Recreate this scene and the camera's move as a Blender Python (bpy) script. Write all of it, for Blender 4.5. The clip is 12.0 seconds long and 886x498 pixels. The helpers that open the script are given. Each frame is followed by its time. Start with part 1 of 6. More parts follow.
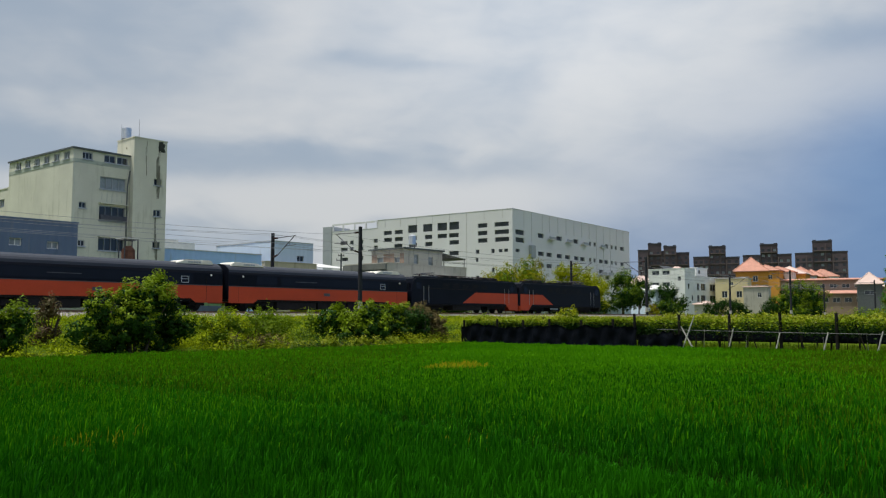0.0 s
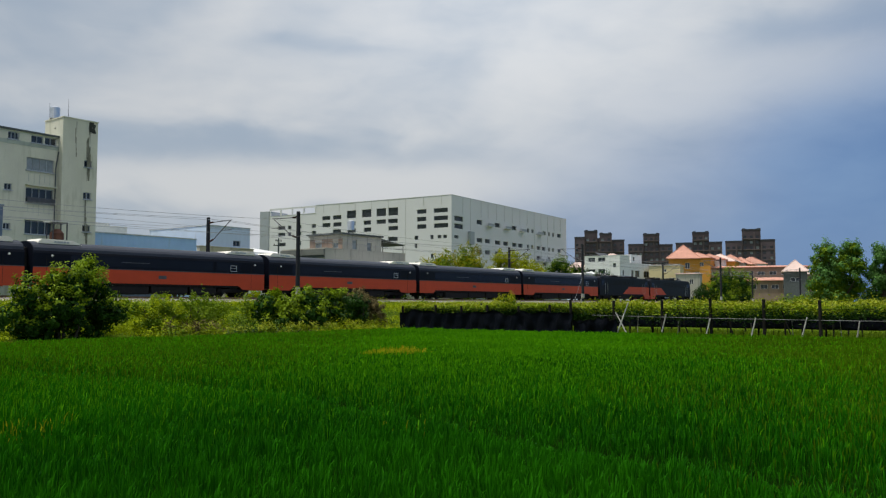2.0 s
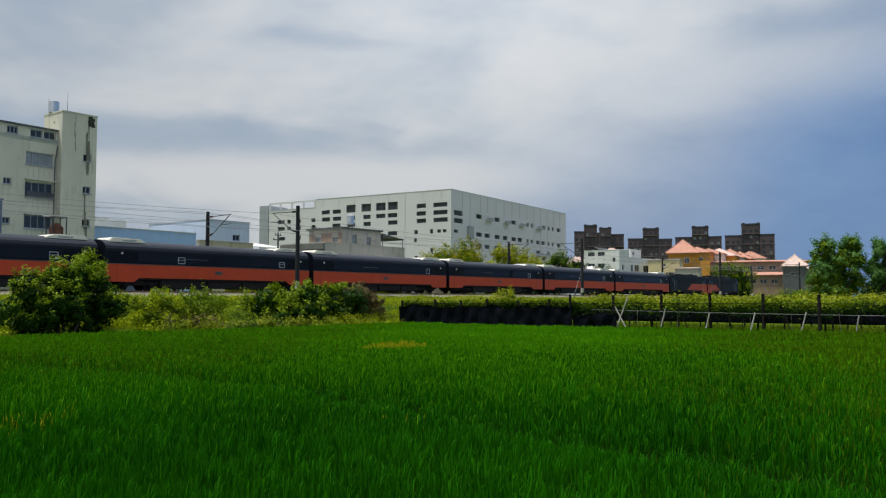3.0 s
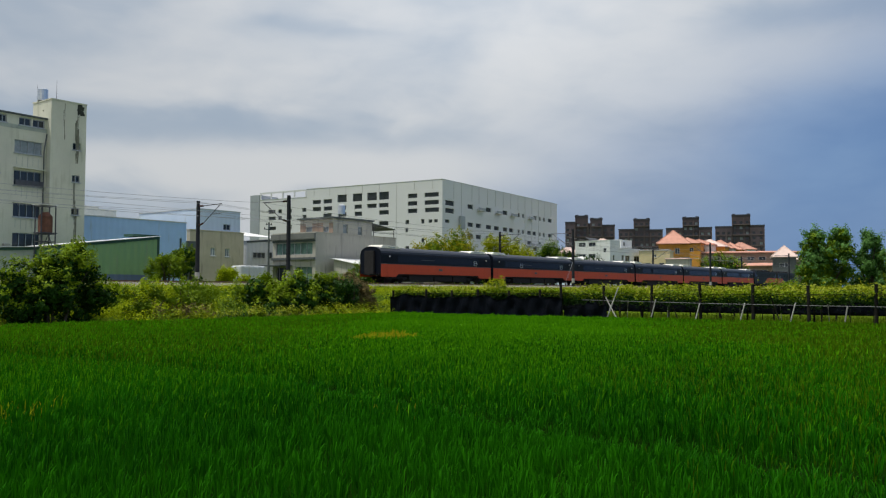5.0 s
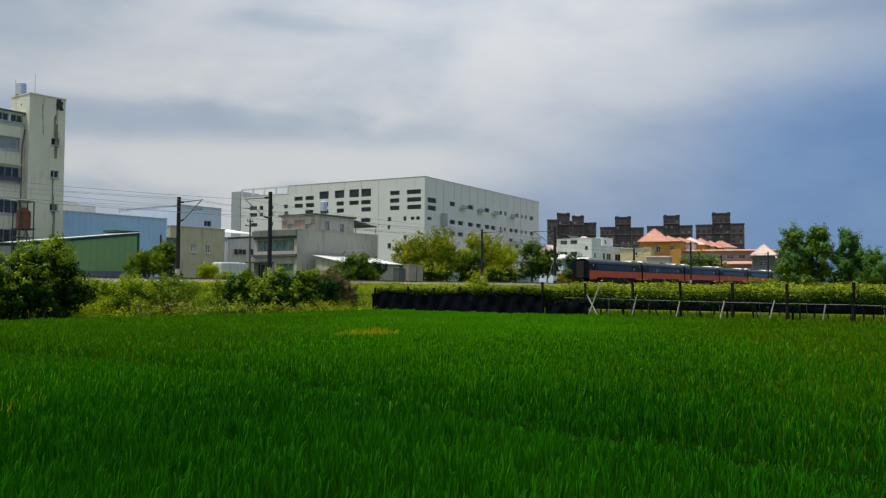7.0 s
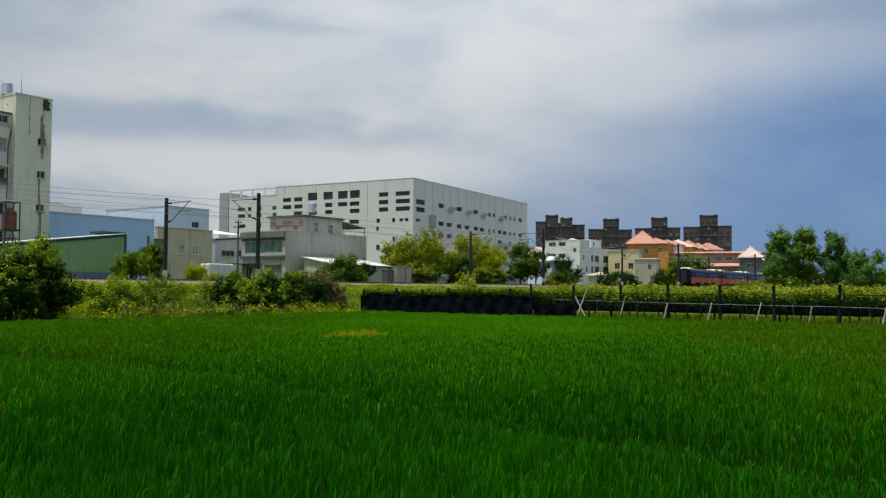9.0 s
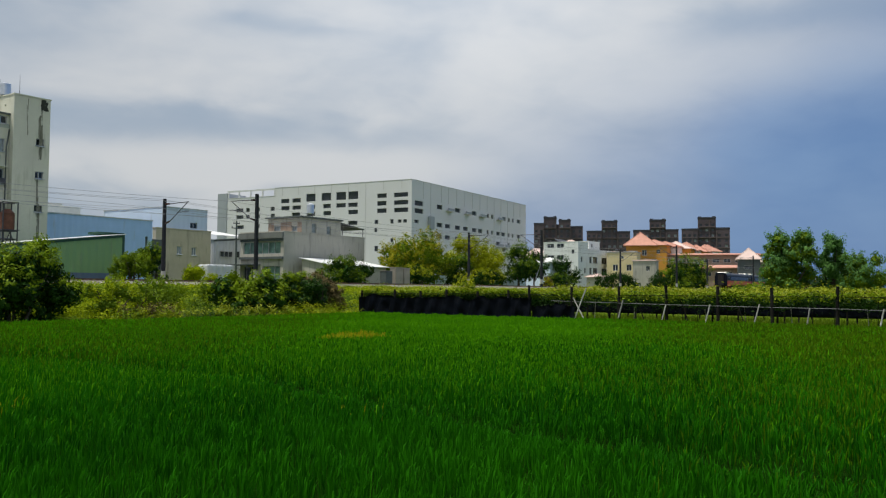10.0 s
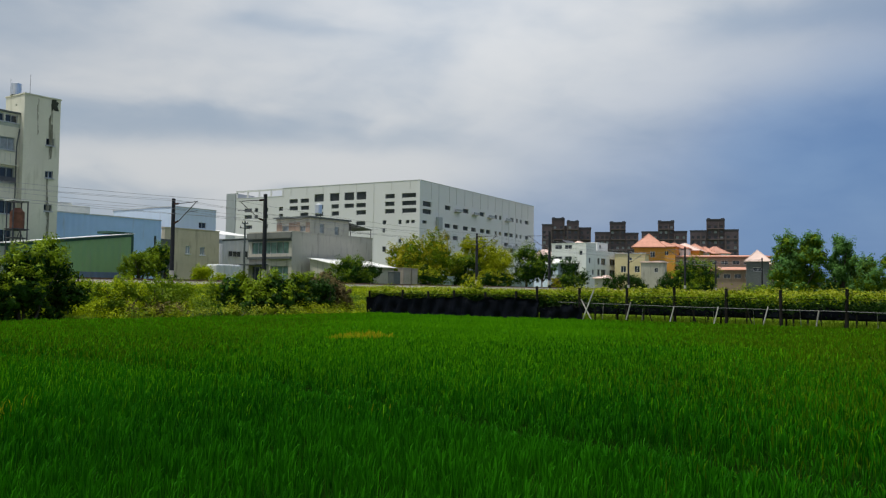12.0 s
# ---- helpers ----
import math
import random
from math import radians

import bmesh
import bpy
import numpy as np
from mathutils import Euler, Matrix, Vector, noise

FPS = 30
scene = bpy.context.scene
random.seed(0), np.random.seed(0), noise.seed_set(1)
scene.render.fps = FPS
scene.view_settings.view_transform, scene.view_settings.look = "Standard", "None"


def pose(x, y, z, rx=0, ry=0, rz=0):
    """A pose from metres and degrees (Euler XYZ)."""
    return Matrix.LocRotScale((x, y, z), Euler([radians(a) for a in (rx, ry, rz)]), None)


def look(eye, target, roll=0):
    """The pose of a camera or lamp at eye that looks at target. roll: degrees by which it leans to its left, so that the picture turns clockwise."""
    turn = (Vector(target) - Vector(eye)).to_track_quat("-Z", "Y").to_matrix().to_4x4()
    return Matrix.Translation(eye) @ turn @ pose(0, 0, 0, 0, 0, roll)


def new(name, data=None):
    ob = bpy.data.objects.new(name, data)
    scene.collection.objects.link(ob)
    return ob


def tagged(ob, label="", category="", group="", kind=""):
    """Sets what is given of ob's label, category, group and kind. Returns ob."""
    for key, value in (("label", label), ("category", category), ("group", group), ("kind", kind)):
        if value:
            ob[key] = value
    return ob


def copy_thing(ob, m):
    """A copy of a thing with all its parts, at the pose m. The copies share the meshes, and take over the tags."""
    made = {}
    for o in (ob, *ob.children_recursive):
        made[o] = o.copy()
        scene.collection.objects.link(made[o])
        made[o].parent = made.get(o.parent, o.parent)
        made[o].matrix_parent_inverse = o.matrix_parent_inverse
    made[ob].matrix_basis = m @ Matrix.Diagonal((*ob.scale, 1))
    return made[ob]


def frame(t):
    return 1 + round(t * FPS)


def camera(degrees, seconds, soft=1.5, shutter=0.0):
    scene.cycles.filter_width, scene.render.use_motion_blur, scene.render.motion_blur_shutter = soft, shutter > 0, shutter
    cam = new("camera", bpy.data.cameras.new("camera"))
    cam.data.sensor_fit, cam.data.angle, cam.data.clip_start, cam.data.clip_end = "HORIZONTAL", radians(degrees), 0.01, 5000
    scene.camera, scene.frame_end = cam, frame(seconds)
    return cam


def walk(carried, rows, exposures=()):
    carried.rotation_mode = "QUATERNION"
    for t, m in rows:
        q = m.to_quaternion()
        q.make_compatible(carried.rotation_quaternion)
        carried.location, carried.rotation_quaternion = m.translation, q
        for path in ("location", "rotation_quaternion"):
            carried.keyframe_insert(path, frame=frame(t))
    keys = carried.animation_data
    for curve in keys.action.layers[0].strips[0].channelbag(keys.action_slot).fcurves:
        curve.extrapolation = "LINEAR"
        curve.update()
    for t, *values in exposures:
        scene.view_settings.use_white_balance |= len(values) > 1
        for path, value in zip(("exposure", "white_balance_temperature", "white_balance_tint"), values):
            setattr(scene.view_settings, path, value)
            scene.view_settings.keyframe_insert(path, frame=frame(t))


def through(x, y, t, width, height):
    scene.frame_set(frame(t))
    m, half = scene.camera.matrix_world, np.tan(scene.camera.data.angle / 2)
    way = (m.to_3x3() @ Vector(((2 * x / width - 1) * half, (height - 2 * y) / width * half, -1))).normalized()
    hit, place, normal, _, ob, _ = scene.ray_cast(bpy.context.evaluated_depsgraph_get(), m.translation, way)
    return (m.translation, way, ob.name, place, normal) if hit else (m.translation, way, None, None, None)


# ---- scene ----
FOV = 55.2
EYE = (0.0, 0.0, 1.65)
cam = camera(FOV, 12.0, soft=1.2)
walk(cam, [(t, pose(*EYE, rx, ry, rz)) for t, rx, ry, rz in (
    (0.0, 94.738, 0.078, 6.865),
    (0.1, 94.600, 0.086, 5.510),
    (0.2, 94.520, 0.094, 4.919),
    (0.3, 94.485, 0.102, 4.100),
    (0.4, 94.415, 0.110, 3.625),
    (0.5, 94.396, 0.117, 3.241),
    (0.6, 94.350, 0.105, 3.140),
    (0.8, 94.232, 0.072, 2.930),
    (1.0, 94.141, 0.046, 2.822),
    (1.5, 93.957, 0.019, 2.759),
    (2.0, 93.783, 0.021, 2.723),
    (2.5, 93.594, 0.009, 2.705),
    (3.0, 93.403, -0.009, 2.691),
    (5.0, 92.732, -0.129, 2.089),
    (5.5, 92.638, -0.200, 1.868),
    (6.0, 92.606, -0.196, 1.512),
    (6.5, 92.515, -0.252, 1.172),
    (7.0, 92.553, -0.274, 0.869),
    (9.0, 92.673, -0.337, 0.098),
    (9.5, 92.734, -0.347, -0.019),
    (10.0, 92.761, -0.429, -0.021),
    (10.5, 92.736, -0.501, -0.081),
    (11.0, 92.853, -0.565, 0.058),
    (11.5, 92.859, -0.615, 0.130),
    (12.0, 92.805, -0.700, 0.497),
)])

# ---- world and light ----
# Track frame: s runs along the railway, o away from the eye across it.
TURN = 55.253
ALONG = Vector((math.cos(radians(TURN)), math.sin(radians(TURN)), 0))
ACROSS = Vector((-ALONG.y, ALONG.x, 0))


def at(s, o, z=0.0):
    return ALONG * s + ACROSS * o + Vector((0, 0, z))


def place(s, o, z=0.0, rz=0.0):
    p = at(s, o, z)
    return pose(p.x, p.y, p.z, 0, 0, TURN + rz)


SUN_TO = Vector((-0.36, -0.06, 0.93)).normalized()


def build_world():
    w = bpy.data.worlds.new("sky")
    scene.world = w
    w.use_nodes = True
    nt = w.node_tree
    nt.nodes.clear()
    N, L = nt.nodes.new, nt.links.new

    def val(op, a, b=None, c=None):
        n = N("ShaderNodeMath")
        n.operation = op
        for i, v in enumerate((a, b, c)):
            if v is None:
                continue
            if isinstance(v, (int, float)):
                n.inputs[i].default_value = v
            else:
                L(v, n.inputs[i])
        return n.outputs[0]

    def smooth(x, lo, hi):
        n = N("ShaderNodeMapRange")
        n.interpolation_type = "SMOOTHERSTEP"
        L(x, n.inputs[0])
        n.inputs[1].default_value, n.inputs[2].default_value = lo, hi
        return n.outputs[0]

    def mix(f, a, b):
        n = N("ShaderNodeMix")
        n.data_type = "RGBA"
        for sock, v in ((n.inputs[0], f), (n.inputs[6], a), (n.inputs[7], b)):
            if isinstance(v, tuple):
                sock.default_value = (*v, 1)
            elif isinstance(v, (int, float)):
                sock.default_value = v
            else:
                L(v, sock)
        return n.outputs[2]

    def clouds(scale, stretch, detail, offset=0.0, warp=0.0):
        m = N("ShaderNodeMapping")
        L(tc.outputs["Generated"], m.inputs[0])
        m.inputs["Scale"].default_value = (1, 1, stretch)
        m.inputs["Location"].default_value = (offset, offset * 0.7, offset * 0.3)
        n = N("ShaderNodeTexNoise")
        L(m.outputs[0], n.inputs["Vector"])
        n.inputs["Scale"].default_value = scale
        n.inputs["Detail"].default_value = detail
        n.inputs["Roughness"].default_value = 0.5
        n.inputs["Distortion"].default_value = warp
        return n.outputs["Fac"]

    tc = N("ShaderNodeTexCoord")
    sep = N("ShaderNodeSeparateXYZ")
    L(tc.outputs["Generated"], sep.inputs[0])
    u, fwd, v = sep.outputs
    sky = N("ShaderNodeTexSky")
    sky.sky_type = "NISHITA"
    sky.sun_disc = False
    sky.sun_elevation = math.asin(SUN_TO.z)
    sky.sun_rotation = math.atan2(SUN_TO.x, SUN_TO.y)
    sky.air_density, sky.dust_density = 1.2, 2.5
    clear = N("ShaderNodeVectorMath")
    clear.operation = "SCALE"
    L(sky.outputs[0], clear.inputs[0])
    clear.inputs[3].default_value = 0.09

    big = clouds(2.0, 1.7, 2, 3.1, 0.2)
    mid = clouds(4.2, 2.3, 3, 7.7, 0.25)
    fine = clouds(8.0, 2.2, 4, 1.3, 0.5)
    wisps = clouds(20.0, 2.6, 5, 5.2, 0.8)
    # thin blue-grey rain cloud on one side, white broken cloud on the other
    side = val("ADD", u, val("MULTIPLY", val("SUBTRACT", big, 0.5), 0.5))
    side = val("ADD", val("SUBTRACT", side, val("MULTIPLY", v, 1.75)), 0.19)
    side = val("ADD", side, val("MULTIPLY", val("SUBTRACT", mid, 0.5), 0.22))
    rain = smooth(side, -0.18, 0.50)
    tone = val("ADD", val("MULTIPLY", val("SUBTRACT", mid, 0.5), 0.50), val("MULTIPLY", val("SUBTRACT", fine, 0.5), 0.17))
    tone = val("ADD", tone, val("MULTIPLY", val("SUBTRACT", wisps, 0.5), 0.07))
    # a grey bank over a bright strip low on the white side, and a dark wisp higher up
    lean = val("ADD", v, val("MULTIPLY", val("SUBTRACT", mid, 0.5), 0.05))
    lean = val("ADD", lean, val("MULTIPLY", val("SUBTRACT", fine, 0.5), 0.035))
    left = smooth(u, 0.16, -0.12)

    def strip(centre, width, amount, where):
        d = val("DIVIDE", val("SUBTRACT", lean, centre), width)
        return val("MULTIPLY", val("MULTIPLY", val("EXPONENT", val("MULTIPLY", val("MULTIPLY", d, d), -1.0)), amount), where)

    tone = val("ADD", tone, strip(0.250, 0.045, 0.07, left))
    tone = val("ADD", tone, strip(0.186, 0.022, -0.15, left))
    tone = val("ADD", tone, strip(0.140, 0.026, 0.17, left))
    tone = val("ADD", tone, strip(0.060, 0.040, -0.08, left))
    tone = val("ADD", tone, strip(0.292, 0.010, -0.09, val("MULTIPLY", smooth(u, -0.30, -0.20), smooth(u, -0.06, -0.16))))
    tone = val("ADD", tone, strip(0.300, 0.022, -0.17, smooth(u, 0.16, 0.36)))
    tone = val("ADD", tone, strip(0.235, 0.030, 0.12, smooth(u, 0.10, 0.30)))
    tone = val("ADD", tone, val("MULTIPLY", smooth(u, -0.22, -0.50), -0.12))
    body = mix(smooth(tone, -0.22, 0.20), (0.34, 0.41, 0.50), (0.615, 0.63, 0.645))
    wet = mix(smooth(tone, -0.22, 0.25), (0.10, 0.205, 0.43), (0.19, 0.31, 0.52))
    cloud = mix(rain, body, wet)
    # brighter towards the veiled sun overhead
    du = val("SUBTRACT", u, 0.03)
    dv = val("SUBTRACT", v, 0.36)
    r2 = val("ADD", val("MULTIPLY", val("MULTIPLY", du, du), 9.0), val("MULTIPLY", val("MULTIPLY", dv, dv), 38.0))
    glow = val("MULTIPLY", val("EXPONENT", val("MULTIPLY", r2, -1.0)), smooth(fwd, 0.0, 0.5))
    lift = val("ADD", 1.0, val("MULTIPLY", smooth(v, 0.36, 0.95), 0.75))
    lift = val("ADD", lift, val("MULTIPLY", glow, 0.30))
    lit = N("ShaderNodeVectorMath")
    lit.operation = "SCALE"
    L(cloud, lit.inputs[0])
    L(lift, lit.inputs[3])
    total = mix(0.9, clear.outputs[0], lit.outputs[0])
    bg = N("ShaderNodeBackground")
    L(total, bg.inputs[0])
    bg.inputs[1].default_value = 1.0
    out = N("ShaderNodeOutputWorld")
    L(bg.outputs[0], out.inputs[0])


build_world()
sun = new("sun", bpy.data.lights.new("sun", "SUN"))
sun.data.energy, sun.data.angle, sun.data.color = 3.6, radians(4), (1.0, 0.95, 0.86)
sun.matrix_world = look(SUN_TO * 200, (0, 0, 0))
scene.view_settings.exposure = 0.0

# ---- materials ----


def material(name, colour, rough=0.7, metal=0.0, vary=0.15, grain=3.0, fine=40.0, bump=0.0, stain=None, stain_at=(0.55, 0.75),
             stretch=(1, 1, 1), per_piece=0.0, island=0.0, alt=None, coat=0.0, through=0.0, spec=0.3):
    """A procedural surface: colour with broad and fine variation, optional stains, relief and random tone per piece."""
    m = bpy.data.materials.new(name)
    m.use_nodes = True
    nt = m.node_tree
    N, L = nt.nodes.new, nt.links.new
    b = nt.nodes["Principled BSDF"]
    b.inputs["Roughness"].default_value = rough
    b.inputs["Metallic"].default_value = metal
    b.inputs["Coat Weight"].default_value = coat
    b.inputs["Specular IOR Level"].default_value = spec
    tc = N("ShaderNodeTexCoord")
    mp = N("ShaderNodeMapping")
    mp.inputs["Scale"].default_value = stretch
    L(tc.outputs["Object"], mp.inputs[0])

    def noise_at(scale, detail):
        n = N("ShaderNodeTexNoise")
        n.inputs["Scale"].default_value, n.inputs["Detail"].default_value = scale, detail
        L(mp.outputs[0], n.inputs["Vector"])
        return n.outputs["Fac"]

    def mixed(f, a, c, kind="MIX"):
        n = N("ShaderNodeMix")
        n.data_type, n.blend_type = "RGBA", kind
        for sock, v in ((n.inputs[0], f), (n.inputs[6], a), (n.inputs[7], c)):
            if isinstance(v, tuple):
                sock.default_value = (*v, 1)
            elif isinstance(v, (int, float)):
                sock.default_value = v
            else:
                L(v, sock)
        return n.outputs[2]

    def ranged(x, lo, hi, a, c):
        n = N("ShaderNodeMapRange")
        L(x, n.inputs[0])
        for i, v in enumerate((lo, hi, a, c)):
            n.inputs[i + 1].default_value = v
        return n.outputs[0]

    dark = tuple(c * (1 - vary) for c in colour)
    light = tuple(min(0.95, c * (1 + vary)) for c in colour)
    broad = noise_at(grain, 4)
    small = noise_at(fine, 3)
    col = mixed(ranged(broad, 0.3, 0.7, 0, 1), dark, light)
    col = mixed(ranged(small, 0.3, 0.7, 0, 0.5), col, dark)
    if alt is not None:
        src = N("ShaderNodeNewGeometry").outputs["Random Per Island"]
        col = mixed(ranged(src, 0.0, 1.0, 0, 1), col, alt)
        col = mixed(ranged(broad, 0.42, 0.62, 0, 0.6), col, alt)
    if per_piece or island:
        src = N("ShaderNodeNewGeometry").outputs["Random Per Island"] if island else N("ShaderNodeObjectInfo").outputs["Random"]
        amount = island or per_piece
        n = N("ShaderNodeHueSaturation")
        L(ranged(src, 0, 1, 1 - amount, 1 + amount), n.inputs["Value"])
        L(col, n.inputs["Color"])
        col = n.outputs[0]
    if stain is not None:
        sn = N("ShaderNodeTexNoise")
        sm = N("ShaderNodeMapping")
        sm.inputs["Scale"].default_value = (1.1, 1.1, 0.16)
        L(tc.outputs["Object"], sm.inputs[0])
        L(sm.outputs[0], sn.inputs["Vector"])
        sn.inputs["Scale"].default_value, sn.inputs["Detail"].default_value = 1.6, 6
        col = mixed(ranged(sn.outputs["Fac"], *stain_at, 0, 0.75), col, stain)
    L(col, b.inputs["Base Color"])
    if bump:
        bn = N("ShaderNodeBump")
        bn.inputs["Strength"].default_value = bump
        bn.inputs["Distance"].default_value = 0.03
        L(small, bn.inputs["Height"])
        L(bn.outputs[0], b.inputs["Normal"])
    if through:
        tr = N("ShaderNodeBsdfTranslucent")
        L(col, tr.inputs[0])
        mx = N("ShaderNodeMixShader")
        mx.inputs[0].default_value = through
        L(b.outputs[0], mx.inputs[1])
        L(tr.outputs[0], mx.inputs[2])
        L(mx.outputs[0], nt.nodes["Material Output"].inputs[0])
    return m


def corrugated(name, colour, pitch=0.35, rough=0.55, stain=(0.3, 0.28, 0.22), relief=0.09):
    """Sheet metal cladding: ribs as relief."""
    m = material(name, colour, rough, 0.0, 0.06, 0.5, 12.0, stain=stain, stain_at=(0.6, 0.85))
    nt = m.node_tree
    wv = nt.nodes.new("ShaderNodeTexWave")
    wv.wave_type, wv.bands_direction = "BANDS", "DIAGONAL"
    mp = nt.nodes.new("ShaderNodeMapping")
    mp.inputs["Scale"].default_value = (1, 1, 0)
    tc = nt.nodes.new("ShaderNodeTexCoord")
    nt.links.new(tc.outputs["Object"], mp.inputs[0])
    nt.links.new(mp.outputs[0], wv.inputs["Vector"])
    wv.inputs["Scale"].default_value = 0.31 / pitch
    bn = nt.nodes.new("ShaderNodeBump")
    bn.inputs["Strength"].default_value, bn.inputs["Distance"].default_value = 1.0, relief
    nt.links.new(wv.outputs["Fac"], bn.inputs["Height"])
    nt.links.new(bn.outputs[0], nt.nodes["Principled BSDF"].inputs["Normal"])
    return m


M_SOIL = material("soil_and_grass", (0.075, 0.140, 0.008), 0.95, vary=0.45, grain=0.25, fine=6, bump=0.6, alt=(0.085, 0.105, 0.014), spec=0.0)
M_PADDY = material("paddy_mud", (0.006, 0.022, 0.002), 0.95, vary=0.4, grain=0.8, fine=9, bump=0.5, spec=0.0)
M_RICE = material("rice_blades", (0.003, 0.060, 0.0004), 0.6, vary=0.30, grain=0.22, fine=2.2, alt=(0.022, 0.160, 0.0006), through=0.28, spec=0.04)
# Yellower far blades, raised in brightness to paint the lighter far field.
M_RICE_PALE = material("brighter_far_rice_blades", (0.046, 0.212, 0.0006), 0.6, vary=0.25, grain=0.2, fine=2.0, alt=(0.088, 0.285, 0.0010), through=0.28, spec=0.04)
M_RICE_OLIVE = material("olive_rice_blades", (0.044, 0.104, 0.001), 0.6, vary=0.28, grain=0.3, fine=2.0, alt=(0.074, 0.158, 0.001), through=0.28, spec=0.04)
M_RICE_YELLOW = material("yellowed_rice", (0.50, 0.40, 0.010), 0.6, vary=0.3, grain=0.6, fine=4, alt=(0.30, 0.33, 0.008), through=0.3, spec=0.05)
# Dark leaves double as shade; lime, vine, spring and blue ones as sunlit foliage.
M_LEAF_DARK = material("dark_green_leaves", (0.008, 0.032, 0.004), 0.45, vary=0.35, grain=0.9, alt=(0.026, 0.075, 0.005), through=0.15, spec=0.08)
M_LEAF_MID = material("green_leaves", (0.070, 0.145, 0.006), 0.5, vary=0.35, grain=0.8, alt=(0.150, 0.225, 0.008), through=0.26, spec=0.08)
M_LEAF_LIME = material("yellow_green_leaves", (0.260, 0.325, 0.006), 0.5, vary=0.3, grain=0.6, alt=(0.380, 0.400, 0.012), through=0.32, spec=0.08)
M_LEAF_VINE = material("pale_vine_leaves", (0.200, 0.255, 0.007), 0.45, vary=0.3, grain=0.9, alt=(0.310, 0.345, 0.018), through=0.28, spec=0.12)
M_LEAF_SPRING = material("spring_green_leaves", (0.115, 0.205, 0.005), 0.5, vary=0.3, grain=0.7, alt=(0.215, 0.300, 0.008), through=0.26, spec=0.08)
M_LEAF_WEED = material("weed_leaves", (0.230, 0.320, 0.004), 0.55, vary=0.30, grain=0.5, alt=(0.330, 0.390, 0.006), through=0.26, spec=0.05)
M_LEAF_OCHRE = material("ochre_flowering_leaves", (0.44, 0.35, 0.012), 0.55, vary=0.3, grain=0.5, alt=(0.26, 0.29, 0.010), through=0.3, spec=0.08)
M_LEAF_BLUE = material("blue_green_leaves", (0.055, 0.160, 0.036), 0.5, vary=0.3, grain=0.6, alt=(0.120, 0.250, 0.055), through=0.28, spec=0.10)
M_DEAD = material("dry_brown_stems", (0.110, 0.098, 0.035), 0.9, vary=0.4, grain=1.5, alt=(0.15, 0.115, 0.05), spec=0.05)
M_RUST_LEAF = material("reddish_brown_leaves", (0.13, 0.05, 0.03), 0.7, vary=0.4, grain=1.5, alt=(0.10, 0.10, 0.03), through=0.2)
M_BARK = material("bark", (0.075, 0.06, 0.045), 0.9, vary=0.35, grain=4, fine=30, bump=0.5)
M_BALLAST = material("ballast", (0.30, 0.27, 0.24), 0.95, vary=0.35, grain=3, fine=14, bump=0.9)
M_RAIL = material("rusty_rail_steel", (0.16, 0.10, 0.07), 0.5, 0.7, 0.3, 3)
M_SLEEPER = material("concrete_sleeper", (0.36, 0.34, 0.31), 0.85, vary=0.2, per_piece=0.15)
M_POLE = material("dark_weathered_concrete_pole", (0.019, 0.021, 0.026), 0.8, vary=0.3, grain=1.2, fine=20, bump=0.2)
M_STEEL = material("dark_galvanised_steel", (0.10, 0.10, 0.11), 0.5, 0.6, 0.2)
M_WIRE = material("overhead_wire", (0.34, 0.34, 0.36), 0.6, 0.2, 0.1)
M_INSUL = material("brown_insulator", (0.06, 0.03, 0.025), 0.25, vary=0.1)
M_POST = material("old_fence_timber", (0.020, 0.019, 0.016), 0.9, vary=0.4, grain=3, bump=0.3, per_piece=0.3, spec=0.1)
M_RAIL_PIPE = material("grey_pipe", (0.13, 0.135, 0.14), 0.6, 0.2, 0.2)
M_PALE = material("weathered_pale_bamboo", (0.40, 0.39, 0.36), 0.7, vary=0.3, grain=4, per_piece=0.25)
M_NET = material("black_shade_net", (0.005, 0.008, 0.015), 0.6, vary=0.4, grain=2.5, fine=25, bump=0.6, spec=0.12)
M_BEIGE = material("cream_painted_concrete", (0.60, 0.60, 0.49), 0.85, vary=0.10, grain=0.35, fine=6, stain=(0.30, 0.31, 0.20), stain_at=(0.56, 0.82), bump=0.1)
M_SOOT = material("black_soot_patch", (0.04, 0.045, 0.035), 0.9, vary=0.4, grain=1.4, fine=7)
M_MOULD = material("black_mould_streaks", (0.20, 0.20, 0.15), 0.9, vary=0.5, grain=1.4, fine=7)
M_CLERE = material("weathered_grey_green_band", (0.40, 0.44, 0.38), 0.8, vary=0.15, grain=0.8, stain=(0.2, 0.22, 0.18))
M_GLASS = material("dark_window_glass", (0.025, 0.035, 0.045), 0.08, vary=0.3, grain=0.7, spec=0.6)
M_GLASS_PALE = material("curtained_window_glass", (0.30, 0.34, 0.36), 0.12, vary=0.3, grain=1.2, fine=6)
M_GLASS_GREEN = material("green_tinted_glass", (0.16, 0.26, 0.23), 0.06, vary=0.45, grain=0.9, fine=3)
M_FRAME = material("aluminium_window_frame", (0.42, 0.44, 0.46), 0.4, 0.4, 0.1)
M_WHITE_FRAME = material("white_window_frame", (0.75, 0.75, 0.75), 0.5, vary=0.08)
M_LOUVRE = material("dark_louvre", (0.06, 0.065, 0.075), 0.6, vary=0.2, grain=0.6)
M_SHUTTER = material("grey_blue_louvre", (0.105, 0.118, 0.140), 0.5, vary=0.25, grain=0.5)
M_FACTORY = material("white_precast_panels", (0.655, 0.66, 0.67), 0.75, vary=0.05, grain=0.08, fine=2.5, stain=(0.62, 0.62, 0.58), stain_at=(0.58, 0.9))
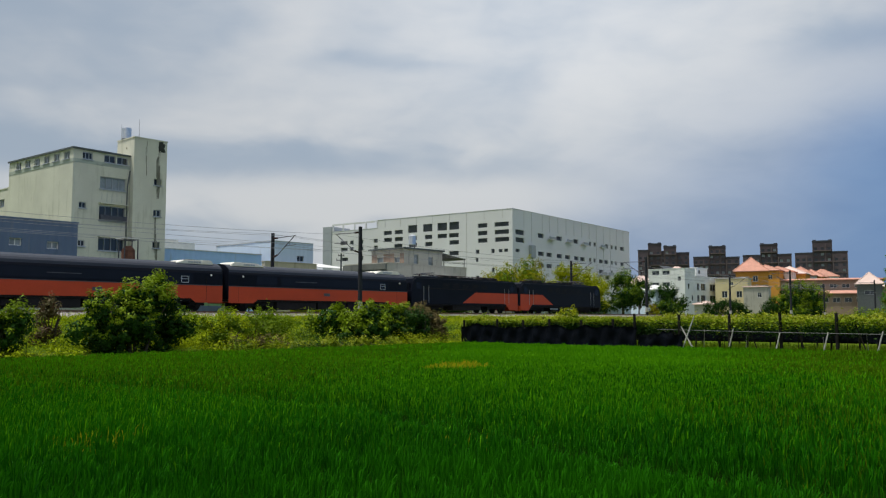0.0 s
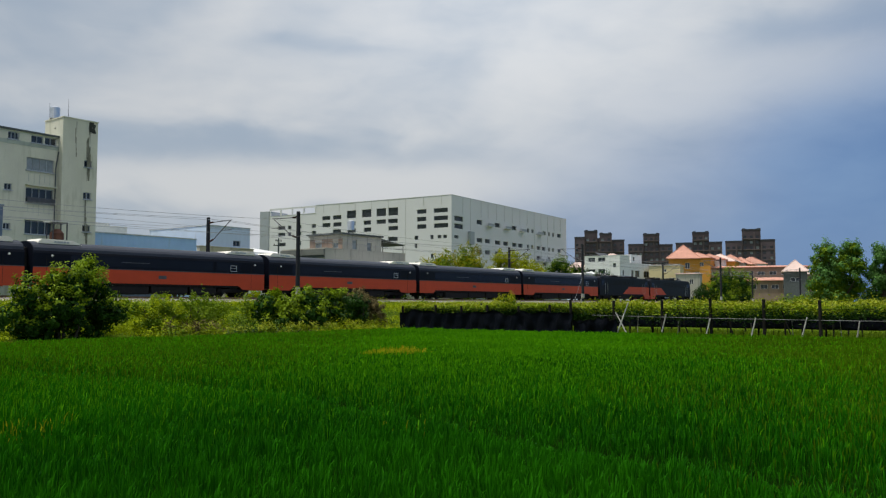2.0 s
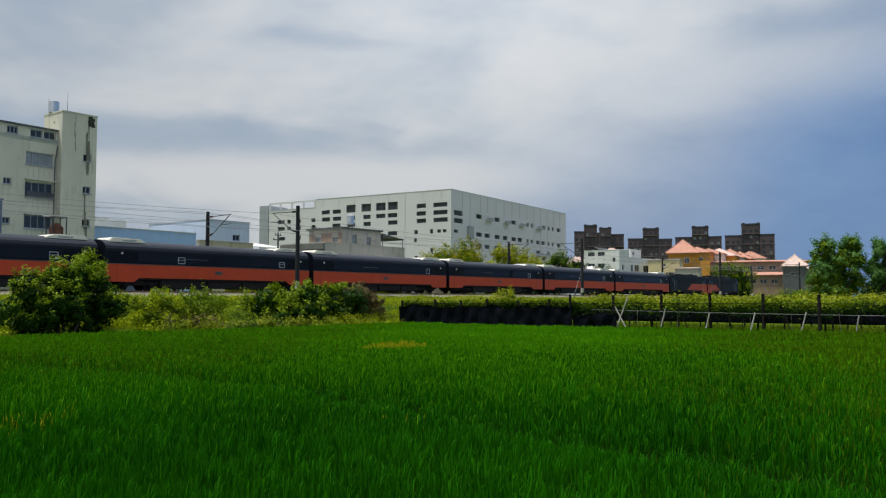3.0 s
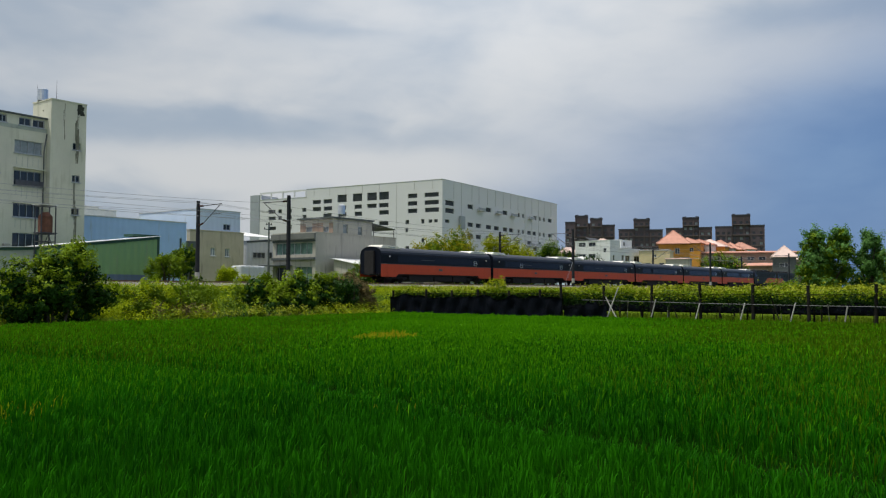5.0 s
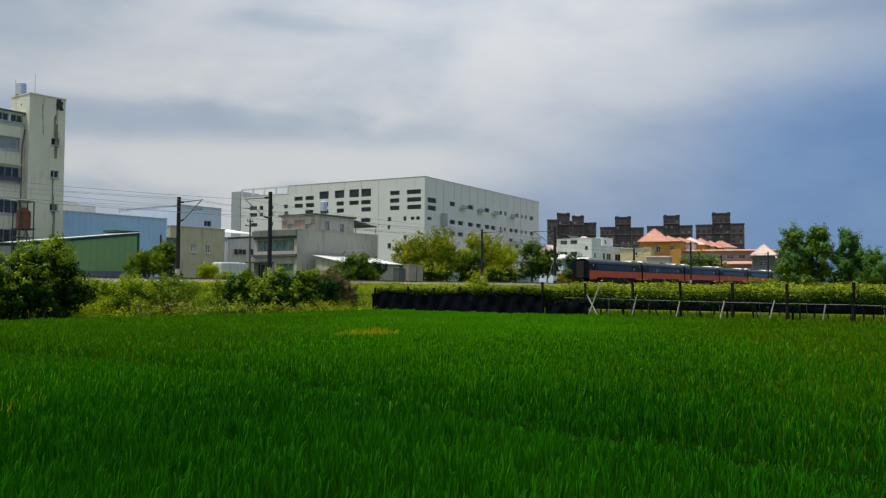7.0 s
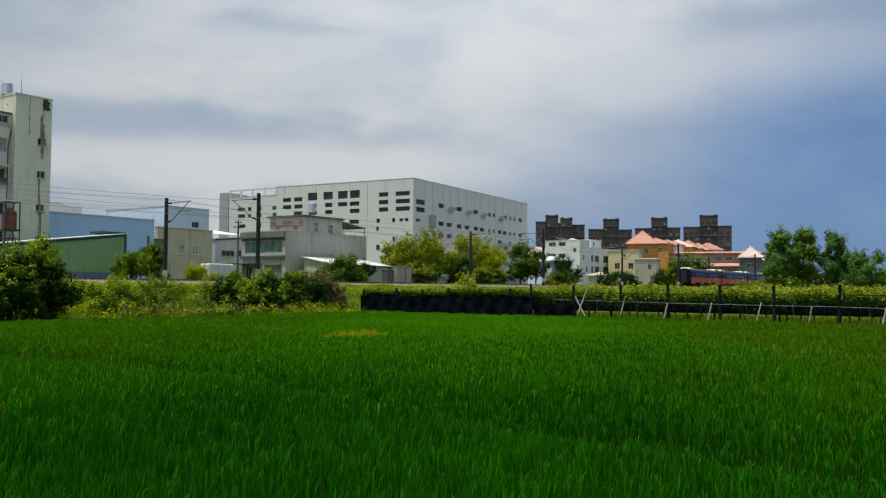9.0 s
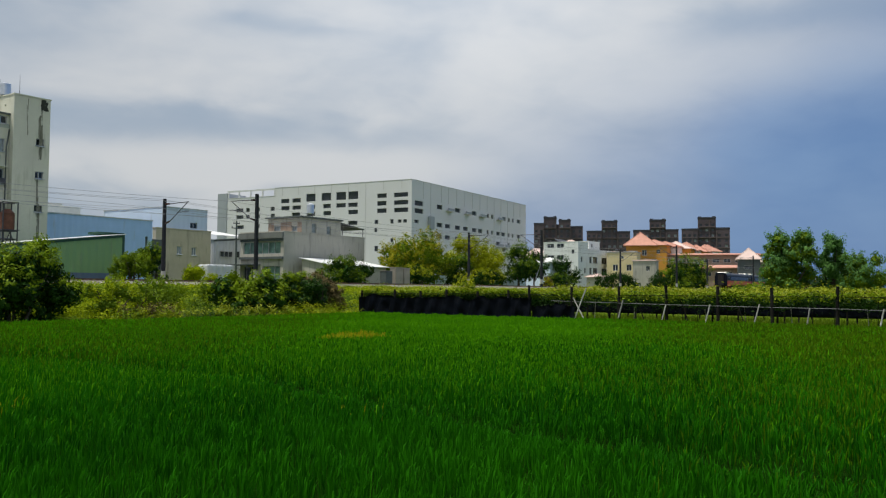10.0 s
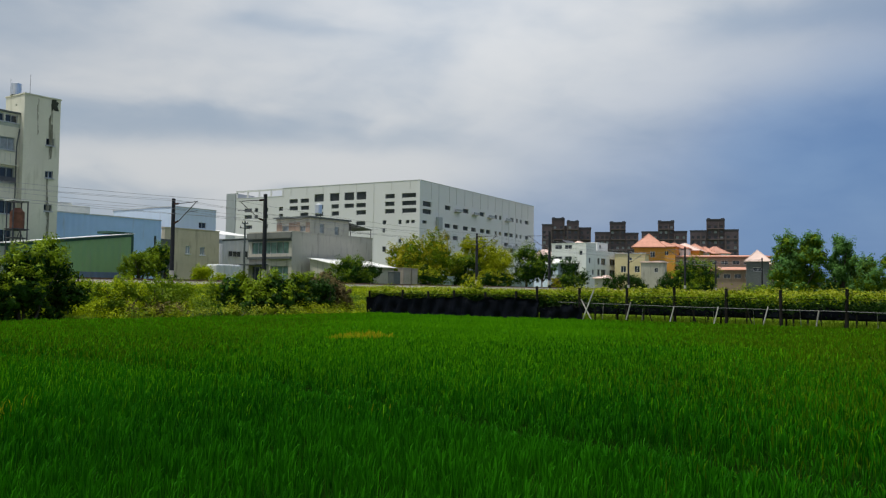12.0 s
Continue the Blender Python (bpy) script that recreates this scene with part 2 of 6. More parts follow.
M_FACTORY_GREY = material("grey_cladding", (0.34, 0.37, 0.40), 0.7, vary=0.08, grain=0.2)
M_JOINT = material("panel_joint", (0.55, 0.55, 0.55), 0.9, vary=0.1)
M_GREEN_SHED = corrugated("green_corrugated_sheet", (0.22, 0.37, 0.17))
M_GREEN_TRIM = material("dark_green_trim", (0.035, 0.09, 0.065), 0.6, vary=0.2)
M_BLUE = corrugated("pale_blue_corrugated_sheet", (0.39, 0.57, 0.84), relief=0.035)
M_PALE_BLUE = corrugated("white_blue_corrugated_sheet", (0.58, 0.68, 0.80), relief=0.02)
M_SLATE = corrugated("slate_blue_sheet", (0.125, 0.175, 0.27))
M_TAN = material("tan_render", (0.54, 0.48, 0.34), 0.85, vary=0.12, grain=0.6, stain=(0.25, 0.22, 0.16))
M_GREY_WALL = material("grey_cement_render", (0.46, 0.44, 0.38), 0.85, vary=0.12, grain=0.3, fine=5, stain=(0.20, 0.20, 0.19), bump=0.1)
M_BROWN_WALL = material("brown_tiled_wall", (0.33, 0.245, 0.19), 0.8, vary=0.15, grain=0.8, stain=(0.2, 0.16, 0.13))
M_GREY_DARK = material("dark_grey_fascia", (0.10, 0.115, 0.115), 0.6, vary=0.2)
M_FASCIA = material("dark_cement_fascia", (0.17, 0.18, 0.165), 0.8, vary=0.2, grain=0.6, stain=(0.08, 0.08, 0.075))
M_WHITE_ROOF = corrugated("white_sheet_roof", (0.74, 0.74, 0.72))
M_GREY_WHITE = corrugated("pale_grey_sheet_wall", (0.55, 0.57, 0.58))
M_RUST = material("rusty_tank", (0.17, 0.075, 0.05), 0.8, vary=0.4, grain=2.0, fine=12)
M_TANK = material("stainless_tank", (0.72, 0.73, 0.75), 0.28, 0.85, 0.12, 2.0)
M_WHITE_HOUSE = material("white_tiled_house_wall", (0.72, 0.74, 0.74), 0.7, vary=0.08, grain=0.3, stain=(0.5, 0.5, 0.48))
M_ORANGE_WALL = material("orange_painted_wall", (0.56, 0.27, 0.045), 0.8, vary=0.12, grain=0.5)
M_YELLOW_WALL = material("pale_yellow_wall", (0.68, 0.58, 0.33), 0.8, vary=0.1, grain=0.5)
M_ROOF_RED = material("salmon_roof_tiles", (0.52, 0.26, 0.19), 0.75, vary=0.18, grain=0.7, fine=5, per_piece=0.12)
M_ROOF_PALE = material("faded_pink_roof", (0.66, 0.50, 0.44), 0.75, vary=0.12, grain=0.7)
M_BRICK_TOWER = material("brown_tower_tiles", (0.096, 0.074, 0.086), 0.8, vary=0.28, grain=0.12, fine=1.2, per_piece=0.16)
M_TOWER_CAP = material("blue_grey_tower_cap", (0.060, 0.062, 0.080), 0.8, vary=0.2)
M_TOWER_PALE = material("tower_pale_bands", (0.145, 0.112, 0.112), 0.8, vary=0.2)
M_TRAIN_BLACK = material("black_coach_paint", (0.005, 0.007, 0.014), 0.45, vary=0.25, grain=0.5, fine=5, spec=0.12)
M_TRAIN_ORANGE = material("orange_coach_paint", (0.45, 0.058, 0.017), 0.45, vary=0.12, grain=0.6, fine=6)
M_TRAIN_ROOF = material("grey_coach_roof", (0.026, 0.031, 0.046), 0.45, vary=0.15, grain=0.8)
M_TRAIN_UNDER = material("sooty_underframe", (0.016, 0.015, 0.015), 0.85, vary=0.3)
M_AC = material("cream_air_conditioner_cover", (0.80, 0.77, 0.68), 0.5, vary=0.10, grain=2)
M_TRAIN_GLASS = material("tinted_train_glass", (0.010, 0.012, 0.018), 0.07, vary=0.3, grain=0.4, spec=0.18)
M_CONCRETE = material("concrete", (0.40, 0.39, 0.36), 0.85, vary=0.15, grain=1.0, stain=(0.22, 0.21, 0.19))
M_CABINET = material("beige_trackside_cabinet", (0.33, 0.30, 0.25), 0.7, vary=0.15, grain=1.5)
M_WHITE_PAINT = material("white_paint", (0.78, 0.78, 0.76), 0.6, vary=0.1)

# ---- mesh helpers ----


def part(name, bm, mat, parent=None, label="", smooth=False):
    """Links a bmesh as one mesh object under a thing or a part."""
    me = bpy.data.meshes.new(name)
    bm.normal_update()
    bm.to_mesh(me)
    bm.free()
    me.materials.append(mat)
    if smooth:
        me.shade_smooth()
    ob = new(name, me)
    ob.parent = parent
    return tagged(ob, label)


def thing(name, m, label, category, group="", kind=""):
    ob = new(name)
    ob.empty_display_size = 0.2
    ob.matrix_world = m
    return tagged(ob, label, category, group, kind)


def box(bm, x0, x1, y0, y1, z0, z1, bevel=0.0):
    vs = [bm.verts.new((x, y, z)) for x in (x0, x1) for y in (y0, y1) for z in (z0, z1)]
    fs = [bm.faces.new([vs[i] for i in q]) for q in ((0, 1, 3, 2), (4, 6, 7, 5), (0, 4, 5, 1), (2, 3, 7, 6), (0, 2, 6, 4), (1, 5, 7, 3))]
    if bevel:
        es = {e for f in fs for e in f.edges}
        bmesh.ops.bevel(bm, geom=list(es), offset=bevel, segments=2, affect="EDGES", profile=0.5)
    return bm


def boxed(*b, bevel=0.0):
    return box(bmesh.new(), *b, bevel=bevel)


def tube(bm, a, b, r0, r1=None, n=8):
    """A tapered round bar from a to b."""
    a, b = Vector(a), Vector(b)
    r1 = r0 if r1 is None else r1
    q = (b - a).to_track_quat("Z", "Y")
    rings = []
    for p, r in ((a, r0), (b, r1)):
        rings.append([bm.verts.new(p + q @ Vector((r * math.cos(k * math.tau / n), r * math.sin(k * math.tau / n), 0))) for k in range(n)])
    for k in range(n):
        bm.faces.new((rings[0][k], rings[0][(k + 1) % n], rings[1][(k + 1) % n], rings[1][k]))
    bm.faces.new(rings[0][::-1])
    bm.faces.new(rings[1])
    return bm


def prism(bm, outline, depth0, depth1, axis="y"):
    """An outline of (u, z) drawn through a depth: along y (u is x) or along x (u is y)."""
    def vert(u, d, z):
        return bm.verts.new((u, d, z) if axis == "y" else (d, u, z))
    a = [vert(u, depth0, z) for u, z in outline]
    b = [vert(u, depth1, z) for u, z in outline]
    n = len(outline)
    bm.faces.new(a)
    bm.faces.new(b[::-1])
    for i in range(n):
        bm.faces.new((a[i], b[i], b[(i + 1) % n], a[(i + 1) % n]))
    bmesh.ops.recalc_face_normals(bm, faces=bm.faces)
    return bm


def facade(bm, origin, ux, length, height, holes, depth):
    """A wall face with openings (u, z, w, h) cut through to a depth; ux: direction along the wall, inward is ux turned left."""
    origin, ux = Vector(origin), Vector(ux)
    inward = Vector((-ux.y, ux.x, 0))
    us = sorted({0.0, length, *[round(h[0], 3) for h in holes], *[round(h[0] + h[2], 3) for h in holes]})
    zs = sorted({0.0, height, *[round(h[1], 3) for h in holes], *[round(h[1] + h[3], 3) for h in holes]})
    cache = {}

    def v(u, z, d=0.0):
        key = (round(u, 3), round(z, 3), d)
        if key not in cache:
            cache[key] = bm.verts.new(origin + ux * u + Vector((0, 0, z)) + inward * d)
        return cache[key]

    for i in range(len(us) - 1):
        for j in range(len(zs) - 1):
            cu, cz = (us[i] + us[i + 1]) / 2, (zs[j] + zs[j + 1]) / 2
            if any(h[0] < cu < h[0] + h[2] and h[1] < cz < h[1] + h[3] for h in holes):
                continue
            bm.faces.new((v(us[i], zs[j]), v(us[i + 1], zs[j]), v(us[i + 1], zs[j + 1]), v(us[i], zs[j + 1])))
    for h in holes:
        a, b, c, d = h[0], h[0] + h[2], h[1], h[1] + h[3]
        for (p, q), (r, s) in (((a, c), (b, c)), ((b, c), (b, d)), ((b, d), (a, d)), ((a, d), (a, c))):
            bm.faces.new((v(p, q), v(p, q, depth), v(r, s, depth), v(r, s)))


def leaf_mesh(name, points, sizes, mat, parent=None, seed=0, flat=0.0, aspect=0.55, facing=None, loose=0.42):
    """Many small folded leaves, one at each point."""
    rng = np.random.default_rng(seed)
    points = np.asarray(points, float)
    n = len(points)
    sizes = np.broadcast_to(np.asarray(sizes, float), (n,))
    # each leaf turns its face outwards from its clump, more or less
    f = rng.normal(size=(n, 3)) * loose
    f += np.array([0, 0, 0.5 + flat]) if facing is None else facing + np.array([0, 0, 0.25])
    f /= np.linalg.norm(f, axis=1)[:, None] + 1e-9
    d = rng.normal(size=(n, 3))
    d -= (d * f).sum(1)[:, None] * f
    d /= np.linalg.norm(d, axis=1)[:, None]
    e = np.cross(f, d)
    s = (sizes * rng.uniform(0.6, 1.35, n))[:, None]
    co = np.stack([points - d * s * 0.5, points + e * s * aspect * 0.5 + f * s * 0.12, points + d * s * 0.5, points - e * s * aspect * 0.5 + f * s * 0.12], 1).reshape(-1, 3)
    idx = np.arange(n * 4).reshape(-1, 4)
    tri = np.concatenate([idx[:, [0, 1, 2]], idx[:, [0, 2, 3]]], 1).reshape(-1)
    return raw_mesh(name, co, tri, mat, parent)


def raw_mesh(name, co, tri, mat, parent=None):
    me = bpy.data.meshes.new(name)
    co = np.asarray(co, np.float32)
    tri = np.asarray(tri, np.int32).reshape(-1)
    me.vertices.add(len(co))
    me.vertices.foreach_set("co", co.ravel())
    me.loops.add(len(tri))
    me.loops.foreach_set("vertex_index", tri)
    me.polygons.add(len(tri) // 3)
    me.polygons.foreach_set("loop_start", np.arange(0, len(tri), 3, dtype=np.int32))
    me.update(calc_edges=True)
    me.materials.append(mat)
    ob = new(name, me)
    ob.parent = parent
    return ob


def lobes(rng, rx, ry, h, count, low=0.15, size=(0.34, 0.52)):
    """Centres and radii of the clumps that make a crown."""
    out = []
    for _ in range(count):
        a, r = rng.uniform(0, math.tau), math.sqrt(rng.uniform(0, 1))
        z = rng.uniform(low, 0.86)
        taper = math.sqrt(max(0.05, 1 - (max(z - 0.3, 0) / 0.75) ** 2))
        k = rng.uniform(*size)
        out.append((r * rx * 0.78 * taper * math.cos(a), r * ry * 0.78 * taper * math.sin(a), z * h, k * min(rx, ry, h), rng.uniform(0.75, 1.15)))
    return out


def crown_points(rng, balls, n, leaf):
    """Leaf points in tufts that sit on the clumps of a crown, some deeper inside; also the way each leaf faces and how exposed it is."""
    cent, face, rad = [], [], []
    for b in balls:
        count = int(min(46, max(7, 1.5 * (b[3] / (2.3 * leaf)) ** 2)))
        d = rng.normal(size=(count, 3)) + np.array([0, 0, 0.35])
        d /= np.linalg.norm(d, axis=1)[:, None]
        r = b[3] * rng.uniform(0.72, 1.12, (count, 1))
        cent.append(np.array(b[:3]) + d * r * np.array([1, 1, 0.9]))
        face.append(d)
        rad.append(leaf * rng.uniform(1.2, 2.7, count) * b[4])
    cent, face, rad = np.concatenate(cent), np.concatenate(face), np.concatenate(rad)
    m = int(n * 0.74)
    w = rad ** 1.6
    pick = rng.choice(len(cent), m, p=w / w.sum())
    d = rng.normal(size=(m, 3))
    d /= np.linalg.norm(d, axis=1)[:, None]
    # tufts reach outwards and upwards along their shoot
    along = rng.uniform(-0.5, 0.9, (m, 1))
    axis = face[pick] * 0.8 + np.array([0, 0, 0.45])
    pts = cent[pick] + d * rad[pick][:, None] * 0.8 * (0.35 + 0.65 * rng.random((m, 1))) + axis * along * rad[pick][:, None]
    out = d * 0.5 + face[pick]
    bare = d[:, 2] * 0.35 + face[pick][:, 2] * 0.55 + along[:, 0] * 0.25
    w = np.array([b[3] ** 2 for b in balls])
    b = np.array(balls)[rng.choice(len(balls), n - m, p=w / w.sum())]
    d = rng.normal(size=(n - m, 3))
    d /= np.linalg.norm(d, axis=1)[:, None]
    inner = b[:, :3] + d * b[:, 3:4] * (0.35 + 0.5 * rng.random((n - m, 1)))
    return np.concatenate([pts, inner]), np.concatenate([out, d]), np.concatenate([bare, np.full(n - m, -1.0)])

# ---- ground and railway bed ----
RAIL_Z = 2.25
NEAR_TRACK, FAR_TRACK = 52.9, 56.75


def ground_height(o):
    return float(np.interp(o, (31.5, 34, 40, 46, 49.2, 62, 66), (0.0, 0.2, 0.75, 1.55, 1.78, 1.78, 1.95)))


def build_ground():
    ss = [-4500, -1500, -400, -120, *range(-60, 300, 5), 400, 800, 1800, 4500]
    oo = [-4500, -1500, -400, -120, -60, *range(-30, 31, 6), 31.5, 33, 35, 37, 39, 41, 43, 45, 47, 49.2, 52, 56, 60, 62, 64, 66, 75, 90, 120, 180, 300, 800, 1800, 4500]
    bm = bmesh.new()
    rows = []
    for s in ss:
        row = []
        for o in oo:
            z = ground_height(o)
            if 33 < o < 49 and -60 < s < 300:
                z += 0.22 * noise.noise(Vector((s * 0.23, o * 0.31, 0.5)))
            row.append(bm.verts.new(at(s, o, z)))
        rows.append(row)
    for i in range(len(ss) - 1):
        for j in range(len(oo) - 1):
            bm.faces.new((rows[i][j], rows[i + 1][j], rows[i + 1][j + 1], rows[i][j + 1]))
    g = part("ground", bm, M_SOIL, smooth=True)
    tagged(g, "rough green and brown earth rising to the railway bank", "ground", kind="structure")
    # wet mud under the standing crop
    bm = bmesh.new()
    n = 24
    grid = [[bm.verts.new(at(-60 + 97.2 * i / n, -60 + 91 * j / n, 0.03)) for j in range(n + 1)] for i in range(n + 1)]
    for i in range(n):
        for j in range(n):
            bm.faces.new((grid[i][j], grid[i + 1][j], grid[i + 1][j + 1], grid[i][j + 1]))
    tagged(part("paddy_soil", bm, M_PADDY), "dark wet mud under the standing rice", "ground", kind="structure")


def build_track():
    root = thing("railway_track", place(0, 0, 0), "double railway track with rusty rails on pale ballast", "railway track", kind="structure")
    bm = bmesh.new()
    prism(bm, [(50.0, 1.76), (50.9, 2.06), (58.8, 2.06), (59.7, 1.76)], -300, 420, axis="x")
    part("ballast_bed", bm, M_BALLAST, root, "pale grey crushed stone")
    # loose stones along the shoulder
    rng = np.random.default_rng(5)
    n = 9000
    s, o = rng.uniform(20, 135, n), rng.uniform(50.1, 54.6, n)
    z = np.interp(o, (50.0, 50.9, 60), (1.78, 2.07, 2.07))
    r = rng.uniform(0.03, 0.065, n)
    tet = np.array([(1, 1, 1), (1, -1, -1), (-1, 1, -1), (-1, -1, 1)]) * 1.0
    jit = rng.uniform(0.6, 1.3, (n, 4, 3))
    co = (np.stack([s, o, z], 1)[:, None, :] + tet[None] * jit * r[:, None, None]).reshape(-1, 3)
    idx = np.arange(n * 4).reshape(-1, 4)
    tri = np.concatenate([idx[:, [0, 1, 2]], idx[:, [0, 3, 1]], idx[:, [0, 2, 3]], idx[:, [1, 3, 2]]], 1)
    tagged(raw_mesh("stones", co, tri, M_BALLAST, root), kind="stuff")
    bm = bmesh.new()
    for track in (NEAR_TRACK, FAR_TRACK):
        for k in range(220):
            c = -10 + k * 0.7
            box(bm, c - 0.12, c + 0.12, track - 1.0, track + 1.0, 2.03, 2.10)
    tagged(part("sleepers", bm, M_SLEEPER, root), kind="stuff")
    for track in (NEAR_TRACK, FAR_TRACK):
        for side in (-0.555, 0.555):
            bm = bmesh.new()
            c = track + side
            prism(bm, [(c - 0.065, 2.10), (c - 0.065, 2.12), (c - 0.012, 2.135), (c - 0.012, 2.205), (c - 0.034, 2.215), (c - 0.034, RAIL_Z),
                       (c + 0.034, RAIL_Z), (c + 0.034, 2.215), (c + 0.012, 2.205), (c + 0.012, 2.135), (c + 0.065, 2.12), (c + 0.065, 2.10)], -300, 420, axis="x")
            part("rail", bm, M_RAIL, root)


def catenary_pole(s, o, arm, height, label):
    """A concrete traction pole with a cantilever; arm: +1 reaches away across the track, -1 towards the field."""
    root = thing("catenary_pole", place(s, o, 1.75), label, "catenary pole", "catenary poles")
    bm = bmesh.new()
    tube(bm, (0, 0, -0.05), (0, 0, height), 0.19, 0.15, 12)
    part("pole", bm, M_POLE, root, smooth=False)
    bm = bmesh.new()
    tube(bm, (0, 0, 0.0), (0, 0, 0.35), 0.32, 0.28, 10)
    part("footing", bm, M_CONCRETE, root)
    bm = bmesh.new()
    tube(bm, (0, 0, 0.75), (0, 0, 1.3), 0.2, 0.197, 12)
    part("marker_band", bm, M_CONCRETE, root, "flaking pale painted band")
    top = height - 0.45
    reach = 3.1 * arm
    bm = bmesh.new()
    tube(bm, (0, 0.7 * arm, top), (0, reach, top + 0.05), 0.035)
    part("top_tube", bm, M_STEEL, root)
    bm = bmesh.new()
    tube(bm, (0, 0.75 * arm, top - 1.45), (0, reach * 0.93, top - 0.02), 0.035)
    part("stay_tube", bm, M_STEEL, root)
    bm = bmesh.new()
    tube(bm, (0, reach * 0.52, top - 0.78), (0, reach * 1.02, top - 0.72), 0.025)
    tube(bm, (0, reach * 0.75, top - 0.40), (0, reach * 0.75, top - 0.76), 0.012, n=6)
    part("registration_arm", bm, M_STEEL, root)
    for z, rise in ((top, 0.0), (top - 1.62, 0.17)):
        bm = bmesh.new()
        a, b = Vector((0, 0.17 * arm, z)), Vector((0, 0.72 * arm, z + rise))
        for k in range(6):
            tube(bm, a.lerp(b, k / 6), a.lerp(b, (k + 0.55) / 6), 0.085, 0.05, 8)
        tube(bm, a, b, 0.03)
        part("insulator", bm, M_INSUL, root)
    bm = bmesh.new()
    tube(bm, (0, 0, top - 2.1), (0, -0.35 * arm, top - 1.95), 0.03)
    part("feeder_bracket", bm, M_STEEL, root)
    return root


def wire(name, pts, r=0.012, label="", sag=0.0):
    """A wire through points, sagging between them."""
    bm = bmesh.new()
    for a, b in zip(pts[:-1], pts[1:]):
        a, b = Vector(a), Vector(b)
        n = 10
        prev = a
        for k in range(1, n + 1):
            q = a.lerp(b, k / n)
            q.z -= sag * 4 * (k / n) * (1 - k / n)
            tube(bm, prev, q, r, n=5)
            prev = q
    ob = part(name, bm, M_WIRE)
    return tagged(ob, label, "wire", "overhead wires")


build_ground()
build_track()

POLE_S = (-52.0, -3.0, 46.4, 93.8, 142.9, 192.0)
FAR_S = (-53.0, -4.0, 44.9, 91.8, 141.0, 190.0)
for k, s in enumerate(POLE_S):
    catenary_pole(s, 50.1, 1, 7.35 if k < 4 else 7.9, "dark concrete catenary pole with a steel cantilever beside the track")
for s in FAR_S:
    catenary_pole(s, 59.6, -1, 7.35, "dark concrete catenary pole with its cantilever over the far track")
guy = wire("guy_wire", [at(93.6, 50.1, 5.0), at(91.2, 50.0, 1.8)], 0.014, "pale guy wire from a catenary pole to the ground")
guy.data.materials[0] = M_FRAME
for track, poles in ((NEAR_TRACK, POLE_S), (FAR_TRACK, FAR_S)):
    wire("messenger_wire", [at(s, track + (0.1 if k % 2 else -0.1), 8.65) for k, s in enumerate(poles)], 0.013, "thin steel messenger wire above the track", 0.55)
    wire("contact_wire", [at(s, track + (0.2 if k % 2 else -0.2), 7.55) for k, s in enumerate(poles)], 0.012, "thin copper contact wire above the track", 0.05)
wire("feeder_wire", [at(s, 49.8, 7.1) for s in POLE_S], 0.012, "thin feeder wire slung along the catenary poles", 0.5)
wire("feeder_wire", [at(s, 60.1, 9.1) for s in FAR_S], 0.012, "thin earth wire slung along the catenary poles", 0.6)
wire("feeder_wire", [at(s, 60.0, 8.3) for s in FAR_S], 0.012, "thin feeder wire slung along the catenary poles", 0.6)

# ---- train ----
HALF_W = 1.40


def shell_profile(lower=0.95, eave=3.02, top=3.70, w=HALF_W):
    """Half-round roofed cross-section as (y, z), from one sill over the roof to the other."""
    pts = [(-w, lower), (-w, 2.2), (-w + 0.015, eave - 0.15), (-w + 0.07, eave)]
    for k in range(1, 12):
        a = math.pi * (1 - k / 12)
        pts.append((math.cos(a) * (w - 0.07), eave + math.sin(a) ** 0.9 * (top - eave)))
    return pts + [(w - 0.07, eave), (w - 0.015, eave - 0.15), (w, 2.2), (w, lower)]


def bogie(parent, x, wheelbase=2.1, r=0.43):
    root = new("bogie")
    root.parent = parent
    root.location = (x, 0, 0)
    me = boxed(-1.6, 1.6, -1.05, -0.85, 0.45, 0.72, bevel=0.03)
    box(me, -1.6, 1.6, 0.85, 1.05, 0.45, 0.72, bevel=0.03)
    box(me, -0.35, 0.35, -1.05, 1.05, 0.42, 0.8, bevel=0.03)
    part("bogie_frame", me, M_TRAIN_UNDER, root)
    for wx in (-wheelbase / 2, wheelbase / 2):
        bm = bmesh.new()
        tube(bm, (wx, -0.62, r), (wx, 0.62, r), 0.08, n=10)
        for side in (-1, 1):
            tube(bm, (wx, 0.48 * side, r), (wx, 0.61 * side, r), r, r * 0.97, 20)
            box(bm, wx - 0.16, wx + 0.16, 1.02 * side - 0.08, 1.02 * side + 0.08, 0.30, 0.58)
        part("wheelset", bm, M_TRAIN_UNDER, root)
    return root


def roof_unit(parent, x_in, x_out, z):
    """A roof air conditioner, long slope towards the middle of the coach."""
    out = 1 if x_out > x_in else -1
    bm = bmesh.new()
    prism(bm, [(x_in, z - 0.16), (x_in + 0.75 * out, z + 0.15), (x_out - 0.22 * out, z + 0.19), (x_out, z - 0.02), (x_out, z - 0.16)], -0.95, 0.95)
    bmesh.ops.bevel(bm, geom=bm.edges[:], offset=0.035, segments=2, affect="EDGES")
    u = part("air_conditioner", bm, M_AC, parent, "cream sloped air-conditioning cover")
    for k in range(5):
        c = x_in + (1.15 + k * 0.22) * out
        part("grille", boxed(c - 0.07, c + 0.07, -0.7, 0.7, z + 0.165, z + 0.2), M_STEEL, u)
        part("vent", boxed(c - 0.09, c + 0.09, -0.962, -0.952, z - 0.06, z + 0.06), M_FRAME, u)
    return u


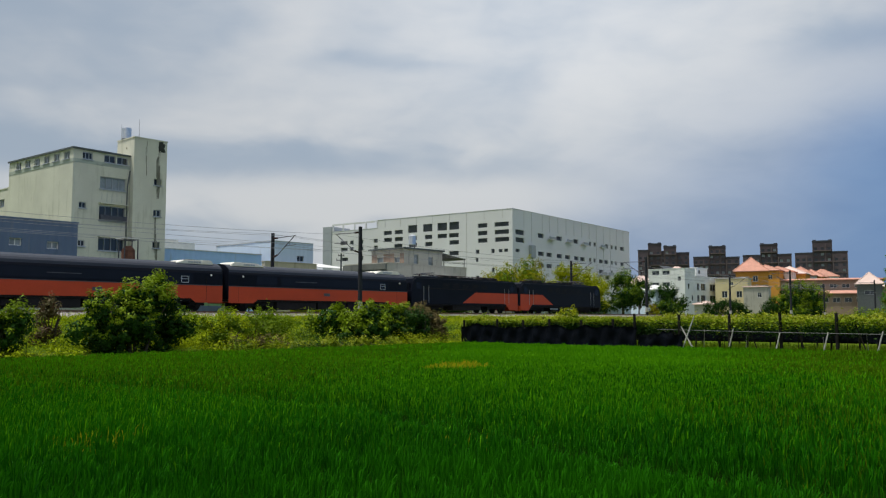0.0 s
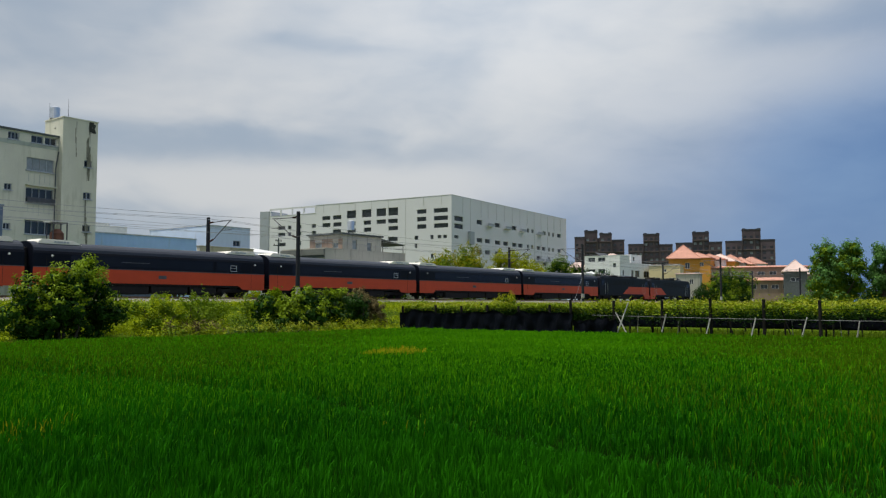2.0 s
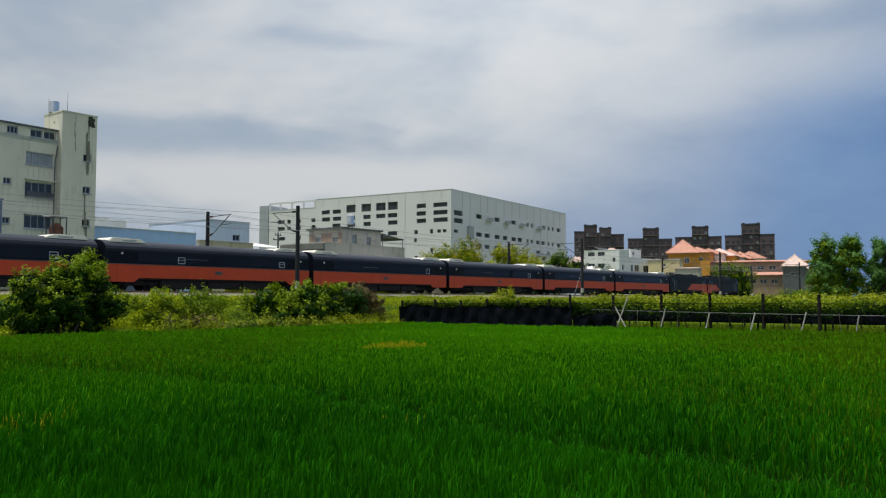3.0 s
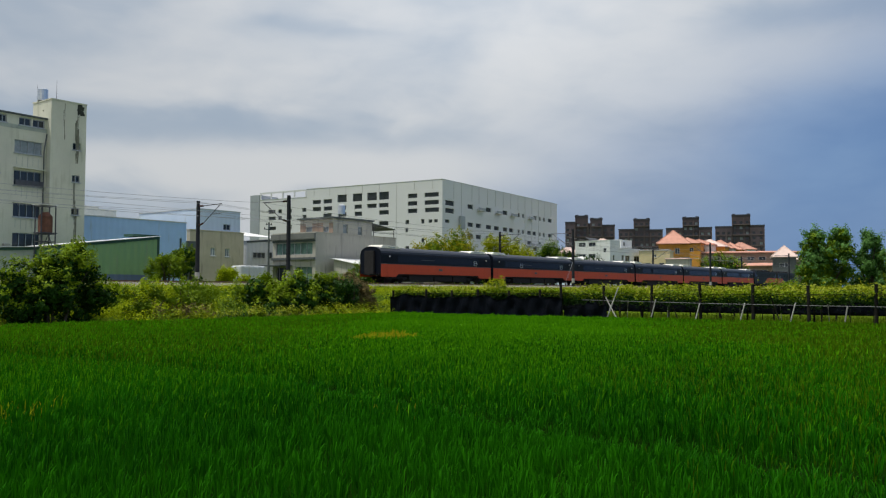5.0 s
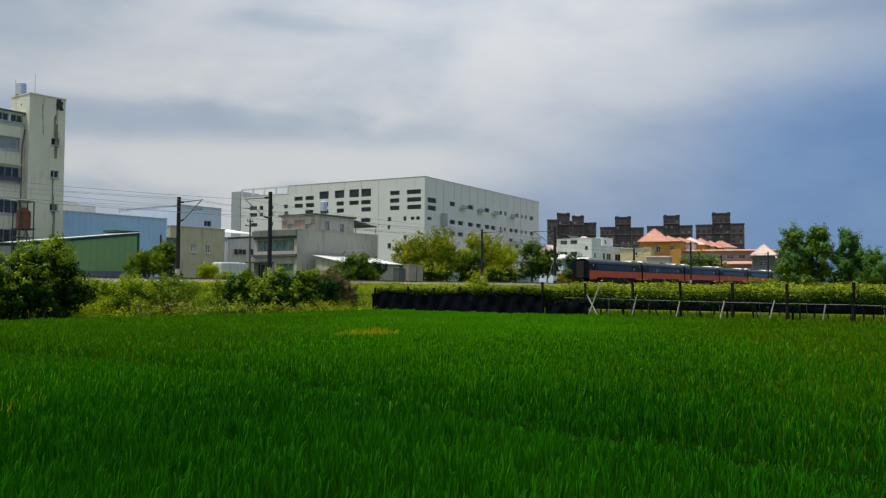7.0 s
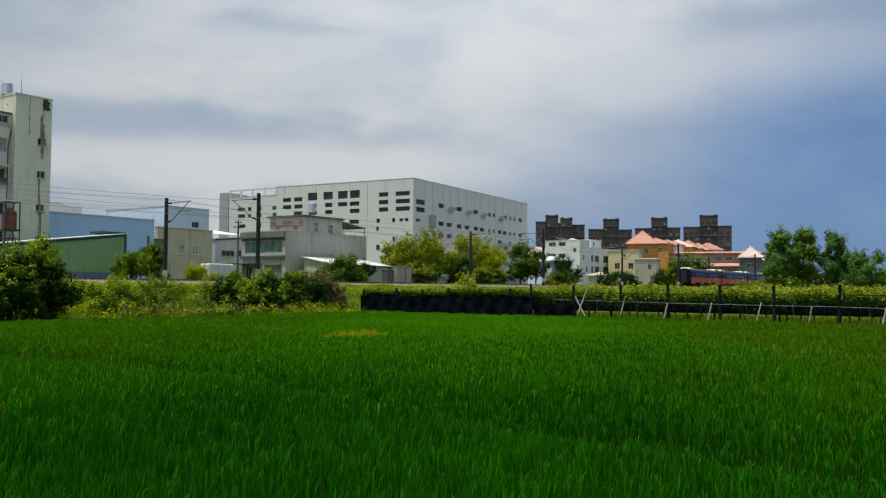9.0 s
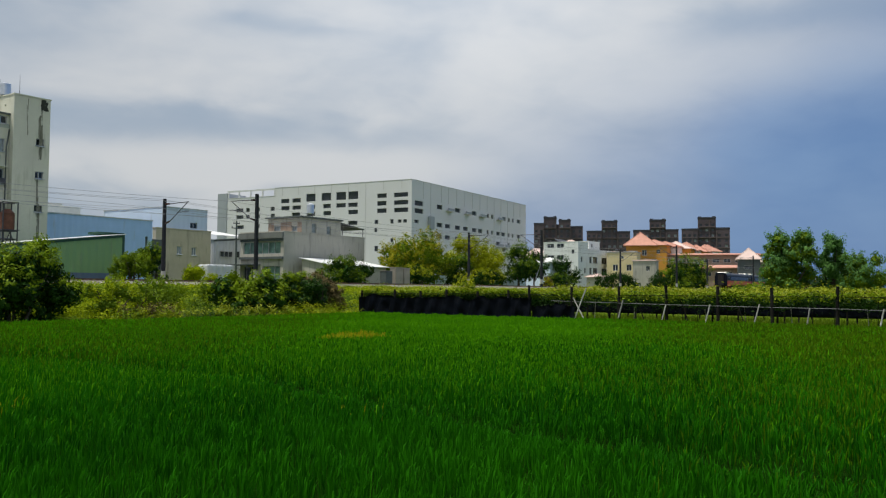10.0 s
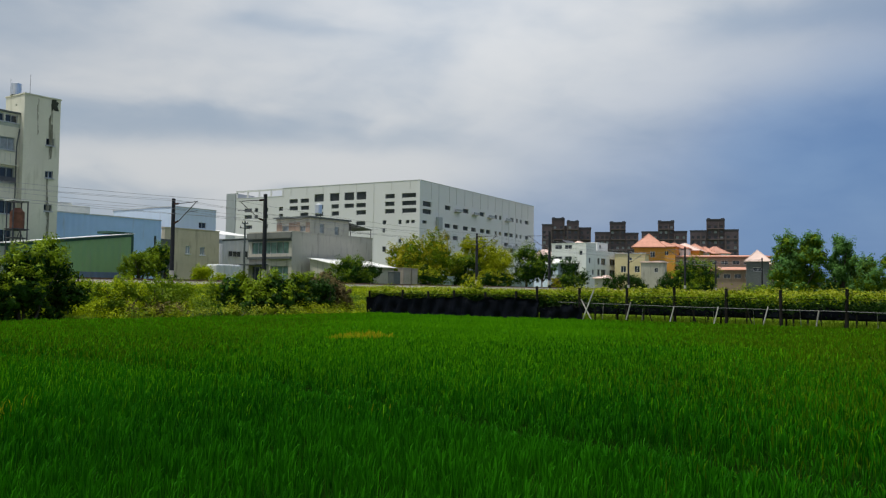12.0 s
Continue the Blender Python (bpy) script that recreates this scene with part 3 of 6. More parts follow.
def build_coach(last=False):
    """A 20 m coach about its middle at rail height; x runs the way the train goes."""
    c = thing("railway_coach", place(0, FAR_TRACK, RAIL_Z), "black railway coach with an orange lower band and grey roof", "train coach", "coaches of the train")
    L = 9.82
    bm = bmesh.new()
    prism(bm, shell_profile(), -L, L, axis="x")
    part("body", bm, M_TRAIN_BLACK, c, "glossy black body", smooth=False)
    # roof skin
    bm = bmesh.new()
    pts = [(y * 1.006, z + 0.012) for y, z in shell_profile() if z >= 3.0]
    inner = [(y * 0.98, z - 0.03) for y, z in reversed(pts)]
    prism(bm, pts + inner, -L + 0.05, L - 0.05, axis="x")
    part("roof", bm, M_TRAIN_ROOF, c, "dusty grey roof skin")
    for side in (-1, 1):
        y0, y1 = side * HALF_W, side * (HALF_W + 0.012)
        bm = bmesh.new()
        prism(bm, [(-L, 0.66), (-L + 2.3, 0.66), (-L + 2.7, 0.96), (L - 2.7, 0.96), (L - 2.3, 0.66), (L, 0.66), (L, 1.93), (-L, 1.93)], y0, y1)
        part("orange_band", bm, M_TRAIN_ORANGE, c, "orange lower side panel")
        part("waist_strip", boxed(-L, L, min(y0, y1 * 1.006), max(y0, y1 * 1.006), 1.93, 1.985), M_STEEL, c)
        part("window_band", boxed(-L + 2.6, L - 2.6, min(y0, side * (HALF_W + 0.006)), max(y0, side * (HALF_W + 0.006)), 2.12, 2.82), M_TRAIN_GLASS, c, "dark tinted window strip")
        for x in (side * -(L - 3.2),):
            bm = bmesh.new()
            yy0, yy1 = sorted((side * (HALF_W + 0.002), side * (HALF_W + 0.02)))
            for b in ((-0.32, -0.27, 2.1, 2.6), (0.27, 0.32, 2.1, 2.6), (-0.32, 0.32, 2.1, 2.15), (-0.32, 0.32, 2.55, 2.6), (-0.27, 0.27, 2.36, 2.40)):
                box(bm, x + b[0], x + b[1], yy0, yy1, b[2], b[3])
            part("lavatory_window", bm, M_FRAME, c, "small pale framed window")
        for x in (-L + 1.3, L - 1.0):
            bm = bmesh.new()
            tube(bm, (x, y0, 2.72), (x, side * (HALF_W + 0.03), 2.72), 0.075, n=12)
            part("side_lamp", bm, M_WHITE_PAINT, c, "round pale marker lamp")
            tagged(part("door", boxed(x - 0.4, x - 0.38, min(y0, side * (HALF_W + 0.016)), max(y0, side * (HALF_W + 0.016)), 0.75, 2.65), M_TRAIN_UNDER, c))
        part("number_plate", boxed(-0.35, 0.35, min(y0, side * (HALF_W + 0.018)), max(y0, side * (HALF_W + 0.018)), 1.35, 1.6), M_STEEL, c, "dull metal plate")
        part("lettering_bar", boxed(-3.4, -1.1, min(y0, side * (HALF_W + 0.012)), max(y0, side * (HALF_W + 0.012)), 2.44, 2.49), M_STEEL, c, "thin dull lettering strip")
    for x in (-1, 1):
        roof_unit(c, x * (L - 3.75), x * (L - 0.55), 3.68)
        bm = bmesh.new()
        box(bm, *sorted((x * L, x * (L + 0.26))), -0.62, 0.62, 0.9, 3.25, bevel=0.06)
        part("gangway", bm, M_TRAIN_UNDER, c, "black rubber gangway bellows")
        bm = boxed(*sorted((x * (L - 0.3), x * (L + 0.27))), -0.12, 0.12, 0.78, 0.98)
        part("coupler", bm, M_TRAIN_UNDER, c)
    for x0, x1, low in ((-5.1, -1.0, 0.20), (-0.8, 2.4, 0.26), (2.6, 5.1, 0.22)):
        part("equipment_box", boxed(x0, x1, -1.2, 1.2, low, 0.83, bevel=0.05), M_TRAIN_UNDER, c)
    part("underframe", boxed(-L + 0.4, L - 0.4, -1.3, 1.3, 0.82, 0.97), M_TRAIN_UNDER, c)
    bogie(c, -6.9)
    bogie(c, 6.9)
    return c


def build_loco(reach):
    """An electric locomotive about its middle at rail height; its orange cab end is at -x."""
    c = thing("electric_locomotive", place(0, FAR_TRACK, RAIL_Z), "black electric locomotive with an orange cab end", "locomotive", "locomotives of the train")
    L = 8.35
    w = 1.42
    bm = bmesh.new()
    # side outline with raked cab ends, full width
    prism(bm, [(-L, 0.85), (-L, 2.0), (-L + 0.28, 3.25), (-L + 0.6, 3.46), (L - 0.6, 3.46), (L - 0.28, 3.25), (L, 2.0), (L, 0.85)], -w, w)
    bmesh.ops.bevel(bm, geom=[e for e in bm.edges if abs(e.verts[0].co.y - e.verts[1].co.y) < 1e-4 and e.verts[0].co.z > 3.1 and e.verts[1].co.z > 3.1],
                    offset=0.14, segments=3, affect="EDGES")
    part("body", bm, M_TRAIN_BLACK, c, "black locomotive body")
    for side in (-1, 1):
        y0, y1 = sorted((side * w, side * (w + 0.014)))
        bm = bmesh.new()
        prism(bm, [(-L, 0.35), (-L + 1.5, 0.35), (-L + 2.2, 1.02), (-L + reach, 1.02), (-L + reach - 2.1, 2.12), (-L + 0.02, 2.12)], y0, y1)
        part("orange_panel", bm, M_TRAIN_ORANGE, c, "orange slanted cab panel")
        bm = boxed(-1.2, L - 0.6, *sorted((side * w, side * (w + 0.01))), 2.35, 2.42)
        part("side_rail", bm, M_TRAIN_UNDER, c)
        for x in (-L + 1.0, L - 1.0):
            part("cab_window", boxed(x - 0.36, x + 0.36, *sorted((side * (w - 0.01), side * (w + 0.012))), 2.3, 2.95), M_TRAIN_GLASS, c, "dark cab side window")
            bm = bmesh.new()
            dx = x + (1.0 if x < 0 else -1.0)
            for e in (-0.36, 0.36):
                tube(bm, (dx + e, side * (w + 0.05), 1.0), (dx + e, side * (w + 0.05), 2.6), 0.018, n=6)
            part("grab_rails", bm, M_FRAME, c)
        for k in range(5):
            x = -2.6 + k * 1.5
            bm = bmesh.new()
            for j in range(7):
                box(bm, x - 0.5, x + 0.5, *sorted((side * w, side * (w + 0.012))), 2.5 + j * 0.07, 2.53 + j * 0.07)
            part("side_grille", bm, M_TRAIN_UNDER, c)
    for x in (-1, 1):
        part("windscreen", boxed(*sorted((x * (L - 0.14), x * (L - 0.02))), -1.1, 1.1, 2.25, 2.85), M_TRAIN_GLASS, c)
        bm = boxed(*sorted((x * (L - 0.25), x * (L + 0.12))), -1.3, 1.3, 0.28, 0.86, bevel=0.05)
        part("pilot", bm, M_TRAIN_ORANGE if x < 0 else M_TRAIN_UNDER, c)
        part("coupler", boxed(*sorted((x * L, x * (L + 0.4))), -0.12, 0.12, 0.75, 0.95), M_TRAIN_UNDER, c)
    # roof equipment
    bm = bmesh.new()
    for x in (-5.2, -3.6, 1.4, 2.6):
        box(bm, x - 0.45, x + 0.45, -0.7, 0.7, 3.44, 3.74, bevel=0.05)
    box(bm, -1.6, 0.6, -0.8, 0.8, 3.44, 3.66, bevel=0.05)
    part("roof_box", bm, M_TRAIN_UNDER, c)
    bm = bmesh.new()
    tube(bm, (-6.4, -0.35, 3.82), (5.8, -0.35, 3.82), 0.035)
    for x in (-6.2, -4.4, -2.2, 0.9, 3.4, 5.4):
        tube(bm, (x, -0.35, 3.44), (x, -0.35, 3.82), 0.09, 0.06)
    part("busbar", bm, M_INSUL, c)
    bm = bmesh.new()
    for y in (-0.55, 0.55):
        tube(bm, (4.0, y, 3.62), (6.1, y * 0.9, 3.8), 0.03)
        tube(bm, (6.1, y * 0.9, 3.8), (4.4, y * 0.9, 3.95), 0.025)
    tube(bm, (4.4, -0.8, 3.95), (4.4, 0.8, 3.95), 0.035)
    tube(bm, (4.7, -0.8, 3.95), (4.7, 0.8, 3.95), 0.035)
    box(bm, 3.8, 6.2, -0.6, 0.6, 3.44, 3.62)
    part("pantograph", bm, M_STEEL, c, "folded pantograph")
    bm = bmesh.new()
    box(bm, -2.2, 2.2, -1.25, 1.25, 0.3, 0.9, bevel=0.05)
    box(bm, -L + 0.3, L - 0.3, -1.3, 1.3, 0.72, 0.88)
    part("underframe", bm, M_TRAIN_UNDER, c)
    for x in (-1.7, 1.7):
        part("equipment_plate", boxed(x - 0.8, x + 0.8, -1.30, -1.28, 0.5, 0.62), M_FRAME, c, "pale lettering bar")
    bogie(c, -5.0, 2.7, 0.5)
    bogie(c, 5.0, 2.7, 0.5)
    return c


SPEED = 25.4
TRAIN_S0 = 57.54
coach = build_coach()
COACHES = [(coach, -20.2 * 0.5)]
for k in range(1, 6):
    COACHES.append((copy_thing(coach, place(0, FAR_TRACK, RAIL_Z)), -20.2 * (k + 0.5)))
# one coach has a second small window on the field side
bm = bmesh.new()
for b in ((-0.32, -0.27, 2.1, 2.6), (0.27, 0.32, 2.1, 2.6), (-0.32, 0.32, 2.1, 2.15), (-0.32, 0.32, 2.55, 2.6), (-0.27, 0.27, 2.36, 2.40)):
    box(bm, -3.5 + b[0], -3.5 + b[1], -HALF_W - 0.02, -HALF_W - 0.008, b[2], b[3])
part("lavatory_window", bm, M_FRAME, COACHES[4][0], "small pale framed window")
LOCOS = [(build_loco(6.3), 25.85, 0), (build_loco(9.3), 8.65, 180)]

# ---- buildings ----


def window_at(root, p, ux, w, h, depth, glass, frame_mat=None, bars=1, thick=0.06, sill=False):
    """A window in an opening: p is its lower corner on the wall face, ux the direction along the wall."""
    inward = Vector((-ux.y, ux.x, 0))
    up = Vector((0, 0, 1))

    def slab(bm, u0, u1, z0, z1, d0, d1):
        vs = [bm.verts.new(p + ux * u + up * z + inward * d) for u in (u0, u1) for d in (d0, d1) for z in (z0, z1)]
        for q in ((0, 1, 3, 2), (4, 6, 7, 5), (0, 4, 5, 1), (2, 3, 7, 6), (0, 2, 6, 4), (1, 5, 7, 3)):
            bm.faces.new([vs[i] for i in q])

    if frame_mat is None:
        bm = bmesh.new()
        slab(bm, 0, w, 0, h, depth * 0.9, depth)
        n = max(2, int(h / 0.22))
        for k in range(n):
            z = h * (k + 0.5) / n
            slab(bm, 0.02, w - 0.02, z - 0.03, z + 0.03, depth * 0.5, depth * 0.88)
        return part("louvre_window", bm, glass, root)
    bm = bmesh.new()
    d0, d1 = depth * 0.45, depth * 0.8
    for a in ((0, thick, 0, h), (w - thick, w, 0, h), (thick, w - thick, 0, thick), (thick, w - thick, h - thick, h)):
        slab(bm, *a, d0, d1)
    for k in range(bars):
        c = w * (k + 1) / (bars + 1)
        slab(bm, c - thick / 2, c + thick / 2, thick, h - thick, d0, d1)
    if sill:
        slab(bm, -0.08, w + 0.08, -0.1, -0.005, -0.12, depth * 0.4)
    win = part("window", bm, frame_mat, root)
    bm = bmesh.new()
    slab(bm, thick, w - thick, thick, h - thick, depth * 0.85, depth * 0.95)
    part("pane", bm, glass, win)
    return win


def building(name, label, category, s, o, la, lb, z1, mat, wins_a=(), wins_b=(), rz=0.0, z0=1.9, depth=0.25, parapet=0.0, roof_mat=None, group=""):
    """A block with its near corner at (s, o): la along the track, lb away from it. Windows: (centre, middle height, width, height, glass, frame, bars, sill)."""
    root = thing(name, place(s, o, z0, rz), label, category, group)
    H = z1 - z0
    bm = bmesh.new()
    ha = [(c - w / 2, z - z0 - h / 2, w, h) for c, z, w, h, *_ in wins_a]
    hb = [(lb - c - w / 2, z - z0 - h / 2, w, h) for c, z, w, h, *_ in wins_b]
    facade(bm, (0, 0, 0), (1, 0, 0), la, H, ha, depth)
    facade(bm, (0, lb, 0), (0, -1, 0), lb, H, hb, depth)
    facade(bm, (la, 0, 0), (0, 1, 0), lb, H, [], depth)
    facade(bm, (la, lb, 0), (-1, 0, 0), la, H, [], depth)
    part("wall", bm, mat, root)
    # roof slab behind the parapet
    drop = 0.02 if not parapet else parapet
    bm = boxed(0.24, la - 0.24, 0.24, lb - 0.24, H - drop - 0.2, H - drop)
    part("roof", bm, roof_mat or M_CONCRETE, root)
    bm = bmesh.new()
    for b in ((-0.06, la + 0.06, -0.06, 0.22), (-0.06, la + 0.06, lb - 0.22, lb + 0.06), (-0.06, 0.22, 0.22, lb - 0.22), (la - 0.22, la + 0.06, 0.22, lb - 0.22)):
        box(bm, b[0], b[1], b[2], b[3], H, H + 0.12)
    part("coping", bm, roof_mat or mat, root)
    # dark interior floor stack keeps the openings from showing daylight
    part("interior", boxed(depth + 0.02, la - 0.3, depth + 0.02, lb - 0.3, 0.0, H - drop - 0.25), M_LOUVRE, root)
    for holes, wins, origin, ux in ((ha, wins_a, Vector((0, 0, 0)), Vector((1, 0, 0))), (hb, wins_b, Vector((0, lb, 0)), Vector((0, -1, 0)))):
        for hole, win in zip(holes, wins):
            extra = list(win[4:]) + [M_GLASS, M_FRAME, 1, False][len(win) - 4:]
            glass, frame_mat, bars, sill = extra
            window_at(root, origin + ux * hole[0] + Vector((0, 0, hole[1])), ux, hole[2], hole[3], depth, glass, frame_mat, bars, sill=sill)
    return root


def drape(root, name, x0, x1, z0, z1, mat, y=-0.012, label=""):
    """A thin stain or plate lying on the face along the track."""
    return part(name, boxed(x0, x1, y, -0.003, z0, z1), mat, root, label)


def ragged(root, name, x0, x1, z0, z1, mat, seed, n=26, thick=0.13):
    """A streaky patch with an uneven outline on the face along the track."""
    rng = random.Random(seed)
    for k in range(n):
        bm = bmesh.new()
        c = rng.triangular(x0, x1)
        w = rng.uniform(0.04, thick)
        top = z1 - (z1 - z0) * rng.random() ** 1.3
        low = max(z0, top - rng.uniform(0.3, 0.45) * (z1 - z0))
        ins = 0.35 * w
        vs = [bm.verts.new((x, -0.004 - 0.0004 * k, z)) for x, z in ((c - ins, low), (c + ins, low), (c + w, top - 0.1), (c + w * 0.6, top), (c - w * 0.7, top), (c - w, top - 0.15))]
        bm.faces.new(vs)
        part(name, bm, mat, root, "dark mould streak")


# cream five-storey block with a stair tower
def cream_block():
    W = lambda c, z, w, h, g=M_GLASS, bars=2: (c, z, w, h, g, M_FRAME, bars, True)
    rows = (15.5, 12.4, 9.35, 6.3)
    wa = [W(4.3, z, 2.85, 1.25 if z > 15 else 1.5, M_GLASS_PALE if z > 15 else M_GLASS, 3) for z in rows]
    wa += [W(1.5, 18.0, 1.1, 0.7), W(3.9, 18.0, 1.25, 0.75, M_GLASS, 1), W(5.3, 18.0, 1.25, 0.75, M_GLASS, 1)]
    wa += [W(1.1, 13.0, 0.75, 0.6, M_GLASS, 1), W(1.1, 9.2, 0.7, 0.6, M_GLASS, 1)]
    wb = [W(1.3 + k * 2.0, 18.0, 1.15, 0.75, M_GLASS_PALE, 1) for k in range(6)]
    b = building("cream_apartment_block", "stained cream concrete block of five storeys with steel windows", "building", 37.5, 82, 6.6, 13.4, 18.6, M_BEIGE, wa, wb, parapet=0.6, rz=3.5)
    part("clerestory_band", boxed(-0.03, 6.6, -0.03, -0.004, 15.3, 15.68), M_CLERE, b)
    part("clerestory_band", boxed(-0.03, -0.004, 0, 13.4, 15.3, 15.66), M_CLERE, b)
    part("roof_edge", boxed(-0.16, 6.6, -0.16, -0.065, 16.62, 16.8), M_GREY_DARK, b, "dark projecting roof edge")
    part("roof_edge", boxed(-0.16, -0.065, -0.06, 13.5, 16.62, 16.8), M_GREY_DARK, b, "dark projecting roof edge")
    for z in (10.4, 7.0):
        part("window_hood", boxed(2.75, 5.9, -0.5, -0.012, z + 1.02, z + 1.12), M_BEIGE, b)
    part("balcony_rail", boxed(2.9, 5.8, -0.28, -0.22, 9.75, 10.3), M_STEEL, b, "dark steel window guard")
    for x, z in ((1.25, 11.45), (1.2, 7.65)):
        bm = bmesh.new()
        prism(bm, [(-0.55, -0.22), (-0.012, 0.02), (-0.012, 0.08), (-0.55, -0.16)], x - 0.55, x + 0.6, axis="x")
        part("window_awning", bm, M_GREY_DARK, b, "small dark sheet awning")
    part("air_conditioner", boxed(1.9, 2.5, -0.4, -0.015, 3.6, 4.05, bevel=0.04), M_CONCRETE, b)
    for z in (13.35, 10.35, 7.2, 4.1):
        for k in range(5):
            x = 3.1 + 0.55 * k
            drape(b, "rain_streak", x, x + 0.05, z - 1.5 - 0.16 * (k % 3), z - 0.75, M_CLERE, label="faint grey rain streak")
    bm = bmesh.new()
    tube(bm, (5.86, -0.09, 0.4), (5.86, -0.09, 13.4), 0.06)
    tube(bm, (5.86, -0.09, 13.4), (6.12, -0.09, 15.2), 0.06)
    part("downpipe", bm, M_GREY_DARK, b)
    # stair tower, slightly proud of the block
    ta = [(2.75, z, 0.85, 0.7, M_GLASS, M_FRAME, 1, True) for z in (16.15, 12.85, 9.5, 6.2)]
    t = building("stair_tower", "cream concrete stair tower with mould streaks and small windows", "building", 43.65, 81.6, 3.75, 3.6, 20.55, M_BEIGE, ta, [(1.6, 19.6, 0.2, 0.2, M_LOUVRE, None, 0)], parapet=0.5)
    ragged(t, "mould_streak", 2.45, 3.05, 12.5, 18.6, M_MOULD, 3, 22, 0.07)
    ragged(t, "mould_streak", 2.45, 2.95, 2.5, 12.5, M_MOULD, 4, 13, 0.05)
    ragged(t, "mould_streak", 1.3, 1.5, 14.8, 18.5, M_MOULD, 5, 6, 0.035)
    ragged(t, "mould_patch", 2.75, 3.6, 17.5, 18.62, M_SOOT, 7, 46, 0.16)
    # roof water tank and lightning rods
    tank = thing("roof_water_tank", place(44.0, 84.0, 20.45), "stainless steel water tank on the tower roof", "water tank")
    bm = bmesh.new()
    tube(bm, (0, 0, 0.3), (0, 0, 1.45), 0.52, n=20)
    tube(bm, (0, 0, 1.45), (0, 0, 1.6), 0.52, 0.2, 20)
    part("tank", bm, M_TANK, tank)
    for z in (0.55, 0.9, 1.25):
        bm = bmesh.new()
        tube(bm, (0, 0, z - 0.03), (0, 0, z + 0.03), 0.54, n=20)
        part("hoop", bm, M_TANK, tank)
    for a in range(4):
        bm = bmesh.new()
        x, y = 0.4 * math.cos(a * 1.571 + 0.8), 0.4 * math.sin(a * 1.571 + 0.8)
        tube(bm, (x, y, -0.42), (x, y, 0.4), 0.04)
        part("leg", bm, M_STEEL, tank)
    for s, o, h in ((44.9, 83.0, 2.6), (43.9, 84.9, 2.2)):
        rod = thing("lightning_rod", place(s, o, 20.3), "thin steel rod on the roof", "antenna", "roof rods")
        bm = bmesh.new()
        tube(bm, (0, 0, 0), (0, 0, h), 0.03, 0.012, 6)
        part("rod", bm, M_STEEL, rod)
        part("foot", boxed(-0.12, 0.12, -0.12, 0.12, 0, 0.08), M_CONCRETE, rod)
    # lower wing behind
    building("cream_wing", "lower cream concrete wing with steel windows", "building", 36.9, 95.6, 9, 16, 15.9, M_BEIGE, (), [(2 + k * 2.2, 14.4, 1.3, 0.9, M_GLASS_PALE, M_FRAME, 1, False) for k in range(6)], parapet=0.4)


def slate_shed():
    b = building("slate_blue_workshop", "slate blue sheet-metal workshop with two small windows", "building", 14.0, 70, 18.6, 9, 9.7, M_SLATE,
                 [(13.6, 7.85, 0.95, 0.6, M_GLASS_PALE, M_WHITE_FRAME, 1, False), (16.55, 7.75, 0.95, 0.6, M_GLASS_PALE, M_WHITE_FRAME, 1, False), (9.5, 7.85, 0.95, 0.6, M_GLASS_PALE, M_WHITE_FRAME, 1, False)], (), roof_mat=M_SLATE)
    return b


def tank_tower():
    t = thing("rusty_water_tank_stand", place(36.2, 68.2, 1.9), "rusty red water tank on a steel lattice stand", "water tank")
    for x in (-0.60, 0.60):
        for y in (-0.5, 0.5):
            bm = bmesh.new()
            tube(bm, (x, y, 0), (x, y, 6.6), 0.055)
            part("leg", bm, M_STEEL, t)
    for z in (3.6, 4.25, 6.55):
        bm = bmesh.new()
        for a, b in (((-0.60, -0.5), (0.60, -0.5)), ((0.60, -0.5), (0.60, 0.5)), ((0.60, 0.5), (-0.60, 0.5)), ((-0.60, 0.5), (-0.60, -0.5))):
            tube(bm, (*a, z), (*b, z), 0.04)
        part("ring_beam", bm, M_STEEL, t)
    for x in (-0.60, 0.0):
        bm = bmesh.new()
        tube(bm, (x, -0.5, 2.6 if x < 0 else 4.2), (x + 0.60, -0.5, 4.2 if x < 0 else 2.6), 0.035)
        part("brace", bm, M_STEEL, t)
    part("platform", boxed(-0.72, 0.72, -0.60, 0.60, 4.28, 4.36), M_STEEL, t)
    bm = bmesh.new()
    tube(bm, (0.0, 0, 4.36), (0.0, 0, 5.7), 0.56, n=18)
    tube(bm, (0.0, 0, 5.7), (0.0, 0, 6.05), 0.56, 0.25, 18)
    part("tank", bm, M_RUST, t, "rust-red tank")
    part("sun_roof", boxed(-0.85, 0.72, -0.65, 0.65, 6.62, 6.68), M_WHITE_ROOF, t, "pale sheet cover")


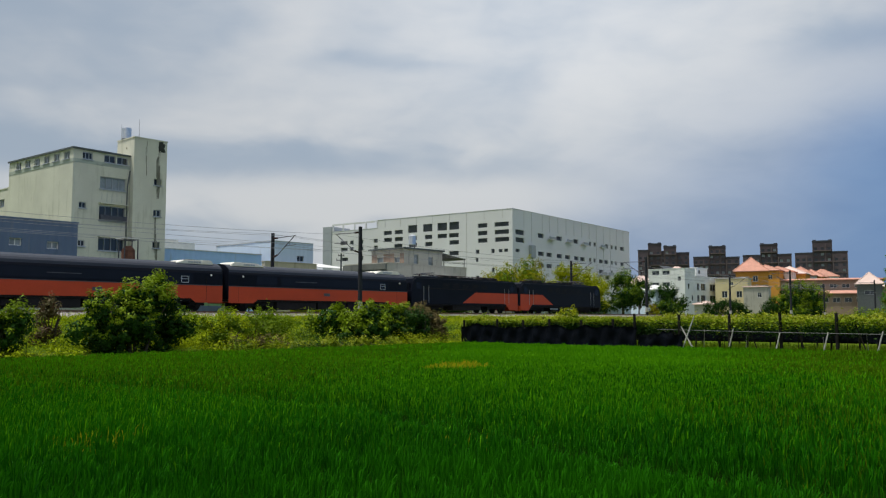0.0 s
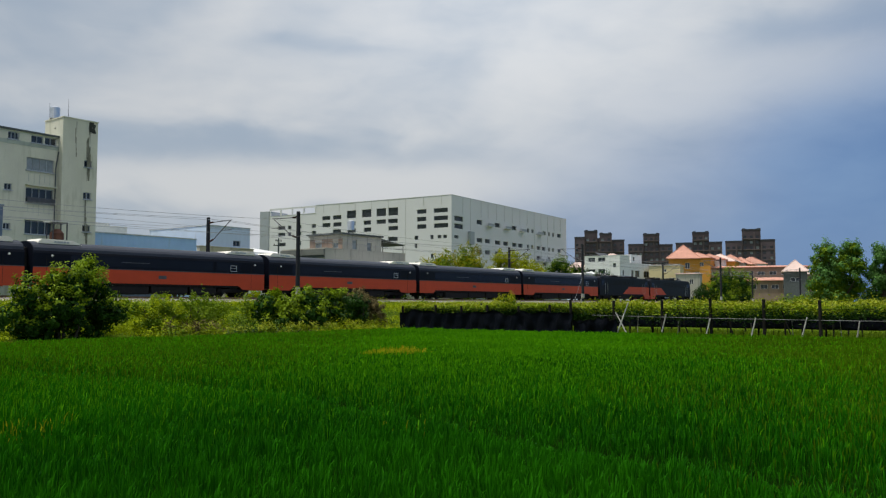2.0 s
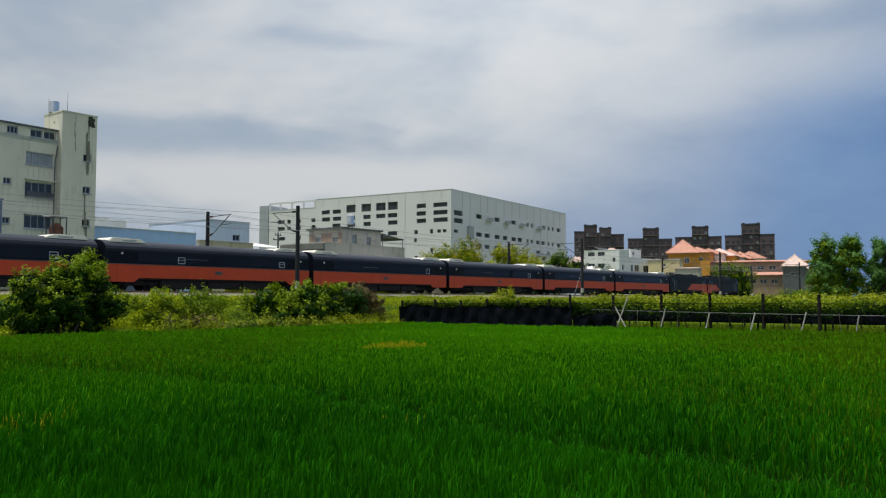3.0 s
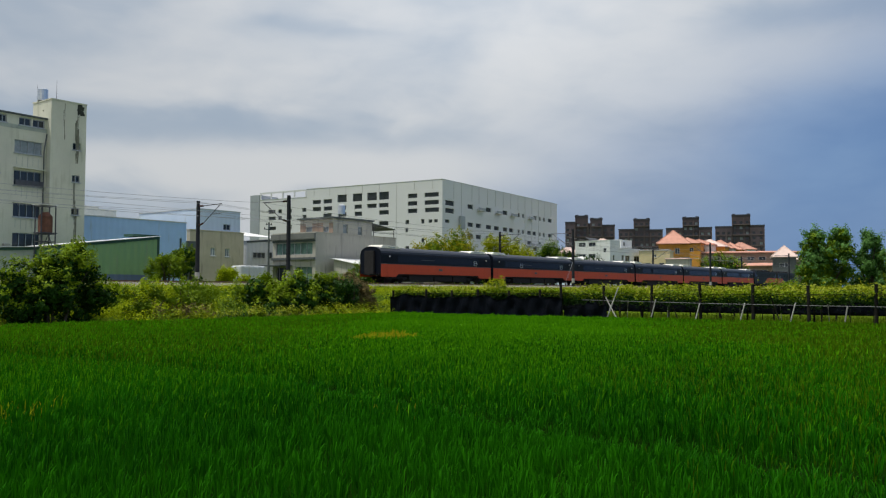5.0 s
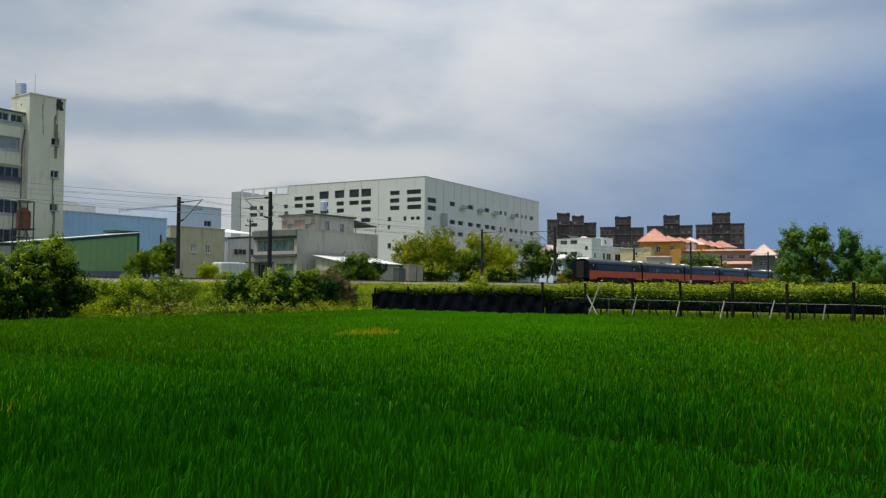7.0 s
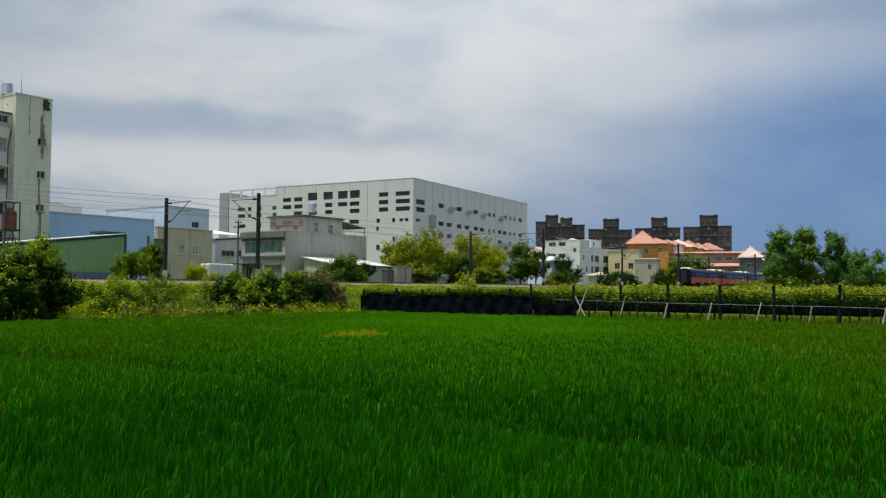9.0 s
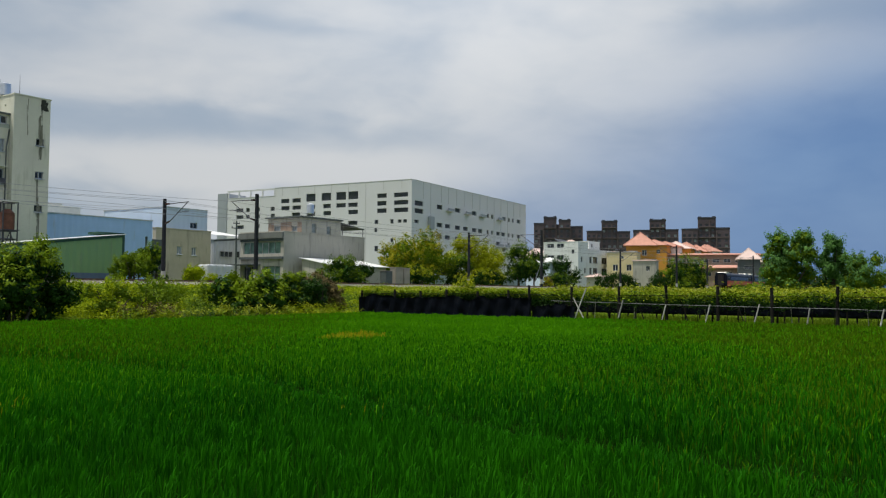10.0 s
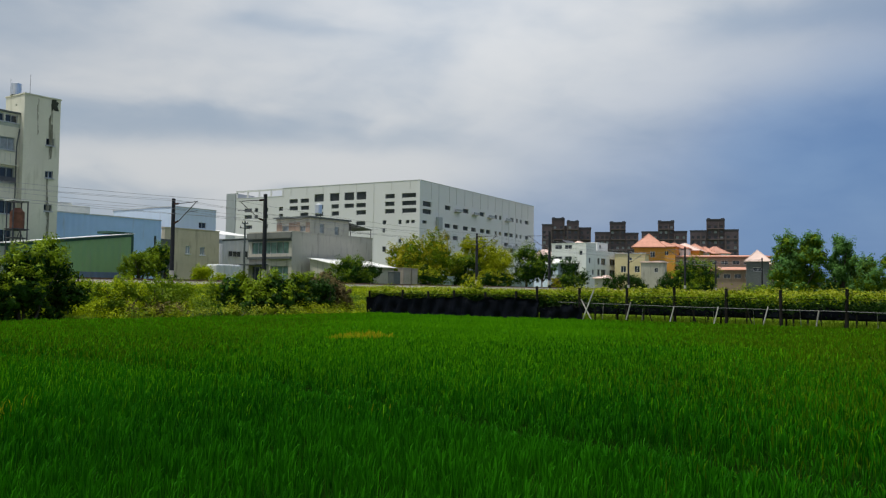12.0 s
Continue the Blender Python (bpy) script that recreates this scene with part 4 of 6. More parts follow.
def sloped_shed(name, label, s, o, la, lb, z_left, z_right, mat, trim, z0=1.9, base=None):
    """A sheet-metal shed whose roof edge rises along the track."""
    root = thing(name, place(s, o, z0), label, "shed")
    bm = bmesh.new()
    prism(bm, [(0, 0), (la, 0), (la, z_right - z0), (0, z_left - z0)], 0, lb)
    part("wall", bm, mat, root)
    bm = bmesh.new()
    prism(bm, [(-0.15, z_left - z0 - 0.02), (la + 0.12, z_right - z0 - 0.0), (la + 0.12, z_right - z0 + 0.06), (-0.15, z_left - z0 + 0.05)], -0.15, lb + 0.2)
    part("roof", bm, M_WHITE_ROOF, root, "pale sheet roof with a bright edge")
    bm = bmesh.new()
    prism(bm, [(0, z_left - z0 - 0.26), (la + 0.02, z_right - z0 - 0.24), (la + 0.02, z_right - z0 - 0.02), (0, z_left - z0 - 0.04)], -0.06, -0.004)
    part("fascia", bm, trim, root)
    part("corner_trim", boxed(la - 0.2, la + 0.03, -0.05, -0.005, 0, z_right - z0 - 0.25), trim, root)
    if base:
        part("plinth", boxed(-0.02, la + 0.04, -0.08, -0.005, 0, 1.05), base, root)
    return root


cream_block()
slate_shed()
tank_tower()
sloped_shed("green_shed", "green corrugated metal shed with a pale roof edge", 36.4, 70, 11.9, 4.5, 5.15, 6.62, M_GREEN_SHED, M_GREEN_TRIM, base=M_SLATE)
sloped_shed("old_green_lean_to", "faded grey-green wall with a pale coping", 20.0, 69.6, 16.2, 3.0, 4.4, 5.12, M_CLERE, M_GREEN_TRIM)
building("pale_blue_warehouse", "pale blue corrugated metal warehouse wall", "building", 46.0, 86, 17.1, 14, 9.55, M_BLUE, [(16.35, 6.2, 0.35, 3.0, M_GREY_DARK, None, 0)], (), roof_mat=M_GREY_WHITE)
part("end_panel", boxed(-0.0, 2.3, -0.06, -0.02, 0, 5.6), M_GREY_DARK, thing("dark_gap_panel", place(63.4, 87.2, 1.9), "dark grey sheet panel between two warehouses", "wall panel"))
up = building("white_blue_warehouse", "white and pale blue corrugated warehouse on a tan lower wall", "building", 66.2, 88, 6.75, 12.5, 11.65, M_PALE_BLUE, [(4.6, 9.62, 1.15, 0.75, M_GLASS, M_FRAME, 1, False)], (), roof_mat=M_GREY_WHITE)
low = building("tan_workshop", "tan rendered ground floor with two white-framed windows", "building", 64.6, 87.3, 8.4, 0.65, 8.9, M_TAN,
               [(3.5, 6.35, 0.75, 1.0, M_GLASS_PALE, M_WHITE_FRAME, 1, True), (5.75, 6.3, 0.75, 1.0, M_GLASS_PALE, M_WHITE_FRAME, 1, True)], (), depth=0.2)
part("stair_roof", boxed(0, 4.4, 0, 4, 0, 0.35), M_AC, thing("cream_rooftop_room", place(58.0, 104.0, 12.2), "cream flat-roofed building behind the warehouse", "building"))
building("distant_cream_house", "cream flat-roofed building behind the warehouse", "building", 57.0, 104.0, 8.0, 8, 12.15, M_AC, [(1.5, 11.4, 2.4, 0.5)], ())
# low grey house with a pale roof beside it
g = sloped_shed("grey_gabled_house", "pale grey metal house with a white roof", 76.2, 90.5, 5.6, 9, 8.2, 8.7, M_GREY_WHITE, M_GREY_DARK)
bm = bmesh.new()
prism(bm, [(-0.35, 6.86), (7.5, 8.0), (7.5, 8.08), (-0.35, 6.94)], -0.3, 5.9, axis="x")
part("pitched_roof", bm, M_WHITE_ROOF, g, "white sheet roof rising away from the railway")
window_at(g, Vector((1.0, -0.22, 4.0)), Vector((1, 0, 0)), 2.2, 0.8, 0.2, M_GLASS, M_FRAME, 2)
window_at(g, Vector((3.9, -0.22, 4.0)), Vector((1, 0, 0)), 0.6, 0.9, 0.2, M_GLASS, M_FRAME, 0)
sloped_shed("white_roofed_lean_to", "white corrugated lean-to roof on a grey wall", 73.6, 92.5, 2.6, 10, 9.0, 8.9, M_GREY_WHITE, M_GREY_DARK)


part("roof", boxed(0, 2.9, 0, 1.6, 0, 0.22), M_GREEN_TRIM, thing("teal_canopy", place(47.6, 73.2, 6.75), "dark teal flat roof edge behind the green shed", "canopy"))
part("post", boxed(2.6, 2.85, 0.0, 0.25, -4.85, 0), M_GREEN_TRIM, bpy.data.objects["teal_canopy"])


def grey_house():
    wb = [(4.0, 6.9, 6.9, 1.55, M_GLASS_GREEN, M_FRAME, 5, False), (2.2, 3.6, 3.2, 1.9, M_GLASS_GREEN, M_FRAME, 2, False), (6.0, 3.5, 2.6, 2.0, M_GLASS, M_FRAME, 1, False)]
    wa = [(10.3, 5.5, 0.9, 0.9, M_GLASS_PALE, M_FRAME, 1, True)]
    b = building("grey_concrete_house", "grey cement house with a strip of green glass", "building", 76.9, 78, 15.9, 8.0, 8.9, M_GREY_WALL, wa, wb, parapet=0.3)
    part("fascia", boxed(-0.35, -0.065, -0.1, 8.1, 6.2, 6.95), M_FASCIA, b, "projecting dark cement fascia")
    part("dark_band", boxed(-0.12, -0.004, 0.0, 8.0, 5.86, 6.15), M_GREY_DARK, b)
    part("dark_band", boxed(-0.3, -0.004, 0.0, 8.0, 3.55, 3.85), M_GREY_DARK, b)
    part("canopy", boxed(-2.2, -0.02, 4.2, 8.4, 2.75, 2.87), M_GREY_DARK, b, "dark entrance canopy")
    for y in (4.4, 6.3, 8.2):
        bm = bmesh.new()
        tube(bm, (-2.1, y, 0), (-2.1, y, 2.76), 0.05)
        part("canopy_post", bm, M_STEEL, b)
    u = building("rooftop_storey", "brown and grey upper storey with small windows", "building", 80.2, 78.1, 7.6, 6.2, 10.85, M_GREY_WALL,
                 [(2.3, 9.7, 0.9, 1.2, M_GLASS_PALE, M_FRAME, 0, False), (5.2, 9.55, 0.9, 1.2, M_GLASS_PALE, M_FRAME, 0, False)],
                 [(4.5, 9.6, 1.2, 0.8, M_GLASS_PALE, M_FRAME, 0, False), (1.3, 9.55, 1.0, 0.7, M_GLASS_PALE, M_FRAME, 1, False)], z0=8.93)
    part("brown_face", boxed(-0.03, -0.004, 0.02, 0.75, 0.05, 1.5), M_BROWN_WALL, u)
    part("brown_face", boxed(-0.03, -0.004, 1.85, 3.85, 0.05, 1.5), M_BROWN_WALL, u)
    part("brown_face", boxed(-0.03, -0.004, 5.15, 6.18, 0.05, 1.5), M_BROWN_WALL, u)
    part("roof_edge", boxed(-0.4, 7.8, -0.3, 6.5, 2.05, 2.25), M_GREY_DARK, u, "dark roof slab edge")
    c = thing("roof_canopy", place(87.9, 78.0, 8.93), "dark sheet canopy on thin posts over the terrace", "canopy")
    bm = bmesh.new()
    prism(bm, [(0, 1.75), (4.7, 1.15), (4.7, 1.25), (0, 1.85)], -0.1, 4.2)
    part("roof", bm, M_GREY_DARK, c)
    for x, h in ((0.25, 1.72), (4.6, 1.16)):
        for y in (0.1, 4.0):
            bm = bmesh.new()
            tube(bm, (x, y, 0), (x, y, h), 0.05)
            part("post", bm, M_STEEL, c)
    part("rail", boxed(0.2, 4.65, 0.05, 0.11, 0.55, 0.61), M_STEEL, c)
    tank = thing("roof_water_tank", place(85.3, 81.5, 11.15), "stainless steel water tank on a small stand", "water tank")
    bm = bmesh.new()
    tube(bm, (0, 0, 0.9), (0, 0, 2.1), 0.5, n=18)
    tube(bm, (0, 0, 2.1), (0, 0, 2.3), 0.5, 0.15, 18)
    part("tank", bm, M_TANK, tank)
    for a in range(4):
        bm = bmesh.new()
        x, y = 0.4 * math.cos(a * 1.571), 0.4 * math.sin(a * 1.571)
        tube(bm, (x * 1.2, y * 1.2, -0.1), (x, y, 0.92), 0.035)
        part("leg", bm, M_STEEL, tank)


grey_house()


def low_shed():
    """A low shed whose white roof slopes towards the railway."""
    r = thing("low_white_shed", place(79.2, 72.0, 1.9), "low shed with a white sheet roof on a grey wall", "shed")
    bm = bmesh.new()
    prism(bm, [(0, 0), (5, 0), (5, 3.6), (0, 2.75)], 0, 11.0, axis="x")
    part("wall", bm, M_GREY_WALL, r)
    for y0, z0, y1, z1 in ((-0.4, 2.68, 5.3, 3.7),):
        bm = bmesh.new()
        prism(bm, [(y0, z0), (y1, z1), (y1, z1 + 0.08), (y0, z0 + 0.08)], -0.3, 11.3, axis="x")
        part("roof", bm, M_WHITE_ROOF, r)


low_shed()


def factory():
    """The long white works, turned six degrees from the track."""
    D = M_SHUTTER
    k = 0.859
    q = lambda o, z, w, h: ((o - 130) * k, z, w * k, h, D, None, 0, False)
    wb = []
    for z, cols in ((26.7, ((167.6, 3.7, 2.1), (161.5, 3.7, 2.1), (155.8, 3.7, 2.1), (151.2, 3.7, 2.1))), (26.15, ((178, 3.4, 1.15), (173.4, 3.4, 1.15), (140.6, 3.4, 1.15), (133.8, 5.0, 1.15))),
                    (24.15, ((197.4, 3.2, 1.1), (193.8, 1.6, 1.1), (189.4, 1.6, 1.1), (183.2, 1.7, 1.1), (177.9, 3.4, 1.15), (173.3, 3.4, 1.15), (167.6, 3.4, 1.15), (161.2, 2.9, 1.15), (155.8, 3.6, 1.15), (151.3, 3.6, 1.15), (140.65, 3.4, 1.15), (133.75, 5.0, 1.15))),
                    (22.2, ((197.3, 3.2, 1.1), (193.8, 1.6, 1.1), (189.4, 1.6, 1.1), (183.1, 1.7, 1.1), (173.5, 3.4, 1.15), (167.5, 3.4, 1.15), (161.1, 2.9, 1.15), (151.2, 3.6, 1.15), (140.6, 3.4, 1.15), (133.7, 5.0, 1.15))),
                    (19.3, ((151.3, 3.6, 1.1), (142.5, 1.3, 1.1), (136.9, 1.1, 1.1), (134.2, 1.3, 0.85), (132.3, 1.3, 0.85), (189.4, 1.6, 1.0), (197.0, 3.0, 1.0))),
                    (17.2, ((142.7, 1.0, 1.1),)), (14.4, ((136.9, 1.0, 1.1),)), (12.3, ((142.5, 1.3, 1.4),))):
        wb += [q(o, z, w, h) for o, w, h in cols]
    j = 1.244
    p = lambda s, z, w, h: ((s - 173.2) * j, z, w * j, h, D, None, 0, False)
    wa = [p(176.2, 24.1, 3.6, 1.3), p(176.2, 22.1, 3.6, 1.25), p(175.2, 19.3, 1.7, 0.85)]
    wa += [p(s, 24.1, w, 1.2) for s, w in ((185.1, 2.5), (193.6, 2.6), (201.9, 2.4), (209.4, 1.2), (211.9, 1.2), (218.7, 1.9), (221.7, 1.1), (224.2, 1.1), (227.9, 2.3))]
    wa += [p(s, 19.2, w, 1.15) for s, w in ((185.1, 2.5), (188.8, 2.4), (193.6, 2.5), (197.5, 2.3), (202, 2.3), (205.2, 2.3), (209.3, 1.1), (211.7, 1.1), (215.3, 2.2), (218.3, 2.1), (221.6, 1.1), (224.1, 1.1), (228, 2.2))]
    wa += [p(s, 16.1, w, 1.15) for s, w in ((185.1, 2.5), (188.8, 2.4), (193.6, 2.5), (202, 2.3), (209.3, 1.1), (215.3, 2.2), (221.6, 1.1), (228, 2.2))]
    wa += [p(s, 14.3, w, 1.0) for s, w in ((209.4, 1.1), (211.9, 1.1), (218.6, 2.0), (224.1, 1.1))]
    f = building("white_factory", "long white panelled factory with dark louvred windows", "factory building", 173.2, 130, 74.0, 44.9, 29.95, M_FACTORY, wa, [w for w in wb if w[0] < 44], rz=6.0, depth=0.45, parapet=0.8, roof_mat=M_JOINT)
    H = 29.95 - 1.9
    # panel joints and shallow pilasters
    for k2 in range(1, 15):
        x = 74.0 * k2 / 15 + (0.9 if k2 in (1, 3) else 0)
        if any(abs(x - w[0]) < w[2] / 2 + 0.2 for w in wa):
            part("panel_joint", boxed(x - 0.09, x + 0.09, -0.06, -0.004, 23.5, H), M_JOINT, f)
        else:
            part("panel_joint", boxed(x - 0.09, x + 0.09, -0.06, -0.004, 0, H), M_JOINT, f)
    for y in (3.0 + 5.6 * n for n in range(8)):
        clash = any(abs(y - w[0]) < w[2] / 2 + 0.2 for w in wb)
        part("panel_joint", boxed(-0.05, -0.004, y - 0.08, y + 0.08, 25.8 if clash else 0, H), M_JOINT, f)
    # air-conditioning balconies on the long side
    for s in (189.3, 197.9, 205.7, 215.6):
        x = (s - 173.2) * j
        bal = part("service_balcony", boxed(x - 1.7, x + 1.7, -1.0, -0.07, 21.4, 21.55), M_JOINT, f, "small grey service balcony")
        part("railing", boxed(x - 1.7, x + 1.7, -1.0, -0.95, 21.55, 22.2), M_FACTORY_GREY, bal)
        part("cooling_unit", boxed(x - 1.1, x + 0.7, -0.9, -0.3, 21.55, 22.35, bevel=0.05), M_FACTORY, bal)
    for s in (215.0, 219.0, 224.0):
        x = (s - 173.2) * j
        bal = part("service_balcony", boxed(x - 1.9, x + 1.9, -1.3, -0.07, 13.0, 13.2), M_JOINT, f, "small grey service balcony")
        part("railing", boxed(x - 1.9, x + 1.9, -1.3, -1.24, 13.2, 14.0), M_FACTORY_GREY, bal)
    x = (180.6 - 173.2) * j
    part("loading_hood", boxed(x - 1.0, x + 1.2, -1.0, -0.07, 15.8, 19.2, bevel=0.15), M_FACTORY_GREY, f, "grey ventilation hood")
    # grey end bay and open roof frame at the far corner
    g = building("factory_end_wing", "white end wing of a factory under an open steel roof frame", "factory building", 168.5, 174.66, 30.0, 17.8, 27.7, M_FACTORY, (), [(w[0] - 44.9, *w[1:]) for w in wb if w[0] > 45], rz=6.0, depth=0.45, parapet=0.4, roof_mat=M_JOINT)
    part("end_bay", boxed(-0.15, 8, 17.85, 21.4, 0, 27.4), M_FACTORY_GREY, g, "grey clad end bay")
    for y in (0.3, 4.6, 9.0, 13.4, 17.5):
        part("frame_post", boxed(0.0, 0.35, y - 0.18, y + 0.18, 25.93, 27.6), M_FACTORY, g)
    part("frame_beam", boxed(0.0, 0.35, 0.05, 17.8, 27.6, 28.05), M_FACTORY, g)
    return f


factory()


def cabinets():
    for k, (s, w, h, z) in enumerate(((79.7, 1.3, 1.9, 1.95), (81.6, 1.5, 2.35, 1.95), (83.3, 1.2, 2.3, 1.95))):
        c = thing("trackside_cabinet", place(s, 63.6, z), "beige metal signal cabinet beside the track", "cabinet", "trackside cabinets")
        part("body", boxed(0, w, 0, 0.9, 0.1, h, bevel=0.04), M_CABINET if k else M_GREY_DARK, c)
        part("door", boxed(0.08, w - 0.08, -0.03, -0.004, 0.25, h - 0.12), M_CABINET if k else M_GREY_DARK, c)
        part("plinth", boxed(-0.05, w + 0.05, -0.05, 0.95, 0, 0.1), M_CONCRETE, c)
        part("rain_cap", boxed(-0.06, w + 0.06, -0.08, 0.98, h, h + 0.07), M_CABINET, c)
    w = thing("garden_wall", place(104.0, 76.0, 1.9), "low pale painted wall with vertical panels behind the cabinets", "wall")
    for k in range(14):
        part("panel", boxed(k * 2.3, k * 2.3 + 2.2, 0, 0.15, 0, 2.0), M_PALE_BLUE, w)
        part("pier", boxed(k * 2.3 + 2.2, k * 2.3 + 2.3, -0.05, 0.2, 0, 2.15), M_CONCRETE, w)


cabinets()


def truck():
    """A low white trailer half hidden beyond the track."""
    v = thing("white_trailer", place(56.7, 68.0, 1.95), "low white covered trailer beyond the railway", "trailer")
    part("body", boxed(0, 3.2, 0, 1.8, 0.45, 2.1, bevel=0.18), M_GREY_WHITE, v)
    for x in (0.7, 2.5):
        bm = bmesh.new()
        tube(bm, (x, -0.02, 0.33), (x, 0.22, 0.33), 0.33, n=16)
        part("wheel", bm, M_TRAIN_UNDER, v)


truck()


def hip_house(name, label, x, y, yaw, w, d, z_eave, z_apex, wall_mat, roof_mat, wins=(), over=0.5, z0=1.9, ridge=0.0, category="house", group=""):
    """A house facing -y before its turn, with a hipped tile roof; windows on the front: (x, z, w, h)."""
    root = thing(name, pose(x, y, z0, 0, 0, yaw), label, category, group)
    bm = bmesh.new()
    holes = [(a + w / 2 - ww / 2, z - z0 - hh / 2, ww, hh) for a, z, ww, hh in wins]
    facade(bm, (-w / 2, -d / 2, 0), (1, 0, 0), w, z_eave - z0, holes, 0.2)
    facade(bm, (w / 2, -d / 2, 0), (0, 1, 0), d, z_eave - z0, [], 0.2)
    facade(bm, (w / 2, d / 2, 0), (-1, 0, 0), w, z_eave - z0, [], 0.2)
    facade(bm, (-w / 2, d / 2, 0), (0, -1, 0), d, z_eave - z0, [], 0.2)
    part("wall", bm, wall_mat, root)
    part("interior", boxed(-w / 2 + 0.25, w / 2 - 0.25, -d / 2 + 0.24, d / 2 - 0.25, 0, z_eave - z0 - 0.1), M_LOUVRE, root)
    bm = bmesh.new()
    e, t = z_eave - z0, z_apex - z0
    a = [bm.verts.new(p) for p in ((-w / 2 - over, -d / 2 - over, e), (w / 2 + over, -d / 2 - over, e), (w / 2 + over, d / 2 + over, e), (-w / 2 - over, d / 2 + over, e))]
    b = [bm.verts.new((v.co.x, v.co.y, e + 0.18)) for v in a]
    r = [bm.verts.new((-ridge / 2 - 0.02, 0, t)), bm.verts.new((ridge / 2 + 0.02, 0, t))]
    bm.faces.new(a[::-1])
    for i in range(4):
        bm.faces.new((a[i], a[(i + 1) % 4], b[(i + 1) % 4], b[i]))
    bm.faces.new((b[0], b[1], r[1], r[0]))
    bm.faces.new((b[1], b[2], r[1]))
    bm.faces.new((b[2], b[3], r[0], r[1]))
    bm.faces.new((b[3], b[0], r[0]))
    roof = part("roof", bm, roof_mat, root, "hipped tile roof")
    # hip ridges
    bm = bmesh.new()
    for i, j in ((0, 0), (1, 1), (2, 1), (3, 0)):
        sx, sy = (-1, 1, 1, -1)[i], (-1, -1, 1, 1)[i]
        tube(bm, (sx * (w / 2 + over), sy * (d / 2 + over), e + 0.2), ((-1 if j == 0 else 1) * ridge / 2, 0, t + 0.03), 0.1, n=6)
    part("ridge_tiles", bm, roof_mat, roof)
    for hole in holes:
        window_at(root, Vector((-w / 2 + hole[0], -d / 2, hole[1])), Vector((1, 0, 0)), hole[2], hole[3], 0.2, M_GLASS, M_WHITE_FRAME, 1)
    return root


def tower_block(x, y, yaw, blocks, label):
    """A far high-rise of joined wings (x0, x1, height, set-back) with rows of windows and balconies."""
    root = thing("apartment_tower", pose(x, y, 1.9, 0, 0, yaw), label, "apartment tower", "apartment towers")
    rng = random.Random(int(x))
    peak = max(b[2] for b in blocks)
    for x0, x1, top, back in blocks:
        n = max(1, int((x1 - x0) / 2.6))
        storeys = int((top - 1) / 3.1)
        holes = []
        for f in range(storeys):
            for i in range(n):
                c = (i + 0.5) * (x1 - x0) / n
                holes.append((c - 0.75, 1.2 + f * 3.1, 1.5, 1.5))
        bm = bmesh.new()
        facade(bm, (x0, back, 0), (1, 0, 0), x1 - x0, top, holes, 0.5)
        facade(bm, (x1, back, 0), (0, 1, 0), 12, top, [], 0.5)
        facade(bm, (x1, back + 12, 0), (-1, 0, 0), x1 - x0, top, [], 0.5)
        facade(bm, (x0, back + 12, 0), (0, -1, 0), 12, top, [], 0.5)
        bm.faces.new([bm.verts.new(p) for p in ((x0, back, top), (x1, back, top), (x1, back + 12, top), (x0, back + 12, top))])
        wing = part("wing", bm, M_BRICK_TOWER, root, "brown tiled wing")
        for hole in holes:
            kind = "pale_tower_pane" if rng.random() < 0.22 else "tower_pane"
            share = bpy.data.meshes.get(kind)
            if share is None:
                pane = part(kind, boxed(0, 1.5, 0.3, 0.4, 0, 1.5), M_GLASS_PALE if kind[0] == "p" else M_GLASS, wing)
                pane.name = "pane"
            else:
                pane = new("pane", share)
                pane.parent = wing
            pane.location = (x0 + hole[0], back, hole[1])
        for i in range(0, n + 1, 2):
            c = x0 + 0.25 + i * (x1 - x0 - 0.5) / n
            part("pier", boxed(c - 0.22, c + 0.22, back - 0.25, back - 0.004, 0.2, top - 1.2), M_TOWER_PALE, wing)
        for f in range(0, storeys, 2):
            part("balcony", boxed(x0 + 0.3, x1 - 0.3, back - (0.9 if back > 1 else 0.2), back - 0.004, f * 3.1 + 0.5, f * 3.1 + 1.0), M_TOWER_PALE, wing)
        part("parapet", boxed(x0 - 0.15, x1 + 0.15, back - 0.15, back + 12.15, top + 0.004, top + 0.7), M_TOWER_CAP, wing)
        if top > peak - 2:
            for c in (x0 + 0.2, x1 - 2.0):
                part("roof_turret", boxed(c, c + 1.8, back, back + 5, top + 0.704, top + 1.15), M_TOWER_CAP, wing)
    return root


T_BROWN = "distant brown high-rise apartment tower with a taller core"
tower_block(70.0, 515, -8, [(-14.6, -8.7, 40.4, 0.3), (-8.7, -1.0, 44.2, 1.6), (-1.0, 0.4, 39.6, 2.4), (0.4, 7.6, 42.4, 1.2), (7.6, 15.0, 38.6, 3.0)], "distant brown apartment tower with two raised cores")
tower_block(99.8, 510, -11, [(-13.0, -4.2, 35.6, 0.3), (-4.2, 5.2, 41.7, 1.6), (5.2, 12.7, 35.2, 0.6)], T_BROWN)
tower_block(127.2, 505, -14, [(-13.3, -3.8, 36.0, 0.3), (-3.8, 5.6, 42.2, 1.6), (5.6, 12.9, 36.2, 0.6)], T_BROWN)
tower_block(154.2, 497, -17, [(-13.5, -4.3, 36.4, 0.3), (-4.3, 5.9, 43.1, 1.6), (5.9, 13.6, 36.8, 0.6)], T_BROWN)


